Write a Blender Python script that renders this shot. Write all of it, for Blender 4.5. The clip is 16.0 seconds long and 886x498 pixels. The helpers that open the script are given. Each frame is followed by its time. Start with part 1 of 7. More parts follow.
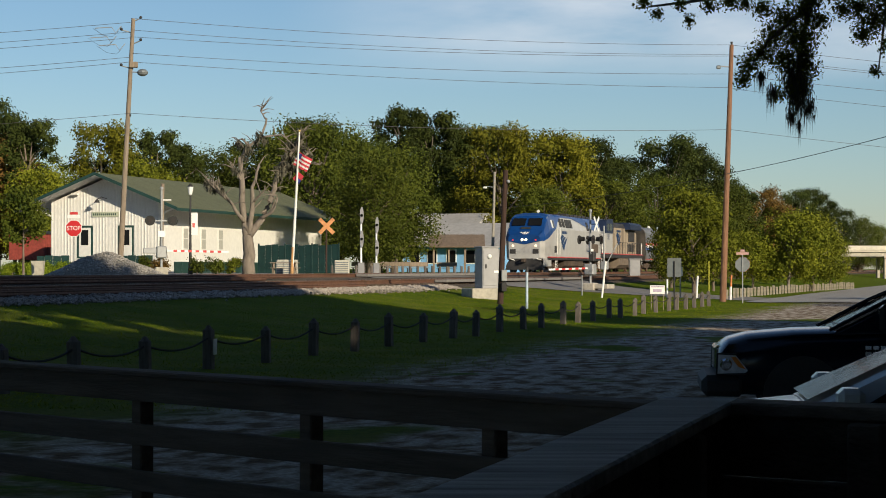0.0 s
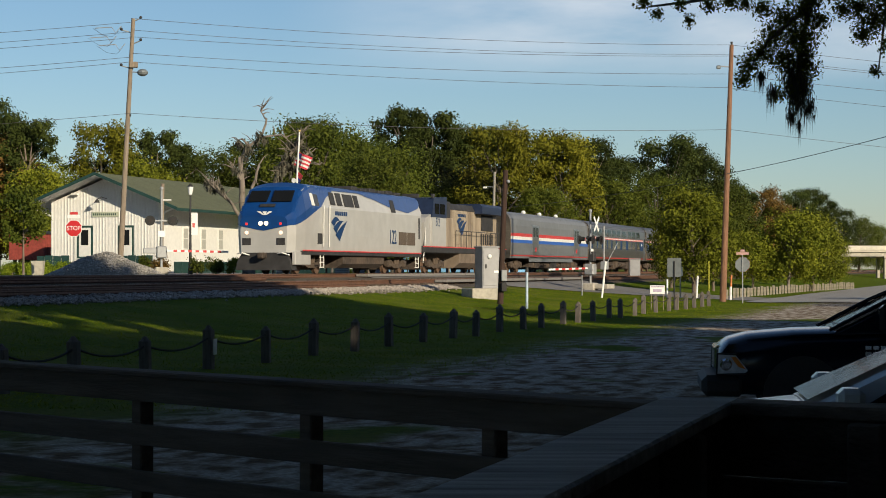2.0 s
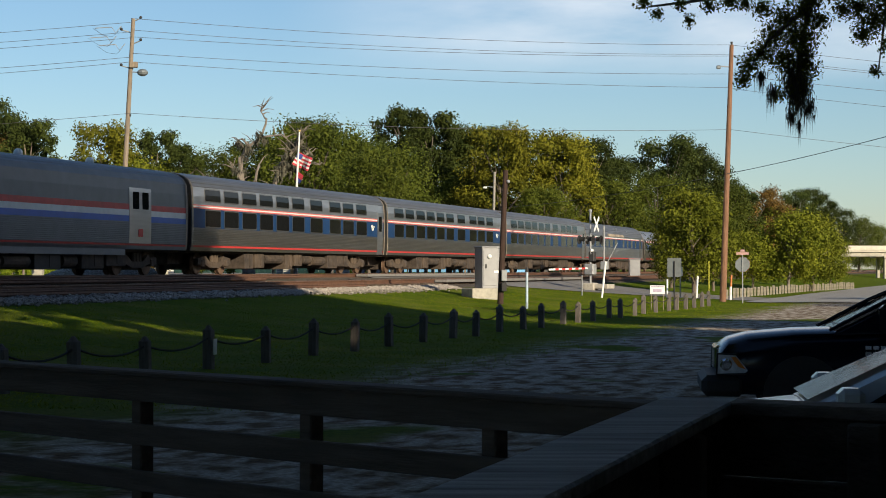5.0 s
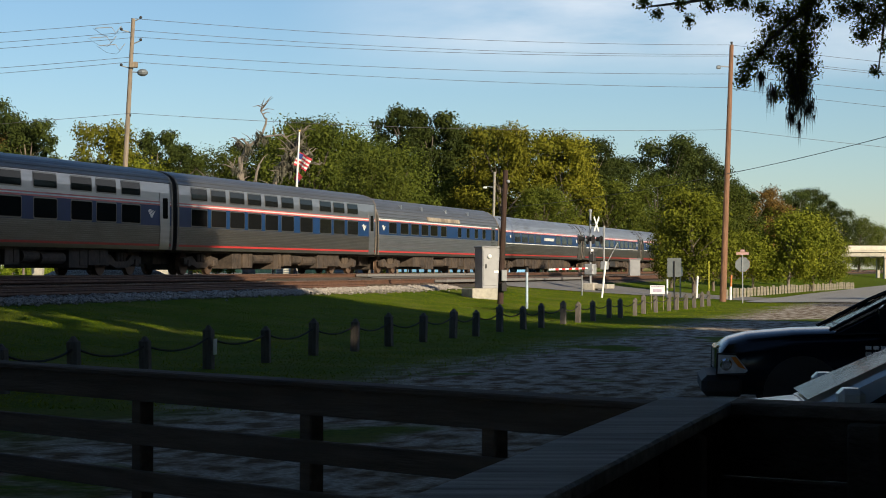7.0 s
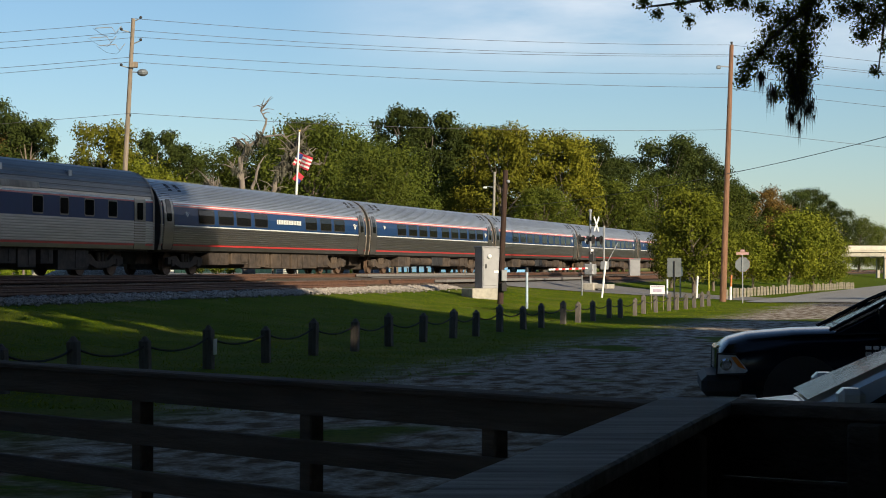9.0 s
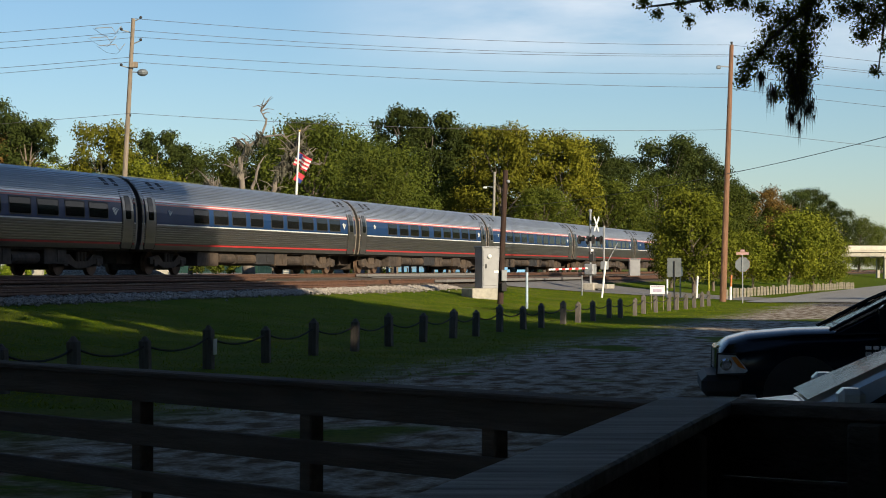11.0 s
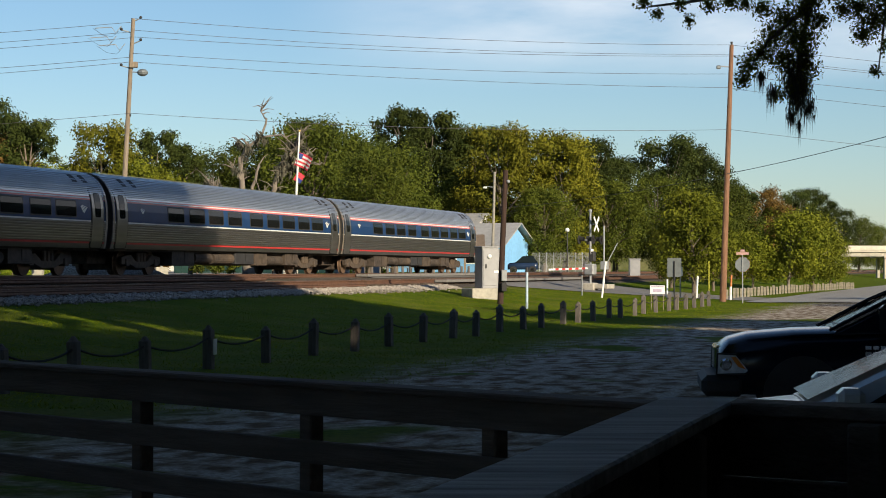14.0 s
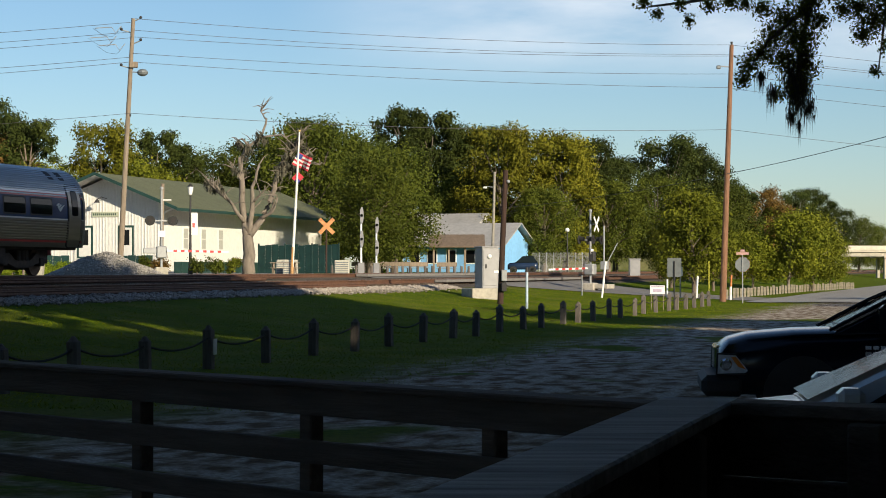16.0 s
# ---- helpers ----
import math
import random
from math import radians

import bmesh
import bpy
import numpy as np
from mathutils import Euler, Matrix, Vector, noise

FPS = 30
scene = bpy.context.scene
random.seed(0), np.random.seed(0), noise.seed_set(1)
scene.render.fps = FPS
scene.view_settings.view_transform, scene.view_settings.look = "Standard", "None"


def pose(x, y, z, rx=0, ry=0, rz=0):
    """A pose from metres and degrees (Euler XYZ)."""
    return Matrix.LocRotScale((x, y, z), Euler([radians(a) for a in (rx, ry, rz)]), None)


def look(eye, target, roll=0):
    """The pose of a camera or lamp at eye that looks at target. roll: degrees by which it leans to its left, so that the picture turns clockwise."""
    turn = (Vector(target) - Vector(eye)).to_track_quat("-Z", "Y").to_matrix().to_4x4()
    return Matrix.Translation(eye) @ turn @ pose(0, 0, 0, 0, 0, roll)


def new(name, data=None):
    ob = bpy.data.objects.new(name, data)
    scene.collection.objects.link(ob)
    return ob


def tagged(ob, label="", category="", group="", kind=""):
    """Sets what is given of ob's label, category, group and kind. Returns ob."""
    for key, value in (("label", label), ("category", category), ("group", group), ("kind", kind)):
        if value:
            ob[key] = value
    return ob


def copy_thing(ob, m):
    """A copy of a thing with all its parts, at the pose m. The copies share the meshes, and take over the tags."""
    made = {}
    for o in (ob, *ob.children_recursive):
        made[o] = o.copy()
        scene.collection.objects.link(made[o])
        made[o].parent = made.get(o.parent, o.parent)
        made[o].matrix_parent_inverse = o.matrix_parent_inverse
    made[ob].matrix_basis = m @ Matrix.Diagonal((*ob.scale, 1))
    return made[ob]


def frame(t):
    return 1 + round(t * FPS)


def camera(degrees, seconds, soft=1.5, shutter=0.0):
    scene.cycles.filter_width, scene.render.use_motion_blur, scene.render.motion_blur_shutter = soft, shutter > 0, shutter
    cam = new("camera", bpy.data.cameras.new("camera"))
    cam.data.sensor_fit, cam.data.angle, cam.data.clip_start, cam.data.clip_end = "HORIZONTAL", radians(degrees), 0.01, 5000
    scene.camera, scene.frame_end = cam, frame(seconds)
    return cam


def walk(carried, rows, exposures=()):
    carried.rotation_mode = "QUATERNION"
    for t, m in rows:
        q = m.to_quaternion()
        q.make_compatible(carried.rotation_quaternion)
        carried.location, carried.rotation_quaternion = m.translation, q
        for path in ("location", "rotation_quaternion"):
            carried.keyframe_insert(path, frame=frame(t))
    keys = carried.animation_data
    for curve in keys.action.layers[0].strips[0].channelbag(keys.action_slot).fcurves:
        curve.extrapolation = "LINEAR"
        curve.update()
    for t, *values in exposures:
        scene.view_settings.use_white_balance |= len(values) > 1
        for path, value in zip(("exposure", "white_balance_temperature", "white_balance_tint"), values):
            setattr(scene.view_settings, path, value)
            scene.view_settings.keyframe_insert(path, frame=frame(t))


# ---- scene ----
cam = camera(25.75, 16.0, soft=0.95)
EYE = (0.0, 0.0, 1.95)
VIEW = pose(*EYE, 90 + 0.60, 0, 0)
walk(cam, [(0.0, VIEW), (16.0, VIEW)], exposures=[(0.0, 0.14, 6400, 10), (1.5, 0.15, 6400, 10), (2.6, 0.13, 6400, 10), (3.5, 0.33, 6400, 10), (7.0, 0.39, 6400, 10), (16.0, 0.42, 6400, 10)])

# ---- light ----
SUN_UP, SUN_AZ = 19.0, 145.0          # elevation; compass angle from +y towards +x
world = bpy.data.worlds.new("sky")
scene.world = world
world.use_nodes = True


def build_sky():
    nt = world.node_tree
    nt.nodes.clear()
    out = nt.nodes.new("ShaderNodeOutputWorld")
    bg = nt.nodes.new("ShaderNodeBackground")
    sky = nt.nodes.new("ShaderNodeTexSky")
    sky.sky_type = "NISHITA"
    sky.sun_disc = False
    sky.sun_elevation, sky.sun_rotation = radians(SUN_UP), radians(SUN_AZ)
    sky.air_density, sky.dust_density, sky.ozone_density = 1.0, 0.2, 4.0
    # thin drifting cloud, stretched along the horizon
    co = nt.nodes.new("ShaderNodeTexCoord")
    mp = nt.nodes.new("ShaderNodeMapping")
    mp.inputs["Location"].default_value = (0.35, 0.0, 0.62)
    mp.inputs["Scale"].default_value = (2.2, 2.2, 9.0)
    no = nt.nodes.new("ShaderNodeTexNoise")
    no.inputs["Scale"].default_value = 1.6
    no.inputs["Detail"].default_value = 7.0
    no.inputs["Roughness"].default_value = 0.55
    ramp = nt.nodes.new("ShaderNodeValToRGB")
    ramp.color_ramp.elements[0].position, ramp.color_ramp.elements[1].position = 0.26, 0.55
    mix = nt.nodes.new("ShaderNodeMix")
    mix.data_type = "RGBA"
    mix.inputs[7].default_value = (10.2, 10.2, 10.3, 1)
    nt.links.new(co.outputs["Generated"], mp.inputs["Vector"])
    nt.links.new(mp.outputs["Vector"], no.inputs["Vector"])
    nt.links.new(no.outputs["Fac"], ramp.inputs["Fac"])
    # the cloud lies higher up and towards the east
    sep = nt.nodes.new("ShaderNodeSeparateXYZ")
    nt.links.new(co.outputs["Generated"], sep.inputs[0])
    high = nt.nodes.new("ShaderNodeMapRange")
    high.interpolation_type = "SMOOTHSTEP"
    high.inputs["From Min"].default_value, high.inputs["From Max"].default_value = 0.090, 0.128
    east = nt.nodes.new("ShaderNodeMapRange")
    east.interpolation_type = "SMOOTHSTEP"
    east.inputs["From Min"].default_value, east.inputs["From Max"].default_value = -0.09, 0.07
    nt.links.new(sep.outputs["Z"], high.inputs["Value"])
    nt.links.new(sep.outputs["X"], east.inputs["Value"])
    m1 = nt.nodes.new("ShaderNodeMath")
    m1.operation = "MULTIPLY"
    m2 = nt.nodes.new("ShaderNodeMath")
    m2.operation = "MULTIPLY"
    nt.links.new(high.outputs["Result"], m1.inputs[0])
    nt.links.new(east.outputs["Result"], m1.inputs[1])
    # and thins out again overhead
    zenith = nt.nodes.new("ShaderNodeMapRange")
    zenith.interpolation_type = "SMOOTHSTEP"
    zenith.inputs["From Min"].default_value, zenith.inputs["From Max"].default_value = 0.20, 0.36
    zenith.inputs["To Min"].default_value, zenith.inputs["To Max"].default_value = 1.0, 0.0
    nt.links.new(sep.outputs["Z"], zenith.inputs["Value"])
    m3 = nt.nodes.new("ShaderNodeMath")
    m3.operation = "MULTIPLY"
    nt.links.new(m1.outputs[0], m3.inputs[0])
    nt.links.new(zenith.outputs["Result"], m3.inputs[1])
    nt.links.new(m3.outputs[0], m2.inputs[0])
    nt.links.new(ramp.outputs["Color"], m2.inputs[1])
    nt.links.new(m2.outputs[0], mix.inputs[0])
    nt.links.new(sky.outputs["Color"], mix.inputs[6])
    nt.links.new(mix.outputs[2], bg.inputs["Color"])
    nt.links.new(bg.outputs["Background"], out.inputs["Surface"])
    bg.inputs["Strength"].default_value = 0.079


build_sky()
sun = new("sun", bpy.data.lights.new("sun", "SUN"))
sun.data.energy, sun.data.angle, sun.data.color = 5.0, radians(0.53), (1.0, 0.86, 0.63)
sv = Vector((math.sin(radians(SUN_AZ)) * math.cos(radians(SUN_UP)), math.cos(radians(SUN_AZ)) * math.cos(radians(SUN_UP)), math.sin(radians(SUN_UP))))
sun.matrix_world = look(sv * 200, (0, 0, 0))


# ---- materials ----
MATS = {}


def mat(name, col, rough=0.7, metal=0.0, vary=0.25, scale=6.0, bump=0.15, stain=0.25, rand=0.0, stretch=(1, 1, 1), spec=0.5, alpha=1.0, glow=0.0, trans=0.0, bump_scale=4.0, dirt=None):
    """A procedural surface: base colour with fine grain and broad stains, bump from the grain."""
    if name in MATS:
        return MATS[name]
    m = bpy.data.materials.new(name)
    MATS[name] = m
    m.use_nodes = True
    nt = m.node_tree
    b = nt.nodes["Principled BSDF"]
    co = nt.nodes.new("ShaderNodeTexCoord")
    mp = nt.nodes.new("ShaderNodeMapping")
    mp.inputs["Scale"].default_value = stretch
    nt.links.new(co.outputs["Object"], mp.inputs["Vector"])
    fine = nt.nodes.new("ShaderNodeTexNoise")
    fine.inputs["Scale"].default_value, fine.inputs["Detail"].default_value = scale, 6.0
    broad = nt.nodes.new("ShaderNodeTexNoise")
    broad.inputs["Scale"].default_value, broad.inputs["Detail"].default_value = scale * 0.13, 4.0
    for n in (fine, broad):
        nt.links.new(mp.outputs["Vector"], n.inputs["Vector"])
    c = Vector(col[:3])
    r1 = nt.nodes.new("ShaderNodeValToRGB")
    r1.color_ramp.elements[0].position, r1.color_ramp.elements[1].position = 0.3, 0.72
    r1.color_ramp.elements[0].color = (*(c * (1 - vary)), 1)
    r1.color_ramp.elements[1].color = (*[min(1, v * (1 + vary)) for v in c], 1)
    nt.links.new(fine.outputs["Fac"], r1.inputs["Fac"])
    r2 = nt.nodes.new("ShaderNodeValToRGB")
    r2.color_ramp.elements[0].position, r2.color_ramp.elements[1].position = 0.45, 0.75
    r2.color_ramp.elements[0].color, r2.color_ramp.elements[1].color = (0, 0, 0, 1), (stain, stain, stain, 1)
    nt.links.new(broad.outputs["Fac"], r2.inputs["Fac"])
    mx = nt.nodes.new("ShaderNodeMix")
    mx.data_type = "RGBA"
    mx.inputs[7].default_value = (*(Vector(dirt) if dirt else c * 0.4), 1)
    nt.links.new(r2.outputs["Color"], mx.inputs[0])
    nt.links.new(r1.outputs["Color"], mx.inputs[6])
    last = mx.outputs[2]
    if rand:
        oi = nt.nodes.new("ShaderNodeObjectInfo")
        ge = nt.nodes.new("ShaderNodeNewGeometry")
        ad = nt.nodes.new("ShaderNodeMath")
        ad.operation = "ADD"
        nt.links.new(oi.outputs["Random"], ad.inputs[0])
        nt.links.new(ge.outputs["Random Per Island"], ad.inputs[1])
        mr = nt.nodes.new("ShaderNodeMapRange")
        mr.inputs["From Max"].default_value = 2.0
        mr.inputs["To Min"].default_value, mr.inputs["To Max"].default_value = 1 - rand, 1 + rand
        nt.links.new(ad.outputs[0], mr.inputs["Value"])
        hs = nt.nodes.new("ShaderNodeHueSaturation")
        nt.links.new(mr.outputs["Result"], hs.inputs["Value"])
        nt.links.new(last, hs.inputs["Color"])
        last = hs.outputs["Color"]
    nt.links.new(last, b.inputs["Base Color"])
    b.inputs["Roughness"].default_value = rough
    b.inputs["Metallic"].default_value = metal
    b.inputs["Specular IOR Level"].default_value = spec
    b.inputs["Alpha"].default_value = alpha
    if trans:
        b.inputs["Transmission Weight"].default_value = trans
    if glow:
        b.inputs["Emission Color"].default_value = (*col[:3], 1)
        b.inputs["Emission Strength"].default_value = glow
    if bump:
        bp = nt.nodes.new("ShaderNodeBump")
        bp.inputs["Strength"].default_value, bp.inputs["Distance"].default_value = bump, 0.02
        bn = nt.nodes.new("ShaderNodeTexNoise")
        bn.inputs["Scale"].default_value, bn.inputs["Detail"].default_value = scale * bump_scale, 5.0
        nt.links.new(mp.outputs["Vector"], bn.inputs["Vector"])
        nt.links.new(bn.outputs["Fac"], bp.inputs["Height"])
        nt.links.new(bp.outputs["Normal"], b.inputs["Normal"])
    return m


def leaf_mat(name, a, b_, rough=0.65, see=0.16):
    """Foliage: each leaf differs a little, light comes through."""
    if name in MATS:
        return MATS[name]
    m = bpy.data.materials.new(name)
    MATS[name] = m
    m.use_nodes = True
    nt = m.node_tree
    b = nt.nodes["Principled BSDF"]
    ge = nt.nodes.new("ShaderNodeNewGeometry")
    oi = nt.nodes.new("ShaderNodeObjectInfo")
    co = nt.nodes.new("ShaderNodeTexCoord")
    no = nt.nodes.new("ShaderNodeTexNoise")
    no.inputs["Scale"].default_value = 0.35
    nt.links.new(co.outputs["Object"], no.inputs["Vector"])
    ad = nt.nodes.new("ShaderNodeMath")
    ad.operation = "MULTIPLY_ADD"
    ad.inputs[1].default_value = 0.32
    nt.links.new(ge.outputs["Random Per Island"], ad.inputs[0])
    sc = nt.nodes.new("ShaderNodeMath")
    sc.operation = "MULTIPLY"
    sc.inputs[1].default_value = 1.05
    nt.links.new(no.outputs["Fac"], sc.inputs[0])
    nt.links.new(sc.outputs[0], ad.inputs[2])
    rp = nt.nodes.new("ShaderNodeValToRGB")
    rp.color_ramp.elements[0].position, rp.color_ramp.elements[1].position = 0.3, 0.95
    rp.color_ramp.elements[0].color, rp.color_ramp.elements[1].color = (*a, 1), (*b_, 1)
    nt.links.new(ad.outputs[0], rp.inputs["Fac"])
    hs = nt.nodes.new("ShaderNodeHueSaturation")
    mr = nt.nodes.new("ShaderNodeMapRange")
    mr.inputs["To Min"].default_value, mr.inputs["To Max"].default_value = 0.72, 1.25
    nt.links.new(oi.outputs["Random"], mr.inputs["Value"])
    nt.links.new(mr.outputs["Result"], hs.inputs["Value"])
    nt.links.new(rp.outputs["Color"], hs.inputs["Color"])
    nt.links.new(hs.outputs["Color"], b.inputs["Base Color"])
    b.inputs["Roughness"].default_value = rough
    b.inputs["Specular IOR Level"].default_value = 0.10
    tr = nt.nodes.new("ShaderNodeBsdfTranslucent")
    nt.links.new(hs.outputs["Color"], tr.inputs["Color"])
    ms = nt.nodes.new("ShaderNodeMixShader")
    ms.inputs["Fac"].default_value = see
    nt.links.new(b.outputs["BSDF"], ms.inputs[1])
    nt.links.new(tr.outputs["BSDF"], ms.inputs[2])
    nt.links.new(ms.outputs["Shader"], nt.nodes["Material Output"].inputs["Surface"])
    return m


# ---- mesh tools ----
def link_bm(name, bm, material, smooth=False):
    me = bpy.data.meshes.new(name)
    bm.to_mesh(me)
    bm.free()
    if smooth:
        me.polygons.foreach_set("use_smooth", [True] * len(me.polygons))
    if material:
        me.materials.append(material)
    return new(name, me)


def part(name, bm, material, parent, label="", smooth=False):
    """One mesh object under a thing or under a part."""
    ob = link_bm(name, bm, material, smooth)
    ob.parent = parent
    if label:
        ob["label"] = label
    return ob


def shared(name, ob, parent, m):
    """Another piece on the same mesh."""
    o = new(name, ob.data)
    o.parent = parent
    o.matrix_basis = m
    return o


def thing(name, label, category, m=None, group="", kind=""):
    ob = new(name)
    ob.empty_display_size = 0.2
    if m is not None:
        ob.matrix_basis = m
    return tagged(ob, label, category, group, kind)


def box(x0, x1, y0, y1, z0, z1, bevel=0.0, bm=None, m=None):
    bm = bm or bmesh.new()
    r = bmesh.ops.create_cube(bm, size=1.0)
    vs = r["verts"]
    bmesh.ops.scale(bm, vec=(x1 - x0, y1 - y0, z1 - z0), verts=vs)
    bmesh.ops.translate(bm, vec=((x0 + x1) / 2, (y0 + y1) / 2, (z0 + z1) / 2), verts=vs)
    if bevel:
        es = list({e for v in vs for e in v.link_edges})
        g = bmesh.ops.bevel(bm, geom=es, offset=bevel, segments=1, affect="EDGES")
        vs = list({v for v in g["verts"]} | {v for v in vs if v.is_valid})
    if m is not None:
        bmesh.ops.transform(bm, matrix=m, verts=vs)
    return bm


def cone(r0, r1, z0, z1, seg=12, bm=None, m=None, cap=True):
    """A turned, tapering form along z."""
    bm = bm or bmesh.new()
    r = bmesh.ops.create_cone(bm, cap_ends=cap, segments=seg, radius1=r0, radius2=r1, depth=z1 - z0)
    bmesh.ops.translate(bm, vec=(0, 0, (z0 + z1) / 2), verts=r["verts"])
    if m is not None:
        bmesh.ops.transform(bm, matrix=m, verts=r["verts"])
    return bm


def ball(rad, m=None, bm=None, seg=12):
    bm = bm or bmesh.new()
    r = bmesh.ops.create_uvsphere(bm, u_segments=seg, v_segments=max(6, seg // 2), radius=rad)
    if m is not None:
        bmesh.ops.transform(bm, matrix=m, verts=r["verts"])
    return bm


def tube(points, radii, seg=6, bm=None):
    """A bent, tapering round bar through the points."""
    bm = bm or bmesh.new()
    pts = [Vector(p) for p in points]
    if not isinstance(radii, (list, tuple)):
        radii = [radii] * len(pts)
    rings = []
    for i, p in enumerate(pts):
        t = (pts[min(i + 1, len(pts) - 1)] - pts[max(i - 1, 0)]).normalized()
        u = t.cross(Vector((0.13, 0.31, 0.94)) if abs(t.z) < 0.9 else Vector((1, 0, 0))).normalized()
        w = t.cross(u)
        rings.append([bm.verts.new(p + (u * math.cos(2 * math.pi * k / seg) + w * math.sin(2 * math.pi * k / seg)) * radii[i]) for k in range(seg)])
    for a, b in zip(rings, rings[1:]):
        for k in range(seg):
            bm.faces.new((a[k], a[(k + 1) % seg], b[(k + 1) % seg], b[k]))
    bm.faces.new(rings[0][::-1])
    bm.faces.new(rings[-1])
    return bm


def prism(poly, x0, x1, axis="x", bm=None, m=None):
    """A solid with the outline poly, drawn out from x0 to x1 along the axis."""
    bm = bm or bmesh.new()
    put = {"x": lambda s, p: (s, p[0], p[1]), "y": lambda s, p: (p[0], s, p[1]), "z": lambda s, p: (p[0], p[1], s)}[axis]
    a = [bm.verts.new(put(x0, p)) for p in poly]
    b = [bm.verts.new(put(x1, p)) for p in poly]
    n = len(poly)
    for k in range(n):
        bm.faces.new((a[k], a[(k + 1) % n], b[(k + 1) % n], b[k]))
    bm.faces.new(a[::-1])
    bm.faces.new(b)
    bmesh.ops.recalc_face_normals(bm, faces=bm.faces)
    if m is not None:
        bmesh.ops.transform(bm, matrix=m, verts=a + b)
    return bm


def shell(profile, x0, x1, bm=None, both=True):
    """Open skin: the profile (y, z) swept along x, and mirrored to the far side."""
    bm = bm or bmesh.new()
    for s in ((1, -1) if both else (1,)):
        a = [bm.verts.new((x0, s * y, z)) for y, z in profile]
        b = [bm.verts.new((x1, s * y, z)) for y, z in profile]
        for k in range(len(profile) - 1):
            f = (a[k], b[k], b[k + 1], a[k + 1])
            bm.faces.new(f if s < 0 else f[::-1])
    return bm


def words(name, text, size, material, parent, m, label="", squeeze=1.0):
    """Lettering as a thin raised mesh."""
    cu = bpy.data.curves.new(name, "FONT")
    cu.body, cu.size, cu.extrude = text, size, 0.004
    cu.align_x, cu.align_y = "CENTER", "CENTER"
    tmp = bpy.data.objects.new("tmp", cu)
    scene.collection.objects.link(tmp)
    bpy.context.view_layer.update()
    me = bpy.data.meshes.new_from_object(tmp.evaluated_get(bpy.context.evaluated_depsgraph_get()))
    bpy.data.objects.remove(tmp)
    me.materials.clear()
    me.materials.append(material)
    me.transform(Matrix.Diagonal((squeeze, 1, 1, 1)))
    ob = new(name, me)
    ob.parent = parent
    ob.matrix_basis = m
    if label:
        ob["label"] = label
    return ob


# The railway's own directions: x is metres towards the camera's side of the main track, y runs along it away from the camera.
TRACK = pose(-34.24, 0, 0, 0, 0, -15.98)
RAIL, RAIL2 = 1.73, 1.44
PROFILE = [(-900, 2.2), (-60, 1.9), (-12, 1.62), (-3.2, 1.55), (-2.6, 1.56), (0, 1.56), (2.1, 1.50), (2.7, 1.20), (5.8, 1.17), (6.8, 0.95), (9, 0.70), (12, 0.42), (15, 0.18), (18, 0.04), (20, 0.0), (900, 0.0)]


def ground_z(d, a=0.0):
    return float(np.interp(d, [p[0] for p in PROFILE], [p[1] for p in PROFILE]))


def on(d, a, turn=0.0, up=0.0):
    """A pose on the ground in the railway's directions."""
    return TRACK @ pose(d, a, ground_z(d) + up, 0, 0, turn)


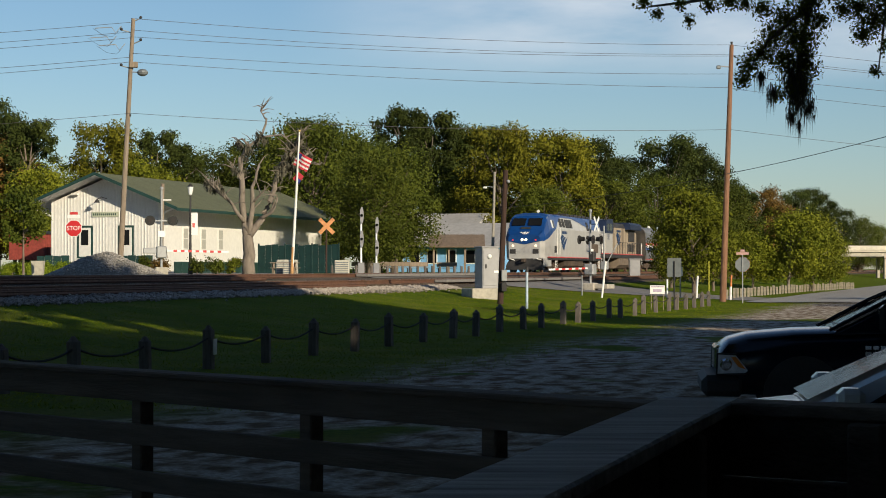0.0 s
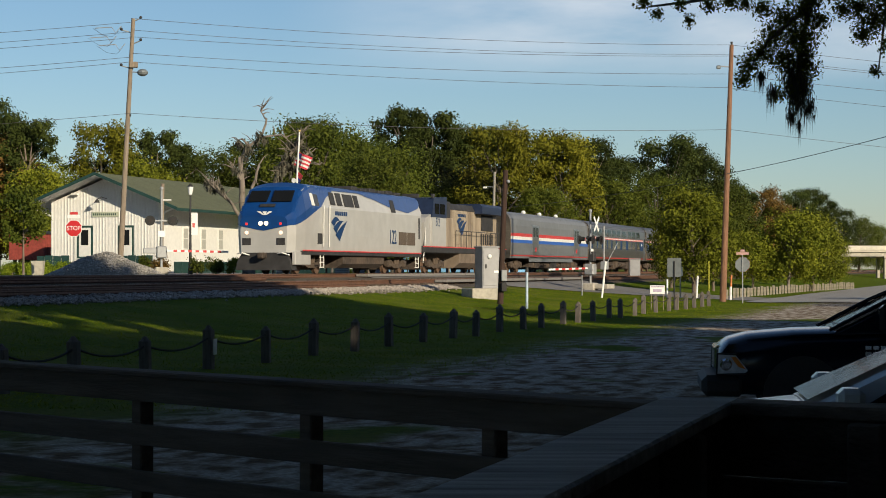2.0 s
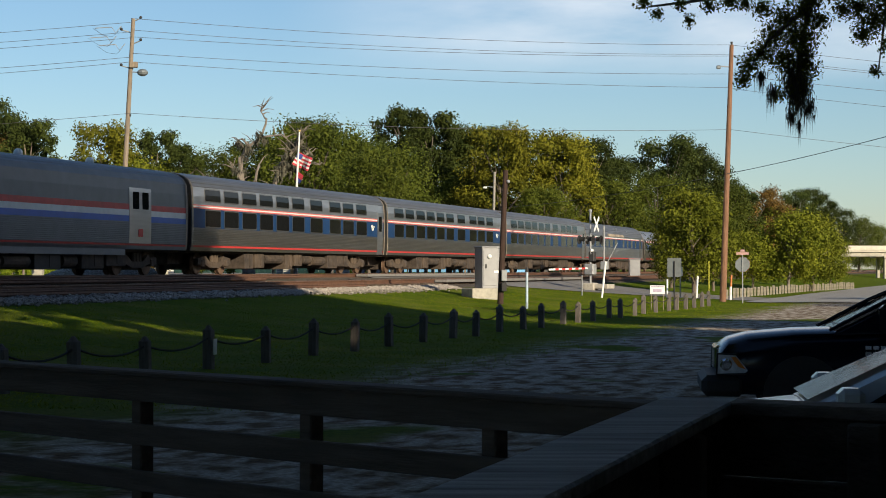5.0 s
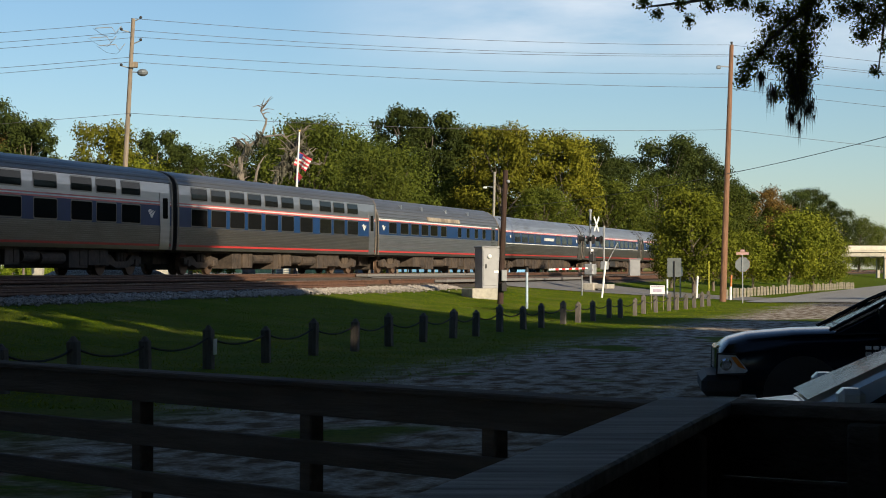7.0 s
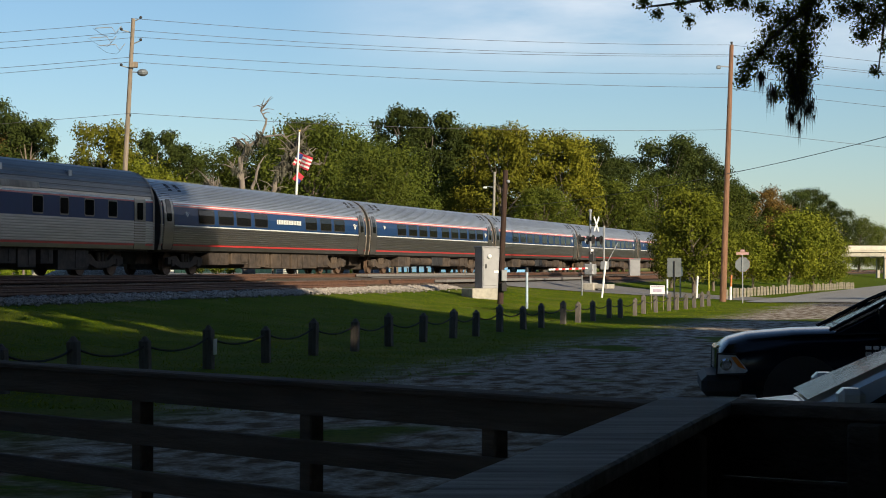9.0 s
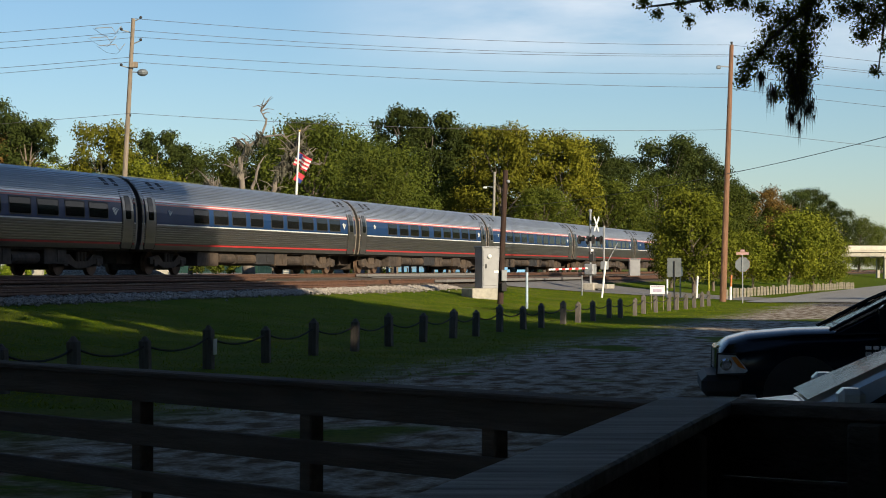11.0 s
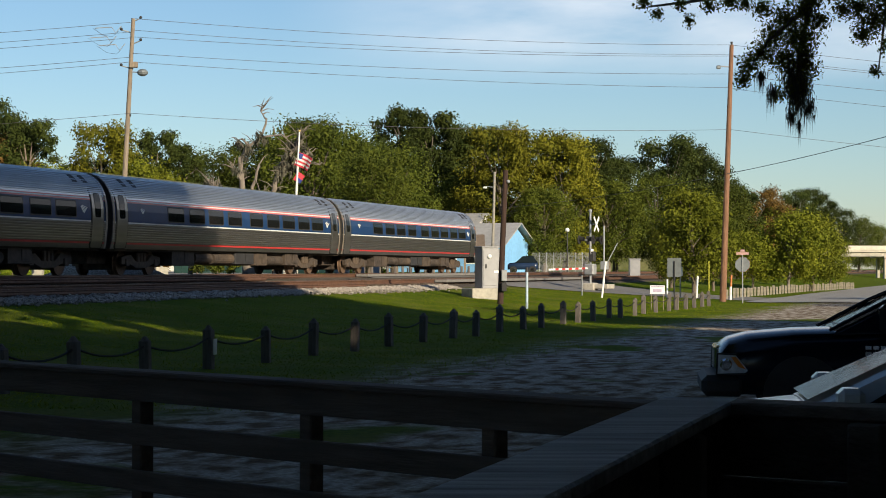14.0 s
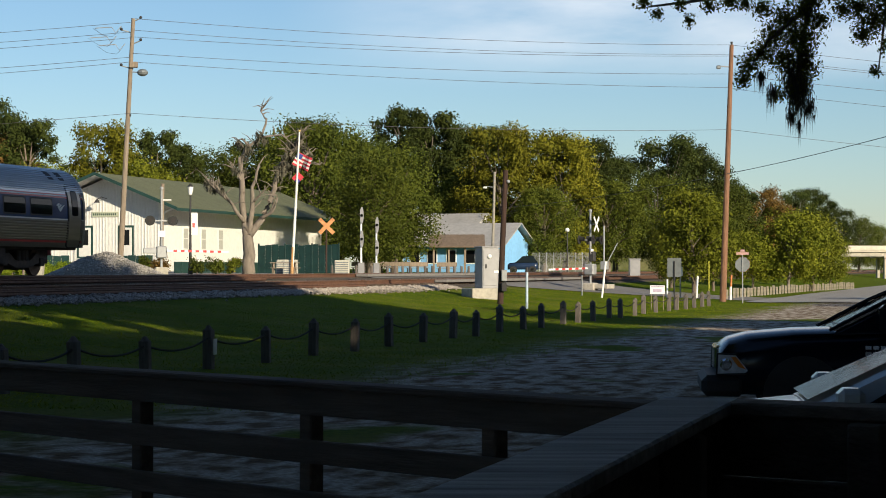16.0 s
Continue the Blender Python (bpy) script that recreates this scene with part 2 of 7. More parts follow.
# ---- ground, road, railway ----
def ground_mat():
    """Lawn, sandy lot and trackside earth in one sheet; x of the sheet is the distance from the track."""
    m = bpy.data.materials.new("earth")
    m.use_nodes = True
    nt = m.node_tree
    b = nt.nodes["Principled BSDF"]
    L = nt.links.new
    co = nt.nodes.new("ShaderNodeTexCoord")
    sep = nt.nodes.new("ShaderNodeSeparateXYZ")
    L(co.outputs["Object"], sep.inputs[0])

    def noise_at(scale, detail=5.0, stretch=None):
        n = nt.nodes.new("ShaderNodeTexNoise")
        n.inputs["Scale"].default_value, n.inputs["Detail"].default_value = scale, detail
        if stretch:
            mp = nt.nodes.new("ShaderNodeMapping")
            mp.inputs["Scale"].default_value = stretch
            L(co.outputs["Object"], mp.inputs["Vector"])
            L(mp.outputs["Vector"], n.inputs["Vector"])
        else:
            L(co.outputs["Object"], n.inputs["Vector"])
        return n

    def ramp(src, stops):
        r = nt.nodes.new("ShaderNodeValToRGB")
        while len(r.color_ramp.elements) < len(stops):
            r.color_ramp.elements.new(0.5)
        for e, (p, c) in zip(r.color_ramp.elements, stops):
            e.position, e.color = p, (*c, 1)
        L(src, r.inputs["Fac"])
        return r.outputs["Color"]

    def mixed(fac, a, c):
        x = nt.nodes.new("ShaderNodeMix")
        x.data_type = "RGBA"
        L(fac, x.inputs[0]), L(a, x.inputs[6]), L(c, x.inputs[7])
        return x.outputs[2]

    def edge(centre, width, wobble):
        """0 below the distance, 1 beyond it, with a ragged border."""
        n = noise_at(0.35, 8.0)
        s = nt.nodes.new("ShaderNodeMath")
        s.operation = "MULTIPLY_ADD"
        s.inputs[1].default_value = wobble
        L(n.outputs["Fac"], s.inputs[0])
        L(sep.outputs["X"], s.inputs[2])
        r = nt.nodes.new("ShaderNodeMapRange")
        r.inputs["From Min"].default_value = centre - width + wobble * 0.5
        r.inputs["From Max"].default_value = centre + width + wobble * 0.5
        L(s.outputs[0], r.inputs["Value"])
        return r.outputs["Result"]

    grass = mixed(ramp(noise_at(0.5, 6.0).outputs["Fac"], [(0.44, (0, 0, 0)), (0.72, (1, 1, 1))]),
                  ramp(noise_at(9.0, 8.0).outputs["Fac"], [(0.3, (0.034, 0.072, 0.002)), (0.7, (0.105, 0.150, 0.005))]),
                  ramp(noise_at(14.0, 6.0).outputs["Fac"], [(0.3, (0.07, 0.095, 0.010)), (0.7, (0.20, 0.19, 0.035))]))
    sand = ramp(noise_at(18.0, 9.0).outputs["Fac"], [(0.3, (0.24, 0.205, 0.165)), (0.7, (0.62, 0.55, 0.46))])
    litter = ramp(noise_at(12.0, 9.0).outputs["Fac"], [(0.3, (0.06, 0.038, 0.022)), (0.7, (0.21, 0.14, 0.08))])
    dirt = mixed(ramp(noise_at(2.6, 14.0, (1.0, 0.6, 1.0)).outputs["Fac"], [(0.42, (0, 0, 0)), (0.60, (1, 1, 1))]), sand, litter)
    # thin tufts of grass creep into the lot
    dirt = mixed(ramp(noise_at(0.22, 9.0).outputs["Fac"], [(0.59, (0, 0, 0)), (0.64, (1, 1, 1))]), dirt, grass)
    stone = ramp(noise_at(16.0, 4.0).outputs["Fac"], [(0.3, (0.04, 0.032, 0.026)), (0.7, (0.17, 0.145, 0.12))])
    c = mixed(edge(22.2, 1.1, 3.5), mixed(edge(6.7, 0.25, 0.8), stone, grass), dirt)
    back = nt.nodes.new("ShaderNodeMapRange")
    back.inputs["From Min"].default_value, back.inputs["From Max"].default_value = -5.0, -3.5
    L(sep.outputs["X"], back.inputs["Value"])
    c = mixed(back.outputs["Result"], grass, c)
    L(c, b.inputs["Base Color"])
    b.inputs["Roughness"].default_value = 0.95
    b.inputs["Specular IOR Level"].default_value = 0.03
    bp = nt.nodes.new("ShaderNodeBump")
    bp.inputs["Strength"].default_value, bp.inputs["Distance"].default_value = 0.6, 0.05
    L(noise_at(11.0, 8.0).outputs["Fac"], bp.inputs["Height"])
    L(bp.outputs["Normal"], b.inputs["Normal"])
    return m


def rumple(d, a):
    if 8.0 < d < 60 and 0 < a < 220:
        w = min(1.0, (d - 8) / 4)
        return w * (0.05 * noise.noise((d * 0.35, a * 0.35, 0)) + 0.02 * noise.noise((d * 1.3, a * 1.3, 4)))
    return 0.0


def build_ground():
    ds = sorted({p[0] for p in PROFILE} | set(np.arange(8, 40, 0.5).tolist()) | set(np.arange(-60, 0, 6).tolist()))
    ys = [-900, -300, -100, -40] + np.arange(-20, 120, 0.7).tolist() + np.arange(120, 240, 4).tolist() + [260, 320, 420, 700, 1400, 3500]
    vs = [(d, a, ground_z(d) + rumple(d, a)) for a in ys for d in ds]
    n = len(ds)
    fs = [(j * n + i, j * n + i + 1, (j + 1) * n + i + 1, (j + 1) * n + i) for j in range(len(ys) - 1) for i in range(n - 1)]
    me = bpy.data.meshes.new("ground")
    me.from_pydata(vs, [], fs)
    me.polygons.foreach_set("use_smooth", [True] * len(me.polygons))
    me.materials.append(ground_mat())
    g = new("ground", me)
    g.matrix_basis = TRACK
    tagged(g, "grassy verge and sandy lot falling away from the railway", "ground", kind="structure")


build_ground()
asphalt = mat("asphalt", (0.19, 0.18, 0.17), 0.9, 0, 0.3, 14, 0.4, 0.5, dirt=(0.22, 0.20, 0.18))
pale_road = mat("pale_road", (0.29, 0.275, 0.25), 0.9, 0, 0.2, 9, 0.35, 0.6, dirt=(0.2, 0.18, 0.16))


def strip(name, d0, d1, a0, a1, material, label, lift=0.012, na=40, nd=40, bend=0.0):
    """A paved sheet on the ground, bent along its length."""
    bm = bmesh.new()
    rows = []
    for j in range(na + 1):
        a = a0 + (a1 - a0) * j / na
        row = []
        for i in range(nd + 1):
            d = d0 + (d1 - d0) * i / nd + bend * ((a - a0) / (a1 - a0)) ** 2
            row.append(bm.verts.new((d, a, ground_z(d) + rumple(d, a) + lift)))
        rows.append(row)
    for p, q in zip(rows, rows[1:]):
        for i in range(nd):
            bm.faces.new((p[i], p[i + 1], q[i + 1], q[i]))
    ob = link_bm(name, bm, material, True)
    ob.matrix_basis = TRACK
    return tagged(ob, label, "road", kind="structure")


def build_crossing_road():
    """Asphalt road that flares out where it meets the rails."""
    bm = bmesh.new()
    prev = None
    for d in np.linspace(-80, 24, 160).tolist():
        a0 = float(np.interp(d, [-80, -8, 4.0, 5.5, 9, 14, 20, 24], [108, 108, 104, 113, 119, 126, 128, 124]))
        row = [bm.verts.new((d, a0 + (139 - a0) * k / 10, ground_z(d) + 0.03)) for k in range(11)]
        if prev:
            for k in range(10):
                bm.faces.new((prev[k], row[k], row[k + 1], prev[k + 1]))
        prev = row
    ob = link_bm("road", bm, asphalt, True)
    ob.matrix_basis = TRACK
    tagged(ob, "grey asphalt road climbing to the level crossing", "road", kind="structure")
    # crossing boards between and beside the rails
    c = thing("crossing_panels", "dark timber and asphalt panels filling the level crossing", "road", TRACK, kind="structure")
    for mid, top in ((0.0, RAIL), (4.25, RAIL2)):
        for x0, x1 in ((-1.5, -0.85), (-0.66, 0.66), (0.85, 1.5)):
            for k in range(7):
                part("panel", box(mid + x0, mid + x1, 105 + 4.8 * k, 109.7 + 4.8 * k, top - 0.16, top - 0.02, 0.01), asphalt, c)


build_crossing_road()
strip("side_road", 18.8, 31, 122, 420, pale_road, "pale worn concrete side road beside the railway", 0.045, 60, 16, 6.0)
strip("far_street", -30, -22, 30, 120, pale_road, "pale street beyond the tracks", 0.03, 20, 8)

rust = mat("rail_steel", (0.15, 0.075, 0.045), 0.75, 0.3, 0.35, 8, 0.3, 0.5)
rail_top = mat("rail_head", (0.45, 0.40, 0.36), 0.35, 0.9, 0.2, 8, 0.05, 0.2)
tie_wood = mat("tie_wood", (0.10, 0.07, 0.05), 0.95, 0, 0.4, 9, 0.6, 0.4, rand=0.3)
ballast = mat("ballast_stone", (0.34, 0.30, 0.26), 0.95, 0, 0.3, 12, 0.4, 0.3, rand=0.45)


def build_track(name, centre, top, a0, a1, label):
    t = thing(name, label, "railway track", TRACK @ pose(centre, 0, top), kind="structure")
    foot = [(-0.075, -0.18), (0.075, -0.18), (0.075, -0.165), (0.012, -0.145), (0.012, -0.045), (0.036, -0.035), (0.036, -0.006), (0.028, 0), (-0.028, 0), (-0.036, -0.006), (-0.036, -0.035), (-0.012, -0.045), (-0.012, -0.145), (-0.075, -0.165)]
    for s in (-0.76, 0.76):
        part("rail", prism([(x + s, z) for x, z in foot], a0, a1, "y"), rust, t)
        part("rail_head", box(s - 0.026, s + 0.026, a0, a1, 0.001, 0.005), rail_top, t, "worn shiny running surface")
    first = part("sleeper", box(-1.3, 1.3, -0.11, 0.11, -0.34, -0.183, 0.01), tie_wood, t)
    first.matrix_basis = pose(0, 55, 0)
    for k in range(1, 150):
        shared("sleeper", first, t, pose(random.uniform(-0.04, 0.04), 55 + k * 0.54, random.uniform(-0.01, 0.01), 0, 0, random.uniform(-1, 1)))


build_track("railway_track_main", 0.0, RAIL, -200, 1500, "rusty double-headed main railway track on timber sleepers")
build_track("railway_track_near", 4.25, RAIL2, -200, 1500, "rusty nearer railway track on timber sleepers")


def loose_rail(d, a0, a1, z, label, bow=0.0):
    pts = [(d + bow * math.sin(math.pi * k / 8), a0 + (a1 - a0) * k / 8, z) for k in range(9)]
    bm = tube(pts, 0.06, 6)
    tube([(x, y, z_ + 0.085) for x, y, z_ in pts], 0.035, 6, bm)
    ob = link_bm("spare_rail", bm, rust)
    ob.matrix_basis = TRACK
    tagged(ob, label, "rail", group="spare rails")


loose_rail(2.15, 58, 93, 1.60, "long rusty spare rail lying between the tracks", 0.1)
loose_rail(2.42, 50, 88, 1.52, "rusty spare rail lying on the ballast", -0.08)
loose_rail(2.0, 132, 165, 1.60, "long rusty spare rail beyond the crossing", 0.1)
loose_rail(5.75, 46, 80, 1.27, "dark spare rail lying beside the near track", 0.05)
loose_rail(6.0, 52, 91, 1.22, "dark rusty spare rail at the ballast edge", -0.06)
loose_rail(6.1, 140, 168, 1.25, "rusty spare rail past the road", 0.05)


def stone_bm(r, seed):
    rnd = random.Random(seed)
    bm = bmesh.new()
    bmesh.ops.create_icosphere(bm, subdivisions=1, radius=r)
    for v in bm.verts:
        v.co *= rnd.uniform(0.6, 1.15)
        v.co.z *= 0.7
    return bm


def scatter_stones(name, label, count, where, size, material, seed, m=None):
    """Loose stones as one heap of real lumps."""
    rnd = random.Random(seed)
    base = []
    for k in range(6):
        bm = stone_bm(1.0, k)
        base.append((np.array([v.co[:] for v in bm.verts]), np.array([[v.index for v in f.verts] for f in bm.faces])))
        bm.free()
    vs, fs, off = [], [], 0
    for _ in range(count):
        p = where(rnd)
        v, f = base[rnd.randrange(6)]
        w = rnd.uniform(0, 6.28)
        r = size * rnd.uniform(0.55, 1.35)
        rot = np.array([[math.cos(w), -math.sin(w), 0], [math.sin(w), math.cos(w), 0], [0, 0, 1]])
        vs.append(v @ rot.T * r + np.array(p))
        fs.append(f + off)
        off += len(v)
    me = bpy.data.meshes.new(name)
    me.from_pydata(np.concatenate(vs).tolist(), [], np.concatenate(fs).tolist())
    me.materials.append(material)
    ob = new(name, me)
    ob.matrix_basis = m if m is not None else TRACK
    return tagged(ob, label, "gravel", kind="stuff")


def shoulder(rnd):
    a = rnd.uniform(48, 104)
    d = rnd.choice([rnd.uniform(6.0, 6.5), rnd.gauss(6.6, 0.22), rnd.gauss(6.5, 0.2)])
    return d, a, ground_z(d) + 0.02 + rnd.uniform(0, 0.05)


scatter_stones("track_ballast", "grey-brown crushed stone ballast along the near track", 6500, shoulder, 0.06, ballast, 3)

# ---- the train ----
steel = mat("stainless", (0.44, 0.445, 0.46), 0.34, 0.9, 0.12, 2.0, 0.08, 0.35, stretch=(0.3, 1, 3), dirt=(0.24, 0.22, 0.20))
# darker, browner stainless; shade on the lower sides is partly in this colour
dark_steel = mat("dark_stainless", (0.20, 0.19, 0.175), 0.28, 0.8, 0.15, 2.0, 0.1, 0.45, stretch=(0.3, 1, 3), dirt=(0.16, 0.14, 0.12))
# blue-grey base carries some of the sky's reflection on the roofs
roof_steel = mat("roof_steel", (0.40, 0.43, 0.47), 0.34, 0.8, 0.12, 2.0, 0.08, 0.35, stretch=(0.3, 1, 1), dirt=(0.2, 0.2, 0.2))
dark_roof = mat("sooty_roof_steel", (0.12, 0.125, 0.13), 0.42, 0.6, 0.15, 2.0, 0.08, 0.4, stretch=(0.3, 1, 1), dirt=(0.07, 0.065, 0.06))
navy = mat("navy_paint", (0.009, 0.040, 0.125), 0.35, 0, 0.12, 2, 0.03, 0.2, spec=0.15)
loco_blue = mat("loco_blue", (0.004, 0.046, 0.19), 0.35, 0, 0.15, 1.5, 0.03, 0.3, dirt=(0.015, 0.04, 0.13), spec=0.35)
red_line = mat("red_stripe", (0.55, 0.045, 0.045), 0.45, 0, 0.15, 3, 0.0, 0.2)
pink_line = mat("pale_red_stripe", (0.60, 0.14, 0.13), 0.45, 0, 0.15, 3, 0.0, 0.2)
white_paint = mat("white_paint", (0.75, 0.74, 0.70), 0.5, 0, 0.08, 3, 0.03, 0.15)
car_blue = mat("bright_blue_stripe", (0.02, 0.11, 0.46), 0.4, 0, 0.1, 3, 0.0, 0.15)
loco_white = mat("loco_silver_paint", (0.46, 0.455, 0.44), 0.42, 0.15, 0.08, 1.5, 0.04, 0.35, dirt=(0.36, 0.33, 0.29))
cream = mat("dirty_cream_paint", (0.36, 0.295, 0.215), 0.6, 0, 0.3, 3.5, 0.1, 0.95, stretch=(2, 1, 0.25), dirt=(0.11, 0.075, 0.05))
sooty = mat("sooty_grey", (0.035, 0.034, 0.035), 0.7, 0.1, 0.3, 3, 0.15, 0.4)
under = mat("running_gear", (0.06, 0.045, 0.035), 0.85, 0.1, 0.45, 5, 0.3, 0.5, dirt=(0.16, 0.11, 0.07))
wheel_mat = mat("wheel_steel", (0.16, 0.10, 0.065), 0.7, 0.4, 0.3, 4, 0.1, 0.3)
black_glass = mat("dark_window", (0.010, 0.011, 0.012), 0.08, 0.0, 0.1, 1.0, 0.0, 0.1, spec=0.12)
rubber = mat("rubber_black", (0.02, 0.02, 0.02), 0.8, 0, 0.2, 5, 0.1, 0.1)
grey_paint = mat("grey_paint", (0.17, 0.18, 0.19), 0.5, 0.1, 0.1, 2, 0.05, 0.3)
head_glow = mat("headlight_glow", (1.0, 0.84, 0.52), 0.2, 0, 0, 1, 0, 0, glow=1.6)
mark_glow = mat("marker_glow", (1.0, 0.72, 0.5), 0.2, 0, 0, 1, 0, 0, glow=0.9)
red_glow = mat("red_lamp", (0.7, 0.03, 0.03), 0.3, 0, 0, 1, 0, 0, glow=0.6)

end_tan = mat("stained_end", (0.30, 0.25, 0.19), 0.6, 0.3, 0.2, 3, 0.1, 0.4)
AMF = [(1.48, 0.98), (1.54, 1.25), (1.585, 1.7), (1.60, 2.05), (1.59, 2.4), (1.555, 2.7), (1.49, 2.95), (1.38, 3.2), (1.20, 3.45), (0.94, 3.66), (0.6, 3.78), (0.25, 3.83), (0.0, 3.84)]
VIEWL = [(1.52, 0.98), (1.56, 1.2), (1.58, 1.8), (1.58, 2.6), (1.57, 3.2), (1.53, 3.62), (1.40, 3.85), (1.15, 4.02), (0.8, 4.13), (0.4, 4.2), (0.0, 4.22)]
DINER = [(1.50, 0.98), (1.52, 1.2), (1.53, 1.8), (1.53, 2.8), (1.50, 3.05), (1.38, 3.42), (1.15, 3.72), (0.8, 3.95), (0.4, 4.06), (0.0, 4.09)]


def half(profile, z):
    ys, zs = [p[0] for p in profile], [p[1] for p in profile]
    return float(np.interp(z, zs, ys))


def band(profile, z0, z1, out=0.0, ribs=0, depth=0.014):
    """The stretch of a body's outline from z0 to z1, pushed outwards; ribs give fluted metal."""
    if ribs:
        pts = []
        for k in range(ribs):
            a, b = z0 + (z1 - z0) * k / ribs, z0 + (z1 - z0) * (k + 1) / ribs
            h = b - a
            for f, o in ((0.0, 0), (0.12, depth), (0.6, depth), (0.72, 0)):
                z = a + h * f
                pts.append((half(profile, z) + out + o, z))
        return pts + [(half(profile, z1) + out, z1)]
    zs = sorted({z0, z1} | {p[1] for p in profile if z0 < p[1] < z1} | {z0 + (z1 - z0) * k / 4 for k in range(5)})
    return [(half(profile, z) + out, z) for z in zs]


def pane_on(name, profile, x0, x1, z0, z1, material, parent, out=0.012, label="", r=0.05):
    """A slightly proud, rounded pane or plate lying on the curved side."""
    bm = bmesh.new()
    r = min(r, (z1 - z0) * 0.45, (x1 - x0) * 0.45)
    zs = [z0 + r * f for f in (0.0, 0.12, 0.45, 1.0)] + [z1 - r * f for f in (1.0, 0.45, 0.12, 0.0)]
    zs[4:4] = np.linspace(z0 + r, z1 - r, max(3, int((z1 - z0) / 0.12)))[1:-1].tolist()
    prev = None
    for z in zs:
        e = max(0.0, z0 + r - z, z - (z1 - r))
        cut = r - math.sqrt(max(0.0, r * r - e * e))
        y = half(profile, z)
        row = [bm.verts.new(p) for p in ((x0 + cut, y - 0.02, z), (x0 + cut, y + out, z), (x1 - cut, y + out, z), (x1 - cut, y - 0.02, z))]
        if prev:
            for k in range(3):
                bm.faces.new((prev[k], prev[k + 1], row[k + 1], row[k]))
        else:
            bm.faces.new(row)
        prev = row
    bm.faces.new(prev[::-1])
    bmesh.ops.recalc_face_normals(bm, faces=bm.faces)
    return part(name, bm, material, parent, label)


def bogie(parent, x, heavy=False):
    """Four-wheeled truck: side frames, springs, axle boxes and wheels."""
    wb = 1.37 if heavy else 1.3
    bm = bmesh.new()
    for s in (1, -1):
        y = s * 1.02
        outline = [(-wb - 0.45, 0.42), (-wb - 0.45, 0.68), (-wb + 0.35, 0.78), (-0.5, 0.52), (0.5, 0.52), (wb - 0.35, 0.78), (wb + 0.45, 0.68), (wb + 0.45, 0.42), (wb - 0.3, 0.42), (0.5, 0.28), (-0.5, 0.28), (-wb + 0.3, 0.42)]
        prism([(a, b) for a, b in outline], y - 0.07, y + 0.07, "y", bm)
        for k in (-0.28, 0, 0.28):
            cone(0.09, 0.09, 0.5, 0.85, 8, bm, pose(k, y + s * 0.03, 0))
        for k in (-wb, wb):
            box(k - 0.16, k + 0.16, y - 0.13, y + 0.13, 0.33, 0.62, 0.03, bm)
    box(-0.25, 0.25, -1.0, 1.0, 0.5, 0.8, 0.02, bm)
    fr = part("bogie_frame", bm, under, parent)
    # plain dark block added so no bright ground shows between the wheels
    part("brake_gear", box(x - wb - 0.3, x + wb + 0.3, -0.68, 0.68, 0.20, 0.78, 0.04), under, parent)
    fr.matrix_basis = pose(x, 0, 0)
    for k in (-wb, wb):
        for s in (1, -1):
            wb_ = bmesh.new()
            cone(0.46, 0.46, -0.06, 0.06, 24, wb_)
            cone(0.49, 0.47, -0.09, -0.06, 24, wb_)
            cone(0.14, 0.12, 0.06, 0.14, 12, wb_)
            o = part("wheel", wb_, wheel_mat, parent)
            o.matrix_basis = pose(x + k, s * 0.78, 0.46, -90 * s, 0, 0)


def underside(parent, L, seed, low=0.20):
    """Boxes and tanks slung below the floor."""
    rnd = random.Random(seed)
    x = -L / 2 + 5.2
    part("centre_sill", box(-L / 2 + 0.4, L / 2 - 0.4, -0.35, 0.35, 0.42, 0.95, 0.02), under, parent)
    part("floor_pan", box(-L / 2 + 0.1, L / 2 - 0.1, -1.3, 1.3, 0.9, 0.99), under, parent)
    while x < L / 2 - 5.4:
        w = rnd.uniform(0.9, 2.4)
        if x + w > L / 2 - 5.2:
            break
        z0 = rnd.uniform(low, low + 0.25)
        if rnd.random() < 0.25:
            bm = cone(0.22, 0.22, 0, w, 14, None, pose(x, 1.1, z0 + 0.25, 0, 90, 0))
            part("air_tank", bm, under, parent)
        else:
            bm = box(x, x + w, -1.25, 1.32, z0, 1.0, 0.02)
            box(x + 0.08, x + w * 0.45, 1.32, 1.345, z0 + 0.08, 0.9, 0.01, bm)
            part("equipment_box", bm, under if rnd.random() < 0.9 else sooty, parent)
        x += w + rnd.uniform(0.06, 0.35)


def arrow_mark(parent, x, z, size, profile, material, out=0.02):
    """Plain device of three curved blades that narrow towards the top on the body side."""
    t = pose(x, half(profile, z) + out, z, 90, 0, 180)
    bm = bmesh.new()
    blades = (((-0.62, 0.34), (-0.40, 0.12), (0.08, 0.42), 0.26), ((-0.46, 0.04), (-0.22, -0.22), (0.36, 0.44), 0.16), ((-0.28, -0.30), (0.06, -0.62), (0.66, 0.47), 0.08))
    for (ax, az), (bx, bz), (tx, tz), bow in blades:
        upper, lower = [], []
        for i in range(9):
            f = i / 8
            lift = bow * math.sin(math.pi * f)
            upper.append((ax + (tx - ax) * f, az + (tz - az) * f + lift))
            lower.append((bx + (tx - bx) * f, bz + (tz - bz) * f + lift * 0.55))
        up = [bm.verts.new((px * size * 2.0, pz * size, 0.004)) for px, pz in upper]
        lo = [bm.verts.new((px * size * 2.0, pz * size, 0.004)) for px, pz in lower[:-1]]
        for i in range(7):
            bm.faces.new((up[i], lo[i], lo[i + 1], up[i + 1]))
        bm.faces.new((up[7], lo[7], up[8]))
    o = part("arrow_emblem", bm, material, parent)
    o.matrix_basis = t
    return o


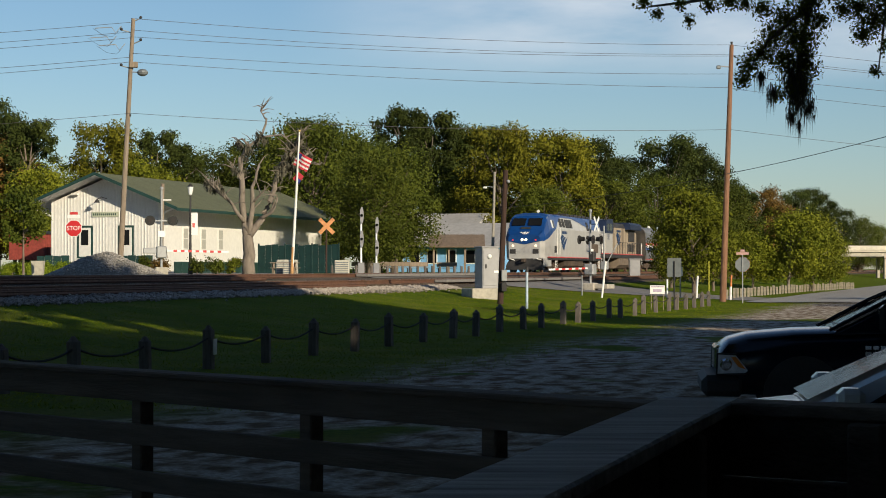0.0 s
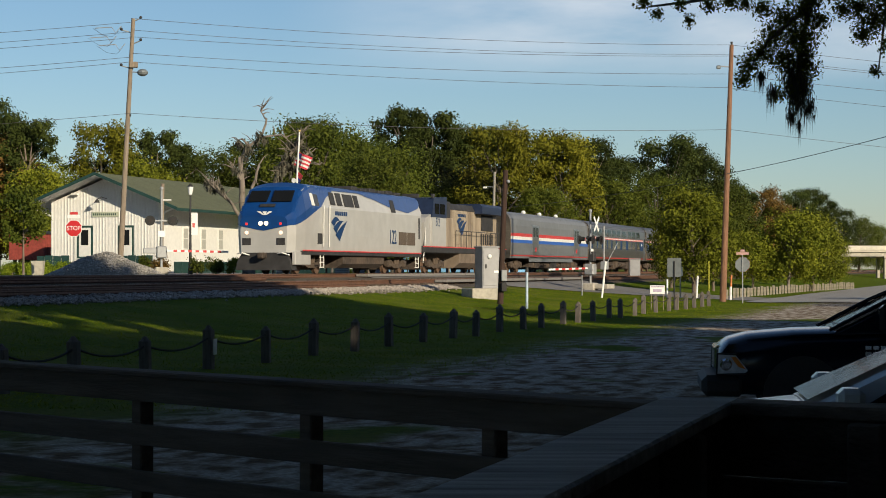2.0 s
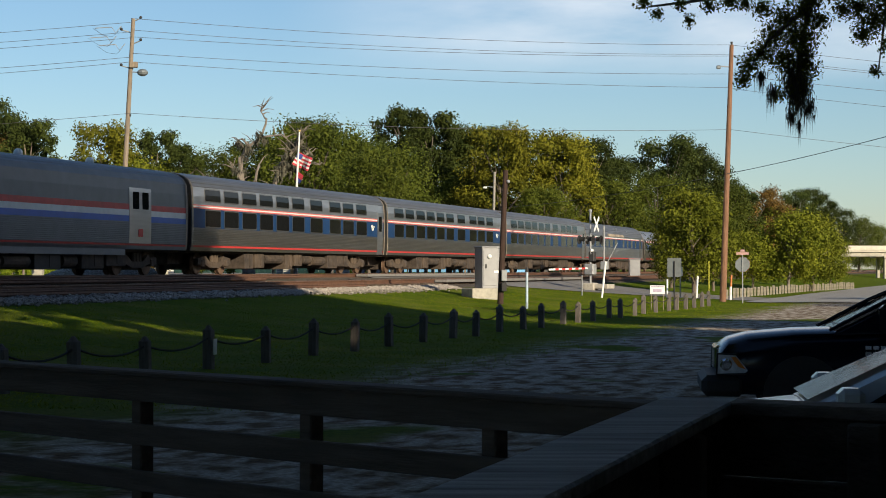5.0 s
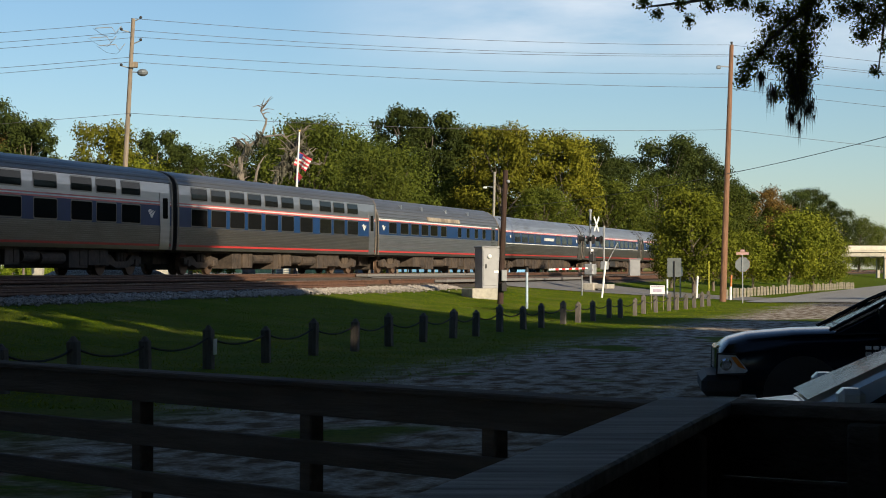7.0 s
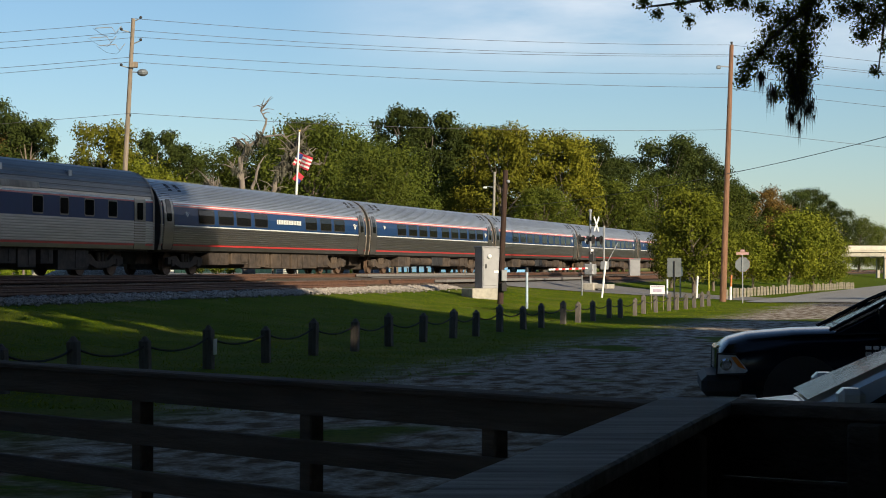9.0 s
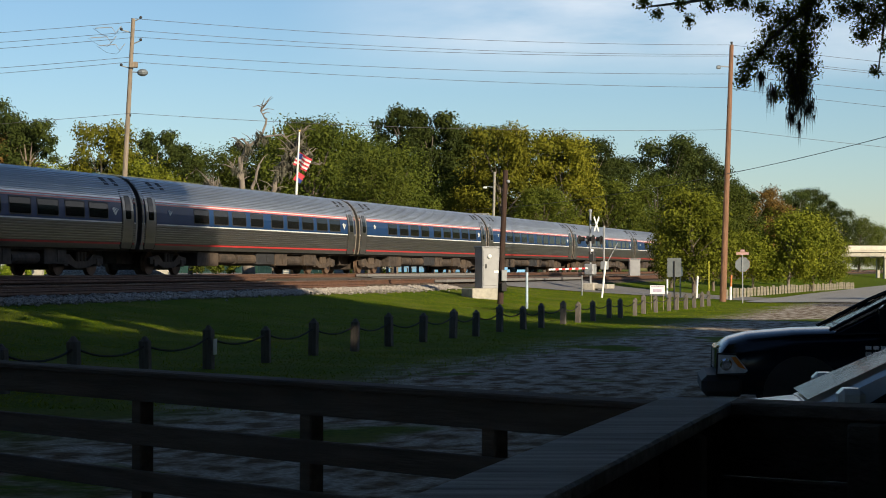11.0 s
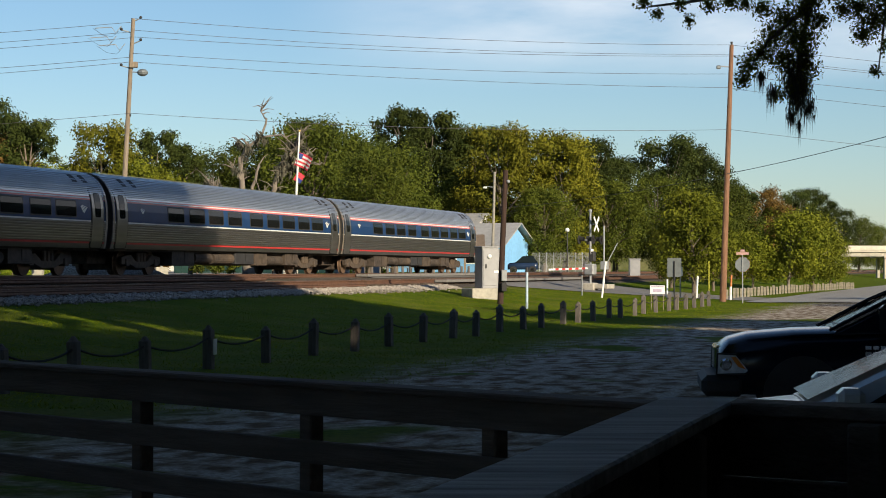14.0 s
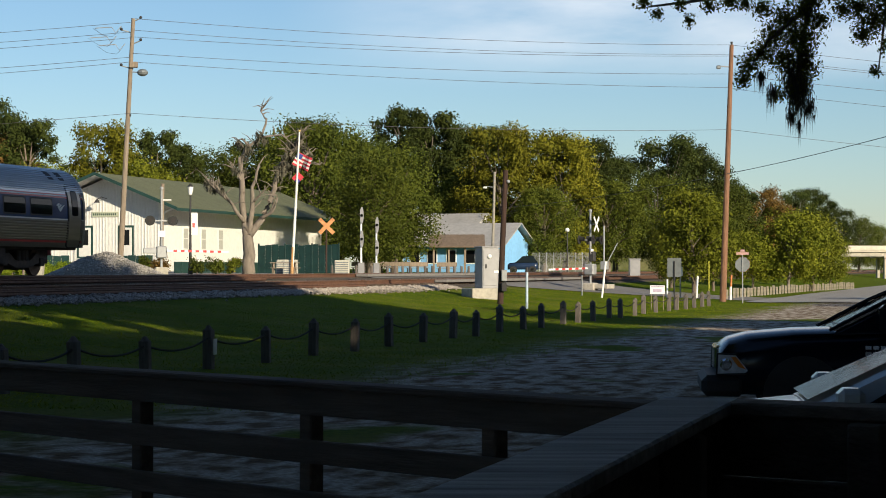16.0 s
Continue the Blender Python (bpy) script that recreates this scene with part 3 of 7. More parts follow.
def bars(parent, x, z, w, h, n, profile, material, out=0.02):
    bm = bmesh.new()
    y = half(profile, z) + out
    for k in range(n):
        a = x - w / 2 + w * k / n
        box(a, a + w / n * 0.72, y - 0.004, y + 0.004, z - h / 2, z + h / 2, 0, bm)
    return part("lettering_bars", bm, material, parent)


def hood_end(profile, x0, x1, zb, parent, material, inset=0.0, name="car_end"):
    """Closed end of a body."""
    pts = [(half(profile, z) - inset, z) for z in np.linspace(zb, profile[-1][1] - 0.001, 24)]
    poly = pts + [(-y, z) for y, z in reversed(pts)]
    return part(name, prism(poly, x0, x1), material, parent)


def coach(kind, label, seed, L=25.6):
    """A passenger car: front at +x, the seen side at +y, wheels on z = 0."""
    profile = {"amfleet": AMF, "cafe": AMF, "sleeper": VIEWL, "diner": DINER, "baggage": VIEWL}[kind]
    car = thing({"amfleet": "passenger_coach", "cafe": "cafe_car", "sleeper": "sleeping_car", "diner": "dining_car", "baggage": "baggage_car"}[kind], label, "railway coach", group="cars of the train")
    h, top = L / 2, profile[-1][1]
    fx = lambda o: h - o
    eave = {"amfleet": 2.92, "cafe": 2.92, "sleeper": 3.58, "diner": 3.0, "baggage": 3.92}[kind]
    # roof skin with long seams
    part("roof", shell(band(profile, eave, top - 0.002, 0.004, ribs={"amfleet": 13, "cafe": 13, "sleeper": 4, "diner": 6, "baggage": 3}[kind], depth=0.028 if kind in ("amfleet", "cafe") else 0.016), -h, h), {"baggage": grey_paint, "sleeper": dark_roof, "diner": dark_roof}.get(kind, roof_steel), car)
    for e in (-1, 1):
        hood_end(profile, e * h - 0.05 * (e > 0), e * h + 0.05 * (e < 0), 0.98, car, dark_steel, 0.005)
        bm = bmesh.new()
        box(e * h - 0.02, e * (h + 0.2), -0.75, 0.75, 0.95, 3.35, 0.03, bm) if e > 0 else box(-h - 0.2, -h + 0.02, -0.75, 0.75, 0.95, 3.35, 0.03, bm)
        part("gangway_bellows", bm, rubber, car, "black rubber diaphragm")
        part("end_band", shell(band(profile, 0.98, top - 0.002, 0.03), h - 0.16 if e > 0 else -h, h if e > 0 else -h + 0.16), end_tan, car, "tan stained end frame")
    if kind in ("amfleet", "cafe"):
        part("lower_side", shell(band(profile, 1.22, 1.93, 0.0, ribs=8, depth=0.025), -h, h), dark_steel, car)
        part("skirt", shell(band(profile, 0.98, 1.15, 0.0), -h, h), dark_steel, car)
        part("red_stripe", shell(band(profile, 1.15, 1.22, 0.008), -h, h), red_line, car)
        part("white_stripe", shell(band(profile, 1.93, 1.98, 0.01), -h, h), white_paint, car)
        part("window_band", shell(band(profile, 1.98, 2.70, 0.004), -h, h), navy, car, "navy blue window band")
        part("red_white_stripe", shell(band(profile, 2.70, 2.76, 0.008), -h, h), pink_line, car)
        part("white_stripe", shell(band(profile, 2.76, 2.80, 0.010), -h, h), white_paint, car)
        part("red_white_stripe", shell(band(profile, 2.80, 2.84, 0.008), -h, h), pink_line, car)
        part("letterboard", shell(band(profile, 2.84, 2.92, 0.004), -h, h), roof_steel, car)
        wins = [(5.0, 6.5), (7.1, 8.6), (9.1, 10.6), (11.2, 12.65), (13.7, 15.15), (15.75, 17.2), (17.7, 19.2), (19.75, 21.2), (21.6, 23.1)] if kind == "amfleet" else [(3.8, 5.4), (5.9, 7.5), (7.9, 9.5), (10.0, 11.5), (16.5, 18.0), (18.6, 20.1), (20.6, 22.1)]
        for a, b in wins:
            w = pane_on("window", profile, fx(b), fx(a), 2.1, 2.62, black_glass, car, 0.014, r=0.06)
            pane_on("window_frame", profile, fx(b) - 0.06, fx(a) + 0.06, 2.05, 2.67, sooty, w, 0.009, r=0.09)
        arrow_mark(car, fx(23.7), 2.36, 0.24, profile, white_paint)
        arrow_mark(car, fx(2.6), 2.42, 0.18, profile, white_paint)
        if kind == "cafe":
            bars(car, fx(14.2), 2.36, 3.2, 0.2, 15, profile, white_paint)
        # end doors in their tall frames
        for o in (0.35, 24.35):
            d = pane_on("door", profile, fx(o + 0.9), fx(o), 1.0, 3.12, dark_steel, car, 0.03, r=0.12)
            pane_on("door_seal", profile, fx(o + 0.97), fx(o - 0.07), 0.98, 3.2, rubber, d, 0.018, r=0.14)
            pane_on("door_window", profile, fx(o + 0.68), fx(o + 0.22), 2.1, 2.98, black_glass, d, 0.04, r=0.08)
        for o in (1.6, 2.5, 23.6, 24.4):
            pane_on("roof_vent", profile, fx(o) - 0.17, fx(o) + 0.17, 3.34, 3.62, sooty, car, 0.04, r=0.02)
    elif kind == "sleeper":
        part("lower_side", shell(band(profile, 1.2, 1.92, 0.0, ribs=10), -h, h), dark_steel, car)
        part("skirt", shell(band(profile, 0.98, 1.12, 0.0), -h, h), dark_steel, car)
        part("red_stripe", shell(band(profile, 1.12, 1.2, 0.008), -h, h), red_line, car)
        part("window_band", shell(band(profile, 1.92, 2.70, 0.004), -h, h), navy, car, "navy blue window band")
        part("red_white_stripe", shell(band(profile, 2.70, 2.76, 0.008), -h, h), pink_line, car)
        part("white_stripe", shell(band(profile, 2.76, 2.81, 0.010), -h, h), white_paint, car)
        part("red_white_stripe", shell(band(profile, 2.81, 2.86, 0.008), -h, h), pink_line, car)
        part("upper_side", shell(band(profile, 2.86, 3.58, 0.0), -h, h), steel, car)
        for a, b in [(1.44, 3.05), (3.5, 5.05), (5.55, 7.15), (7.6, 9.15), (9.65, 11.2), (11.7, 13.25), (14.15, 15.8), (16.9, 18.5), (18.9, 20.5), (21.0, 22.6)]:
            for z0, z1 in ((3.03, 3.5), (1.98, 2.64)):
                w = pane_on("window", profile, fx(b), fx(a), z0, z1, black_glass, car, 0.014, r=0.06)
                pane_on("window_frame", profile, fx(b) - 0.05, fx(a) + 0.05, z0 - 0.05, z1 + 0.05, dark_steel, w, 0.009, r=0.08)
        arrow_mark(car, fx(23.6), 2.36, 0.28, profile, white_paint)
        d = pane_on("door", profile, fx(25.3), fx(24.4), 1.0, 3.2, steel, car, 0.02, r=0.03)
        pane_on("door_window", profile, fx(25.1), fx(24.65), 2.2, 3.0, black_glass, d, 0.03)
    elif kind == "diner":
        part("lower_side", shell(band(profile, 1.2, 2.06, 0.0, ribs=9, depth=0.03), -h, h), steel, car, "deeply fluted stainless side")
        part("skirt", shell(band(profile, 0.98, 1.12, 0.0), -h, h), dark_steel, car)
        part("red_stripe", shell(band(profile, 1.12, 1.2, 0.008), -h, h), red_line, car)
        part("window_band", shell(band(profile, 2.06, 2.78, 0.004), -h, h), navy, car, "navy blue window band")
        part("red_white_stripe", shell(band(profile, 2.78, 2.84, 0.008), -h, h), pink_line, car)
        part("white_stripe", shell(band(profile, 2.84, 2.9, 0.010), -h, h), white_paint, car)
        part("letterboard", shell(band(profile, 2.9, 3.0, 0.0), -h, h), dark_steel, car)
        for a, b in [(2.0, 3.3), (4.1, 5.5), (6.1, 7.5), (8.1, 9.4), (9.9, 11.3), (12.1, 13.2), (15.8, 16.5), (17.8, 18.4), (19.7, 20.4), (21.6, 22.3)]:
            w = pane_on("window", profile, fx(b), fx(a), 2.17, 2.72, black_glass, car, 0.014, r=0.06)
            pane_on("window_frame", profile, fx(b) - 0.05, fx(a) + 0.05, 2.12, 2.77, dark_steel, w, 0.009, r=0.08)
        pane_on("name_board", profile, fx(16.3), fx(9.3), 2.98, 3.2, cream, car, 0.03, "cream name board along the eave", 0.02)
        arrow_mark(car, fx(1.0), 2.42, 0.24, profile, white_paint)
        d = pane_on("door", profile, fx(24.8), fx(23.8), 1.0, 2.9, dark_steel, car, 0.02, r=0.03)
        pane_on("door_window", profile, fx(24.55), fx(24.05), 2.1, 2.75, black_glass, d, 0.03)
        for o in (5, 9, 14, 19):
            part("roof_vent", box(fx(o) - 0.12, fx(o) + 0.12, 1.02, 1.3, 3.42, 3.75, 0.01), roof_steel, car)
    else:
        part("lower_side", shell(band(profile, 1.2, 2.02, 0.0, ribs=12, depth=0.012), -h, h), grey_paint, car)
        part("skirt", shell(band(profile, 0.75, 1.12, 0.0), -h + 5.6, h - 5.6), grey_paint, car)
        part("side_sill", shell(band(profile, 0.98, 1.12, 0.0), -h, h), grey_paint, car)
        part("red_stripe", shell(band(profile, 1.12, 1.19, 0.008), -h, h), red_line, car)
        part("blue_stripe", shell(band(profile, 2.02, 2.24, 0.006), -h, h), car_blue, car)
        part("white_stripe", shell(band(profile, 2.24, 2.46, 0.006), -h, h), white_paint, car)
        part("red_stripe", shell(band(profile, 2.46, 2.68, 0.006), -h, h), red_line, car)
        part("upper_side", shell(band(profile, 2.68, 3.92, 0.0), -h, h), grey_paint, car)
        for o in (6.4, 20.2):
            d = pane_on("sliding_door", profile, fx(o + 1.95), fx(o), 1.2, 3.3, steel, car, 0.02, "ribbed steel baggage door", 0.04)
            for k in range(2):
                pane_on("door_window", profile, fx(o + 0.85 + 0.85 * k), fx(o + 0.3 + 0.85 * k), 2.5, 3.15, black_glass, d, 0.03)
            pane_on("warning_plate", profile, fx(o + 1.2), fx(o + 0.8), 1.45, 1.75, red_line, d, 0.03)
        for o in (3.0, 9.0, 14.0, 19.5):
            part("roof_vent", ball(0.17, pose(fx(o), 0.3, 4.25)), white_paint, car)
    bogie(car, h - 3.6), bogie(car, -h + 3.6)
    underside(car, L, seed)
    return car


def passenger_engine():
    """Streamlined diesel with sloped blue nose."""
    L = 21.0
    car = thing("diesel_locomotive", "blue and silver streamlined diesel locomotive pulling the train", "locomotive", group="engines of the train")
    h = L / 2
    keys = [0.0, 0.45, 1.5, 2.3, 20.4, 21.0]
    outl = [
        [(1.12, 1.0), (1.16, 1.9), (1.14, 2.45), (1.05, 2.62), (0.5, 2.68), (0, 2.69)],
        [(1.40, 1.0), (1.45, 1.9), (1.43, 2.6), (1.32, 2.95), (0.6, 3.02), (0, 3.03)],
        [(1.50, 1.0), (1.53, 1.9), (1.52, 3.0), (1.32, 3.95), (0.7, 4.08), (0, 4.10)],
        [(1.50, 1.0), (1.53, 1.9), (1.52, 3.22), (1.25, 4.18), (0.7, 4.31), (0, 4.34)],
        [(1.50, 1.0), (1.53, 1.9), (1.52, 3.22), (1.25, 4.18), (0.7, 4.31), (0, 4.34)],
        [(1.40, 1.0), (1.42, 1.9), (1.40, 3.4), (1.15, 4.05), (0.7, 4.2), (0, 4.24)],
    ]

    def section(o):
        k = max(0, min(len(keys) - 2, int(np.searchsorted(keys, o, "right")) - 1))
        f = (o - keys[k]) / (keys[k + 1] - keys[k])
        return [(a[0] + (b[0] - a[0]) * f, a[1] + (b[1] - a[1]) * f) for a, b in zip(outl[k], outl[k + 1])]

    os_ = [0.0, 0.2, 0.45, 0.8, 1.15, 1.5, 1.9, 2.3] + np.arange(3.0, 20.5, 0.5).tolist() + [20.4, 20.7, 21.0]
    bm = bmesh.new()
    rings = []
    for o in os_:
        s = section(o)
        ring = [(h - o, y, z) for y, z in s] + [(h - o, -y, z) for y, z in reversed(s[:-1])]
        rings.append([bm.verts.new(p) for p in ring])
    for a, b in zip(rings, rings[1:]):
        for k in range(len(a) - 1):
            bm.faces.new((a[k], a[k + 1], b[k + 1], b[k]))
        bm.faces.new((a[-1], a[0], b[0], b[-1]))
    bm.faces.new(rings[0]), bm.faces.new(rings[-1][::-1])
    bmesh.ops.recalc_face_normals(bm, faces=bm.faces)
    part("body", bm, loco_white, car)
    # blue upper skin with its sweeping lower edge
    edge_o = [0, 1.0, 2.4, 3.7, 4.7, 5.9, 10.0, 12.5, 15.2, 18.0, 20.0, 21.0]
    edge_z = [2.22, 2.42, 2.85, 3.25, 3.72, 4.06, 4.08, 3.85, 3.5, 3.32, 3.6, 3.9]
    bm = bmesh.new()
    prev = None
    for o in [0.0, 0.1, 0.2, 0.3, 0.45] + np.arange(0.7, 21.01, 0.2).tolist():
        s = section(min(o, 20.99))
        zb = float(np.interp(o, edge_o, edge_z))
        pts = [(float(np.interp(zb, [p[1] for p in s], [p[0] for p in s])), zb)] + [p for p in s if p[1] > zb + 0.01]
        seg = [0.0]
        for p, q in zip(pts, pts[1:]):
            seg.append(seg[-1] + math.dist(p, q))
        res = []
        for f in np.linspace(0, seg[-1], 14):
            y, z = float(np.interp(f, seg, [p[0] for p in pts])), float(np.interp(f, seg, [p[1] for p in pts]))
            res.append((y + 0.03 * min(1, y), z + 0.03 * (y < 1.3)))
        cur = [bm.verts.new((h - o + (0.03 if o < 1.6 else 0), y, z)) for y, z in res] + [bm.verts.new((h - o + (0.03 if o < 1.6 else 0), -y, z)) for y, z in reversed(res[:-1])]
        if prev:
            for k in range(len(cur) - 1):
                bm.faces.new((prev[k], prev[k + 1], cur[k + 1], cur[k]))
        else:
            # nose face down to its pointed lower edge
            bm.faces.new(cur + [bm.verts.new((h + 0.03, 0, 2.02))])
        prev = cur
    bmesh.ops.recalc_face_normals(bm, faces=bm.faces)
    part("blue_livery", bm, loco_blue, car, "deep blue nose and roof sweep")
    # windscreen panes on the slope
    slope = math.degrees(math.atan2(4.10 - 3.03, 1.05))
    for s in (1, -1):
        wb_ = box(-0.37, 0.37, -0.5, 0.5, -0.01, 0.03, 0.01)
        o = part("windscreen", wb_, black_glass, car)
        o.matrix_basis = pose(h - 0.96, s * 0.60, 3.665, 0, slope, s * 3)
    o = part("number_board", box(-0.09, 0.09, -0.38, 0.38, -0.01, 0.02), sooty, car)
    o.matrix_basis = pose(h - 0.50, 0, 3.215, 0, slope, 0)
    for y in (-0.14, 0.14):
        part("headlight", cone(0.10, 0.10, 0, 0.06, 16, None, pose(h + 0.02, y, 2.36, 0, 90, 0)), head_glow, car, "lit twin headlight")
    for y in (-0.85, 0.85):
        part("marker_lamp", cone(0.09, 0.09, 0, 0.05, 14, None, pose(h - 0.02, y, 1.93, 0, 90, 0)), mark_glow, car)
        part("step_opening", box(h - 0.05, h + 0.03, y - 0.22, y + 0.22, 1.35, 1.68, 0.02), sooty, car)
        part("red_lamp", box(h - 0.05, h + 0.04, y - 0.06, y + 0.06, 2.28, 2.4, 0.01), red_glow, car)
    bmv = bmesh.new()
    for k in range(3):
        prism([(-0.42 + 0.3 * k, 0.1), (-0.22 + 0.3 * k, 0.1), (0.02 + 0.06 * k, -0.14), (-0.04 + 0.06 * k, -0.14)], 0, 0.012, "x", bmv, pose(h - 0.10, 0, 2.85, 0, -44, 0))
    part("nose_emblem", bmv, white_paint, car)
    # pilot, coupler and front steps
    part("pilot_plough", prism([(-1.4, 0.18), (1.4, 0.18), (1.3, 0.62), (1.05, 1.0), (-1.05, 1.0), (-1.3, 0.62)], h - 0.7, h + 0.02), sooty, car, "black front plough")
    part("coupler", box(h - 0.1, h + 0.5, -0.16, 0.16, 0.72, 1.0, 0.05), under, car)
    for y in (-1.0, 1.0):
        part("step_rail", tube([(h + 0.02, y - 0.3, 0.95), (h + 0.18, y, 0.98), (h + 0.02, y + 0.3, 0.88)], 0.03), white_paint, car)
    side = [(1.50, 1.0), (1.53, 1.9), (1.52, 3.22), (1.25, 4.18), (0.0, 4.34)]
    fx = lambda o: h - o
    part("skirt", box(h - 2.3, h - 0.2, 1.32, 1.5, 0.42, 1.05, 0.03), loco_white, car)
    part("red_stripe", box(fx(20.6), fx(1.2), 1.50, 1.535, 1.08, 1.14), red_line, car)
    part("sill", box(fx(20.6), fx(1.0), -1.45, 1.515, 0.9, 1.09, 0.02), sooty, car)
    part("fuel_tank", prism([(-1.3, 0.95), (1.35, 0.95), (1.35, 0.5), (1.0, 0.28), (-1.0, 0.28), (-1.3, 0.5)], fx(14.2), fx(7.4)), under, car)
    for a, b, z0, z1 in ((5.2, 5.85, 3.38, 4.0), (6.2, 6.9, 3.38, 4.0), (7.3, 8.7, 3.36, 3.98), (8.95, 9.55, 3.36, 3.98), (15.0, 15.7, 3.28, 3.95)):
        pane_on("intake_grille", side, fx(b), fx(a), z0, z1, sooty, car, 0.05, r=0.02)
    w = pane_on("cab_window", side, fx(3.4), fx(2.45), 3.26, 3.82, black_glass, car, 0.045, r=0.05)
    pane_on("window_frame", side, fx(2.75), fx(2.35), 3.26, 3.85, white_paint, w, 0.05, r=0.02)
    d = pane_on("cab_door", side, fx(4.7), fx(3.85), 1.15, 3.2, loco_white, car, 0.02, r=0.02)
    for o in (3.85, 4.7):
        part("grab_rail", tube([(fx(o), 1.6, 1.3), (fx(o), 1.62, 3.3)], 0.025), white_paint, d)
    part("step_well", box(fx(3.8), fx(3.2), 1.49, 1.56, 1.45, 1.95, 0.01), sooty, car)
    for a, b in ((16.3, 17.7), (17.85, 19.3)):
        pane_on("radiator_grille", side, fx(b), fx(a), 1.55, 2.25, mat("brown_grille", (0.10, 0.075, 0.055), 0.8, 0, 0.3, 20, 0.4), car, 0.03, r=0.02)
    part("rear_door_slot", box(fx(20.3), fx(20.0), 1.4, 1.53, 1.9, 3.1, 0.01), sooty, car)
    arrow_mark(car, fx(6.3), 2.2, 0.95, side, navy, 0.012)
    bars(car, fx(6.6), 2.98, 1.9, 0.2, 6, side, navy, 0.012)
    words("road_number", "122", 1.08, navy, car, pose(fx(15.2), 1.545, 1.92, 90, 0, 180), squeeze=0.8)
    for k in range(6):
        part("roof_hatch", box(fx(18.6 - 1.5 * k), fx(17.6 - 1.5 * k), -0.9, 0.9, 4.28, 4.46 + 0.05 * (k % 2), 0.03), sooty, car)
    part("horn", cone(0.04, 0.12, 0, 0.4, 10, None, pose(fx(3.6), 0.3, 4.5, 0, 90, 0)), white_paint, car)
    for s in (3.95, 19.9):
        bm = bmesh.new()
        for k in range(4):
            box(fx(s) - 0.25, fx(s) + 0.25, 1.42, 1.5, 0.3 + 0.24 * k, 0.34 + 0.24 * k, 0, bm)
        tube([(fx(s) - 0.25, 1.48, 0.28), (fx(s) - 0.25, 1.48, 1.2)], 0.02, 6, bm), tube([(fx(s) + 0.25, 1.48, 0.28), (fx(s) + 0.25, 1.48, 1.2)], 0.02, 6, bm)
        part("side_ladder", bm, white_paint, car)
    bogie(car, h - 3.6, True), bogie(car, -h + 3.7, True)
    underside(car, 12.0, 77)
    return car


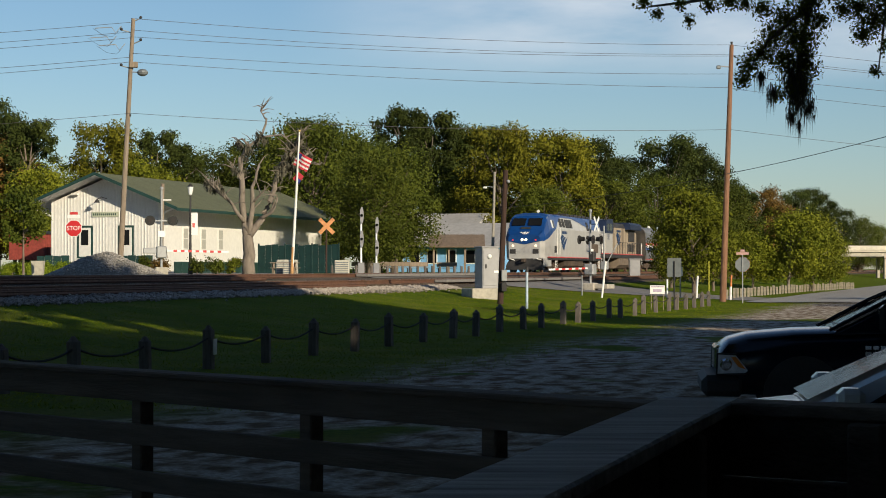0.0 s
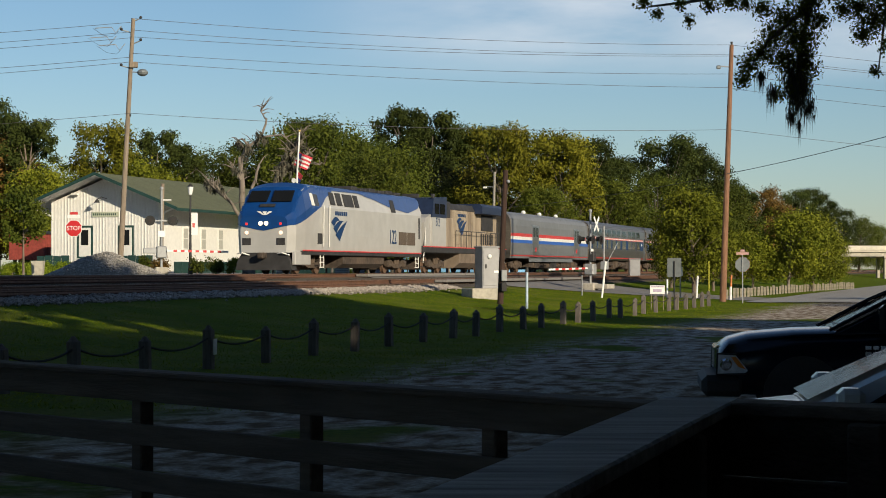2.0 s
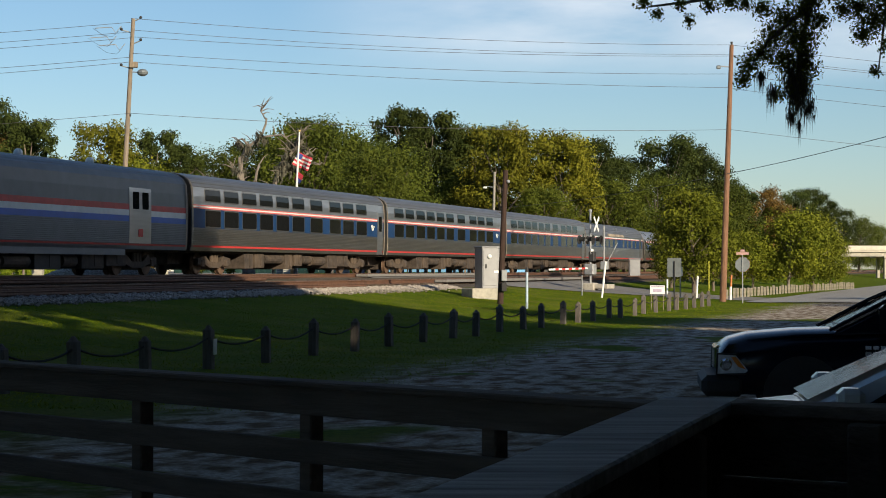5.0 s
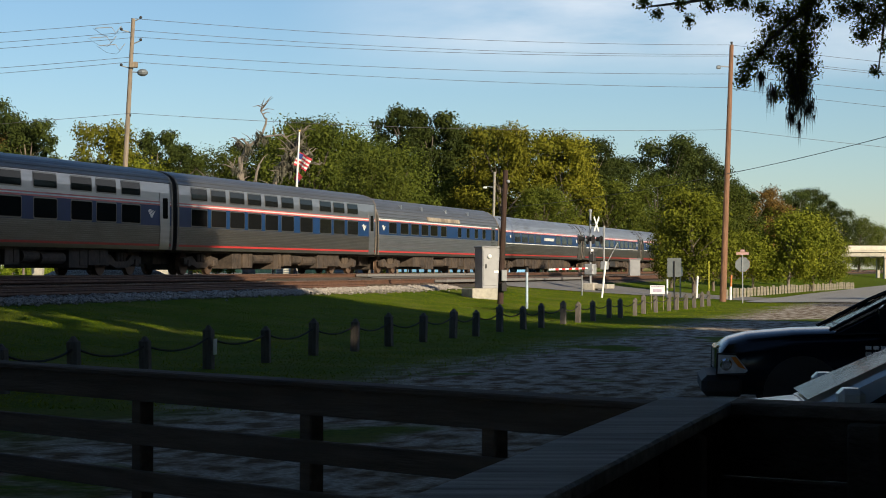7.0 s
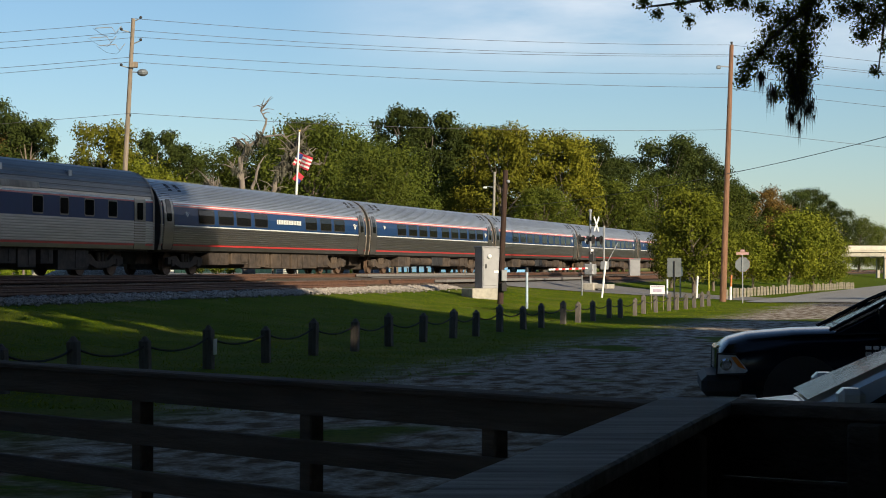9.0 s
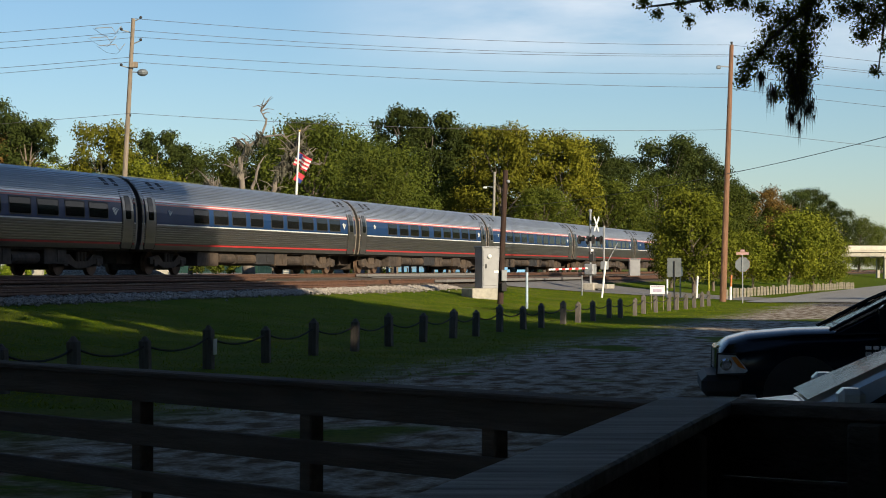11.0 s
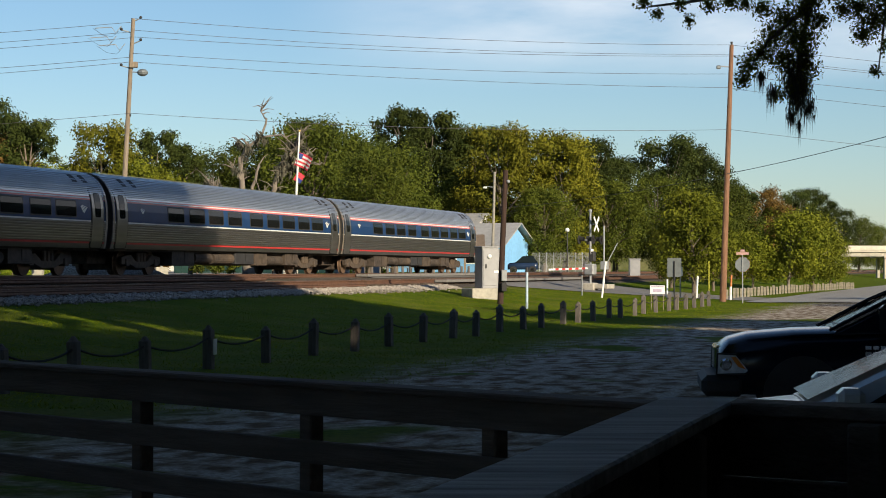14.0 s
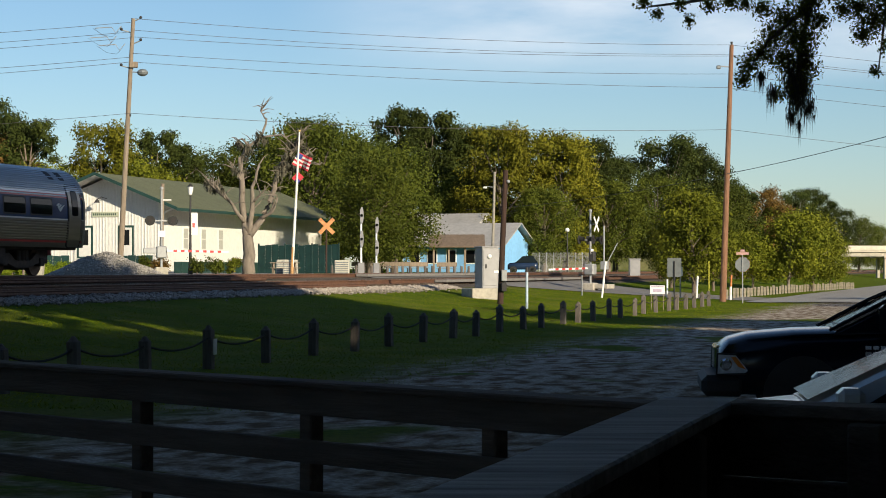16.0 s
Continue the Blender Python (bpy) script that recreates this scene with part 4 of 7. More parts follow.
def hood_engine():
    """Older road-switcher: wide nose cab, narrow hood, walkways with rails."""
    L = 20.0
    car = thing("diesel_locomotive", "grimy cream hood-type diesel locomotive with dark cab", "locomotive", group="engines of the train")
    h = L / 2
    fx = lambda o: h - o
    flat = [(1.42, 0.9), (1.42, 5.0)]
    part("frame", box(-h + 0.3, h - 0.3, -1.45, 1.45, 1.18, 1.55, 0.03), sooty, car)
    part("red_stripe", box(-h + 0.3, h - 0.3, 1.44, 1.46, 1.5, 1.56), red_line, car)
    part("nose", prism([(fx(0.9), 1.55), (fx(0.9), 2.9), (fx(1.25), 3.2), (fx(2.4), 3.45), (fx(2.4), 1.55)], -1.2, 1.35, "y"), loco_white, car)
    part("cab", prism([(fx(2.2), 1.55), (fx(2.2), 3.2), (fx(2.55), 4.35), (fx(5.2), 4.45), (fx(5.2), 1.55)], -1.42, 1.42, "y"), loco_white, car)
    part("cab_top", prism([(fx(2.15), 3.25), (fx(2.5), 4.37), (fx(5.25), 4.5), (fx(5.25), 3.25)], -1.44, 1.44, "y"), mat("dark_navy", (0.012, 0.022, 0.055), 0.45, 0, 0.25, 3, 0.05, 0.5), car, "sooty navy cab top")
    for a, b in ((2.75, 3.6), (3.8, 4.8)):
        pane_on("cab_window", flat, fx(b), fx(a), 3.45, 4.05, black_glass, car, 0.04, r=0.05)
    for s in (1, -1):
        o = part("windscreen", box(-0.02, 0.02, -0.5, 0.5, -0.35, 0.35, 0.01), black_glass, car)
        o.matrix_basis = pose(fx(2.33), s * 0.68, 3.75, 0, -17, 0)
    part("number_board", box(fx(2.75), fx(2.45), -0.5, 0.5, 4.36, 4.62, 0.03), sooty, car)
    part("equipment_cabinet", box(fx(7.3), fx(5.2), -1.3, 1.3, 1.55, 3.3, 0.04), cream, car)
    part("cabinet_top", box(fx(7.3), fx(5.2), -1.1, 1.1, 3.3, 4.3, 0.05), sooty, car)
    part("hood", prism([(-0.9, 1.55), (0.9, 1.55), (0.9, 3.9), (0.7, 4.2), (-0.7, 4.2), (-0.9, 3.9)], fx(19.2), fx(7.3)), cream, car, "stained cream engine hood")
    part("hood_roof", prism([(-0.93, 3.85), (0.93, 3.85), (0.74, 4.24), (-0.74, 4.24)], fx(19.2), fx(7.3)), sooty, car)
    part("radiator_wing", prism([(-1.42, 3.75), (1.42, 3.75), (1.42, 4.2), (1.2, 4.38), (-1.2, 4.38), (-1.42, 4.2)], fx(19.0), fx(13.6)), mat("dark_navy", (0.02, 0.03, 0.06)), car)
    part("radiator_screen", box(fx(18.0), fx(15.2), 0.9, 0.97, 2.7, 3.7, 0.01), sooty, car)
    for k in range(5):
        part("hood_door", box(fx(8.9 + k), fx(8.05 + k), 0.9, 0.925, 1.75, 3.7, 0.008), cream, car)
    for k in range(6):
        part("louvre", box(fx(15.4 + k * 0.55), fx(15.1 + k * 0.55), 0.9, 0.93, 1.8, 2.5, 0.01), sooty, car)
    # walkway rails
    part("walkway_rail", tube([(fx(7.4), 1.40, 2.55), (fx(19.4), 1.40, 2.55)], 0.022), sooty, car)
    for k in range(11):
        part("rail_post", tube([(fx(7.4 + k * 1.2), 1.40, 1.5), (fx(7.4 + k * 1.2), 1.40, 2.55)], 0.02), sooty, car)
    for o in (0.5, 19.5):
        part("end_rail", tube([(fx(o), 1.38, 0.6), (fx(o) + (0.3 if o < 5 else -0.3) * -1, 1.40, 1.6), (fx(o) + (0.5 if o < 5 else -0.3) * -1, 1.40, 2.6)], 0.03), white_paint, car)
        bm = bmesh.new()
        for k in range(4):
            box(fx(o) - 0.3, fx(o) + 0.3, 1.1, 1.42, 0.35 + 0.28 * k, 0.39 + 0.28 * k, 0, bm)
        part("steps", bm, sooty, car)
    arrow_mark(car, fx(10.4), 2.85, 0.9, [(0.93, 0), (0.93, 5)], navy, 0.012)
    bars(car, fx(10.4), 3.55, 1.9, 0.18, 6, [(0.93, 0), (0.93, 5)], navy, 0.012)
    words("road_number", "512", 0.72, navy, car, pose(fx(3.4), 1.43, 2.95, 90, 0, 180), squeeze=0.75)
    part("number_plate", box(fx(2.7), fx(2.35), 1.30, 1.45, 4.36, 4.6, 0.02), sooty, car)
    part("fuel_tank", prism([(-1.35, 1.2), (1.4, 1.2), (1.4, 0.6), (1.0, 0.3), (-1.0, 0.3), (-1.35, 0.6)], fx(13.2), fx(8.2)), mat("rusty_tank", (0.17, 0.13, 0.095), 0.8, 0, 0.3, 2, 0.1, 0.6), car, "rust-streaked fuel tank")
    part("air_tank", cone(0.22, 0.22, 0, 2.0, 14, None, pose(fx(15.4), 1.2, 0.9, 0, 90, 0)), under, car)
    part("coupler", box(-h - 0.4, -h + 0.4, -0.16, 0.16, 0.72, 1.0, 0.05), under, car)
    bogie(car, h - 4.1, True), bogie(car, -h + 4.1, True)
    return car


TRAVEL = [-211.33, -185.63, -159.64, -133.39, -106.94, -80.34, -53.63, -26.84, 0.0, 26.87, 53.75, 80.63, 107.52, 134.4, 161.3, 188.23, 215.2]
TRAIN = []


def build_train():
    TRAIN.append((passenger_engine(), -66.1 + 10.5))
    TRAIN.append((hood_engine(), -45.2 + 10.0))
    plan = [("baggage", "new dark grey baggage car with red, white and blue stripes"), ("sleeper", "stainless sleeping car with two rows of windows and navy band"),
            ("sleeper", "stainless sleeping car with two rows of windows and navy band"), ("sleeper", "stainless sleeping car with two rows of windows and navy band"),
            ("diner", "fluted stainless dining car with a cream name board"), ("cafe", "stainless cafe car with navy window band and white lettering")]
    plan += [("amfleet", "ribbed stainless coach with navy window band and red stripes")] * 6
    made = {}
    for k, (kind, label) in enumerate(plan):
        mid = -25.15 + 26.04 * k + 13.02
        if kind in made:
            car = copy_thing(made[kind], Matrix.Identity(4))
        else:
            car = made[kind] = coach(kind, label, 11 + k)
        TRAIN.append((car, mid))


build_train()


# ---- trees ----
bark = mat("bark", (0.17, 0.135, 0.105), 0.95, 0, 0.35, 6, 0.7, 0.4, stretch=(1, 1, 0.3))
pale_bark = mat("pale_bark", (0.20, 0.168, 0.135), 0.95, 0, 0.3, 6, 0.7, 0.5, stretch=(1, 1, 0.3), dirt=(0.16, 0.13, 0.1))
leaf_oak = leaf_mat("leaf_oak", (0.022, 0.038, 0.006), (0.110, 0.128, 0.016))
leaf_dark = leaf_mat("leaf_dark", (0.014, 0.027, 0.007), (0.072, 0.090, 0.018))
leaf_yellow = leaf_mat("leaf_yellow", (0.050, 0.064, 0.007), (0.22, 0.205, 0.018))
leaf_bright = leaf_mat("leaf_bright", (0.042, 0.064, 0.006), (0.195, 0.205, 0.018))
leaf_rust = leaf_mat("leaf_rust", (0.05, 0.045, 0.012), (0.20, 0.11, 0.03))
moss = leaf_mat("spanish_moss", (0.06, 0.06, 0.045), (0.17, 0.16, 0.12), 0.9, 0.2)


def wx(x, y, turn=0.0, up=0.0):
    """A pose on the ground by plain world x and y."""
    c, s = math.cos(radians(15.98)), math.sin(radians(15.98))
    return pose(x, y, ground_z((x + 34.24) * c - y * s) + up, 0, 0, turn)


def leaves(centres, radii, count, size, rng, flat=0.8):
    """Many small leaf sprays round the given lumps, as vertices and faces."""
    idx = rng.choice(len(centres), count, p=np.array(radii) ** 2 / np.sum(np.array(radii) ** 2))
    v = rng.normal(size=(count, 3))
    v /= np.linalg.norm(v, axis=1)[:, None]
    rr = np.array(radii)[idx] * np.clip(np.abs(rng.normal(0.72, 0.34, count)), 0, 1.25)
    p = np.array(centres)[idx] + v * rr[:, None] * np.array([1, 1, flat])
    # each spray faces more or less outwards and up
    n = v * 0.9 + np.array([0, 0, 0.35]) + rng.normal(size=(count, 3)) * 0.55
    a = np.cross(n, rng.normal(size=(count, 3)))
    a /= np.linalg.norm(a, axis=1)[:, None]
    b = np.cross(n, a)
    b /= np.linalg.norm(b, axis=1)[:, None]
    s = size * rng.uniform(0.5, 1.3, count)[:, None]
    a, b = a * s, b * s * 0.55
    quad = np.stack([p - a, p + b * 0.9 - a * 0.1, p + a, p - b - a * 0.1], 1)
    return quad.reshape(-1, 3)


def crown_mesh(name, verts, material):
    n = len(verts) // 4
    me = bpy.data.meshes.new(name)
    me.vertices.add(len(verts))
    me.vertices.foreach_set("co", verts.astype(np.float32).ravel())
    me.loops.add(4 * n)
    me.loops.foreach_set("vertex_index", np.arange(4 * n, dtype=np.int32))
    me.polygons.add(n)
    me.polygons.foreach_set("loop_start", np.arange(0, 4 * n, 4, dtype=np.int32))
    me.update(calc_edges=True)
    me.materials.append(material)
    return new(name, me)


def tree(name, label, h, r, seed, leaf, trunk_r=0.25, base=0.3, shape="round", count=5000, size=0.22, lumps=60, m=None, bark_m=None):
    """Tapered trunk with limbs and an uneven crown of small leaf sprays. base: height of the crown's foot as a share of h."""
    rng = np.random.default_rng(seed)
    rnd = random.Random(seed)
    t = thing(name, label, "tree", m, group="trees")
    bm = bmesh.new()
    lean = (rnd.uniform(-0.06, 0.06) * h, rnd.uniform(-0.06, 0.06) * h)
    tube([(0, 0, -0.3), (0, 0, h * 0.12), (lean[0] * 0.4, lean[1] * 0.4, h * 0.4), (lean[0], lean[1], h * 0.85)], [trunk_r * 1.35, trunk_r, trunk_r * 0.75, trunk_r * 0.15], 8, bm)
    cs, rs = [], []
    z0, z1 = h * base, h
    for k in range(lumps):
        f = (k + rnd.random()) / lumps
        if shape == "pine":
            w = r * (0.35 + 0.75 * math.sin(math.pi * min(1, f * 0.75 + 0.2)))
            q = 0.22
        elif shape == "tall":
            w = r * (0.55 + 0.55 * math.sin(math.pi * (f * 0.85 + 0.1)))
            q = 0.26
        else:
            w = r * math.sin(math.pi * (0.12 + 0.80 * f)) ** 0.7
            q = 0.30
        ang = rnd.uniform(0, 6.283)
        rad = w * math.sqrt(rnd.uniform(0.15, 1)) * (1 - q * 0.5)
        c = (lean[0] * f + rad * math.cos(ang), lean[1] * f + rad * math.sin(ang), z0 + (z1 - z0) * f * (1 - q * 0.2))
        cs.append(c)
        rs.append(r * q * rnd.uniform(0.6, 1.25))
        if k % 4 == 0:
            st = h * min(0.8, base * 0.7 + 0.45 * f)
            tube([(lean[0] * 0.5 * f, lean[1] * 0.5 * f, st), ((c[0]) * 0.55, c[1] * 0.55, (st + c[2]) / 2 + 0.03 * h), c], [trunk_r * 0.38, trunk_r * 0.22, 0.02], 5, bm)
    part("trunk", bm, bark_m or bark, t)
    cr = crown_mesh("crown", leaves(cs, rs, count, size, rng), leaf)
    cr.parent = t
    return t


def plant(src, x, y, turn, scale=1.0, tall=1.0, up=0.0):
    o = copy_thing(src, wx(x, y, turn, up))
    o.scale = (scale, scale, scale * tall)
    return o


def build_woods():
    kinds = [
        ("oak", tree("oak_tree", "dense green oak at the edge of the wood", 14, 6.0, 1, leaf_oak, 0.35, 0.15, "round", 24000, 0.165, 92, m=wx(-10, 190))),
        ("dark", tree("pine_tree", "tall dark pine with open crown in the wood", 17, 4.2, 2, leaf_dark, 0.28, 0.42, "pine", 16000, 0.165, 60, m=wx(-2, 205))),
        ("tall", tree("wood_tree", "tall shadowed broadleaf tree in the wood", 17, 5.0, 3, leaf_dark, 0.3, 0.15, "tall", 24000, 0.165, 84, m=wx(-14.5, 215))),
        ("yellow", tree("wood_tree", "yellowing autumn tree at the edge of the wood", 15, 4.6, 4, leaf_yellow, 0.28, 0.12, "tall", 22000, 0.165, 80, m=wx(6, 195))),
        ("bright", tree("broadleaf_tree", "fresh green broadleaf tree", 10, 5.0, 5, leaf_bright, 0.25, 0.12, "round", 18000, 0.15, 100, m=wx(-27, 175))),
        ("rust", tree("wood_tree", "brownish turning tree in the wood", 13, 4.8, 6, leaf_rust, 0.28, 0.15, "tall", 17000, 0.17, 90, m=wx(-45.5, 198))),
    ]
    k = dict(kinds)
    rnd = random.Random(5)
    rows = [("tall", -8, 200, 0.78), ("dark", -15, 195, 0.85), ("tall", -20, 205, 0.80), ("dark", -33, 180, 0.62), ("yellow", -38, 172, 0.62), ("bright", -43, 165, 1.05),
            ("rust", -46, 190, 0.85), ("tall", -50, 185, 0.75), ("dark", -47, 170, 0.72), ("bright", -34, 165, 0.85), ("oak", -28, 195, 0.72), ("dark", -25, 180, 0.72), ("oak", -18, 185, 0.75),
            ("oak", -12, 178, 0.95), ("tall", -7, 185, 0.70), ("oak", -4, 160, 0.72), ("bright", -5.3, 164, 0.74), ("oak", -5.6, 148.5, 0.64), ("dark", -4, 205, 0.98), ("tall", 0, 210, 0.9), ("dark", 3, 208, 0.93), ("tall", 5, 215, 0.98),
            ("oak", 2, 200, 0.75), ("yellow", 9, 200, 0.98), ("yellow", 12.5, 198, 0.92), ("oak", 10, 190, 0.62), ("tall", 15, 205, 0.85), ("oak", 17, 200, 0.75), ("dark", 18, 215, 0.85), ("tall", 20, 225, 0.92),
            ("tall", 26, 225, 0.98), ("oak", 24, 215, 0.8), ("tall", 30, 230, 0.95), ("oak", 33, 228, 0.82), ("dark", 31, 240, 0.85), ("oak", 29, 205, 0.62), ("rust", 42, 262, 0.9), ("tall", 38, 255, 0.80), ("oak", 45, 265, 0.7), ("rust", 46, 270, 0.8),
            ("tall", 56, 310, 0.75), ("oak", 62, 330, 0.8), ("tall", 82, 400, 0.8), ("oak", 88, 410, 0.8), ("oak", 98, 430, 0.75), ("oak", 106, 450, 0.75), ("tall", 73, 380, 1.0), ("oak", 116, 470, 0.75), ("oak", -55, 175, 0.8), ("oak", -40, 195, 0.7), ("dark", -37, 170, 0.78), ("tall", -41, 178, 0.95), ("rust", -40.5, 170, 0.9), ("dark", -42.5, 180, 0.92), ("yellow", -31.5, 180, 0.88), ("dark", -27.5, 182, 0.78), ("oak", -22.5, 182, 0.85)]
    for name, x, y, s in rows:
        plant(k[name], x, y, rnd.uniform(0, 360), s, rnd.uniform(0.94, 1.06) * (0.93 if 16 < x < 50 else 1.0))

    # unseen belt of trees beyond the side road, added to darken the train's reflections
    for j in range(70):
        d, a = (74 if j % 2 else 84) + rnd.uniform(-3, 3), 30 + 5.6 * j
        m = TRACK @ pose(d, a, 0)
        plant(k[("oak", "tall", "dark", "oak")[j % 4]], m.translation.x, m.translation.y, rnd.uniform(0, 360), 1.25)


build_woods()


def build_verge_trees():
    a = tree("street_tree", "small turning maple on the railway verge", 7.0, 3.0, 21, leaf_bright, 0.15, 0.20, "round", 15000, 0.11, 90, m=wx(16.6, 128))
    b = tree("street_tree", "multi-stemmed crape myrtle with green-yellow leaves", 6.4, 3.3, 22, leaf_bright, 0.13, 0.22, "round", 15000, 0.12, 90, m=wx(28.5, 160), bark_m=pale_bark)
    plant(a, 19.8, 142, 70, 0.72)
    plant(a, 16.6, 141, 20, 0.64)
    plant(b, 31.5, 165, 120, 1.0)
    plant(b, 25.6, 160, 200, 0.72)
    plant(a, 37.0, 185, 30, 0.75)


build_verge_trees()

# ---- depot ----
white_board = mat("white_siding", (0.70, 0.69, 0.65), 0.7, 0, 0.06, 4, 0.08, 0.2, dirt=(0.6, 0.57, 0.5))
dark_green = mat("dark_green_paint", (0.016, 0.05, 0.042), 0.5, 0, 0.15, 4, 0.05, 0.3)
green_shingle = mat("olive_shingle", (0.115, 0.125, 0.065), 0.9, 0, 0.25, 7, 0.4, 0.4)


def build_depot():
    dp = thing("depot_building", "white boarded railway depot with low olive gabled roof", "building", TRACK @ pose(-26.35, 131.6, 1.72))
    hw, L, we, rz = 4.1, 33.0, 4.85, 6.85
    gable = [(-hw, 0), (hw, 0), (hw, we), (0, rz - 0.35), (-hw, we)]
    part("front_wall", prism(gable, 0, 0.2, "y"), white_board, dp)
    part("rear_wall", prism(gable, L - 0.2, L, "y"), white_board, dp)
    part("side_wall", box(hw - 0.2, hw, 0.2, L - 0.2, 0, we), white_board, dp)
    part("side_wall", box(-hw, -hw + 0.2, 0.2, L - 0.2, 0, we), white_board, dp)
    batten = part("batten", box(-0.025, 0.025, -0.03, 0.0, 0, 1.0), white_board, dp)
    n = 34
    for k in range(n):
        x = -hw + 0.1 + (2 * hw - 0.2) * k / (n - 1)
        z = we + (rz - 0.4 - we) * (1 - abs(x) / hw)
        mm = Matrix.Translation((x, 0, 0)) @ Matrix.Diagonal((1, 1, z, 1))
        if k == 0:
            batten.matrix_basis = mm
        else:
            shared("batten", batten, dp, mm)
    ov, fr = 2.0, 1.6
    sl = (rz - we - 0.35) / hw
    for s in (1, -1):
        e = hw + ov
        ze = rz - sl * e
        part("roof_slope", prism([(0, rz), (s * e, ze), (s * e, ze - 0.12), (0, rz - 0.12)], -fr, L + 0.8, "y"), green_shingle, dp)
        part("soffit", prism([(s * 0.05, rz - 0.135), (s * (e - 0.05), ze - 0.125), (s * (e - 0.05), ze - 0.15), (s * 0.05, rz - 0.16)], -fr + 0.02, L + 0.7, "y"), white_board, dp, "white boarded underside of the eaves")
        part("fascia", box(s * e - 0.04, s * e + 0.04, -fr - 0.02, L + 0.8, ze - 0.21, ze - 0.02), dark_green, dp)
        part("barge_board", prism([(0, rz + 0.03), (s * (e + 0.04), ze + 0.03), (s * (e + 0.04), ze - 0.19), (0, rz - 0.19)], -fr - 0.08, -fr - 0.003, "y"), dark_green, dp)
        bm = tube([(s * hw, -0.05, we - 0.9), (s * (hw + 1.3), -0.1, rz - sl * (hw + 1.3) - 0.2)], 0.07, 6)
        part("eave_bracket", bm, white_board, dp)
    for x0, w in ((-1.95, 0.9), (1.15, 0.9)):
        d = part("door", box(x0, x0 + w, -0.05, 0.05, 1.1, 3.1, 0.01), white_board, dp)
        part("door_frame", box(x0 - 0.14, x0 + w + 0.14, -0.035, 0.03, 1.0, 3.25), dark_green, d)
        part("door_pane", box(x0 + 0.18, x0 + w - 0.18, -0.07, -0.04, 1.9, 2.95), black_glass, d)
    part("name_sign", box(-0.95, 1.05, -0.09, -0.035, 3.85, 4.2, 0.01), mat("sage_sign", (0.45, 0.48, 0.36), 0.6, 0, 0.1, 4, 0.05, 0.2), dp, "pale green depot name board with faded letters")
    bm = bmesh.new()
    for k in range(12):
        box(-0.85 + 0.15 * k, -0.76 + 0.15 * k, -0.097, -0.085, 3.95, 4.09, 0, bm)
    part("sign_letters", bm, dark_green, dp)
    bm = tube([(0.15, -0.05, 5.1), (0.0, -0.5, 5.2), (-0.15, -0.9, 5.05)], 0.03)
    cone(0.22, 0.05, 4.8, 5.05, 14, bm, pose(-0.15, -0.9, 0))
    part("gooseneck_lamp", bm, sooty, dp)
    part("floodlight", box(-2.4, -1.9, -0.4, -0.1, 5.35, 5.5, 0.03), white_paint, dp)
    for k in range(14):
        x = -4.3 + 0.62 * k
        if not -2.2 < x < -0.8:
            part("deck_panel", box(x, x + 0.58, -1.7, -1.62, -0.1, 1.15 + 0.03 * (k % 2), 0.01), dark_green, dp)
    for k in range(16):
        part("deck_panel", box(hw + 1.5, hw + 1.58, -1.0 + 1.2 * k, 0.1 + 1.2 * k, -0.1, 0.75, 0.01), dark_green, dp)
    for k in range(3):
        y = 4.0 + 3.2 * k
        # window panes in a plain pale grey
        w = part("window", box(hw - 0.02, hw + 0.06, y, y + 0.75, 1.7, 3.1, 0.01), mat("pale_pane", (0.42, 0.42, 0.38), 0.4, 0, 0.1, 4, 0.02, 0.2), dp)
        part("glazing_bar", box(hw + 0.055, hw + 0.075, y, y + 0.75, 2.37, 2.43), white_board, w)
        part("window_frame", box(hw - 0.03, hw + 0.04, y - 0.10, y + 0.85, 1.60, 3.20, 0.01), white_board, w)


build_depot()
wood_pole = mat("pole_wood", (0.25, 0.20, 0.15), 0.9, 0, 0.25, 5, 0.5, 0.4, stretch=(3, 3, 0.4))
red_pole = mat("creosote_pole", (0.23, 0.12, 0.07), 0.9, 0, 0.25, 5, 0.5, 0.4, stretch=(3, 3, 0.4))
dark_pole = mat("dark_post_wood", (0.045, 0.024, 0.017), 0.9, 0, 0.3, 5, 0.5, 0.3, stretch=(3, 3, 0.4))
galv = mat("galvanised", (0.34, 0.35, 0.36), 0.55, 0.3, 0.12, 4, 0.05, 0.3)
concrete = mat("concrete", (0.42, 0.39, 0.33), 0.9, 0, 0.2, 6, 0.3, 0.4)
stop_red = mat("stop_red", (0.55, 0.025, 0.03), 0.45, 0, 0.1, 4, 0.0, 0.2)
sign_white = mat("sign_white", (0.82, 0.82, 0.80), 0.45, 0, 0.06, 4, 0.0, 0.15)
sign_back = mat("sign_back", (0.20, 0.22, 0.23), 0.5, 0.4, 0.15, 4, 0.05, 0.3)


def pole(name, label, x0, y0, x1, ztop, r0, r1, material):
    m = wx(x0, y0)
    p = thing(name, label, "pole", m)
    h = ztop - m.translation.z
    part("shaft", tube([(0, 0, -0.3), ((x1 - x0) * 0.5, 0, h * 0.5), (x1 - x0, 0, h)], [r0, (r0 + r1) / 2, r1], 12), material, p)
    return p, h


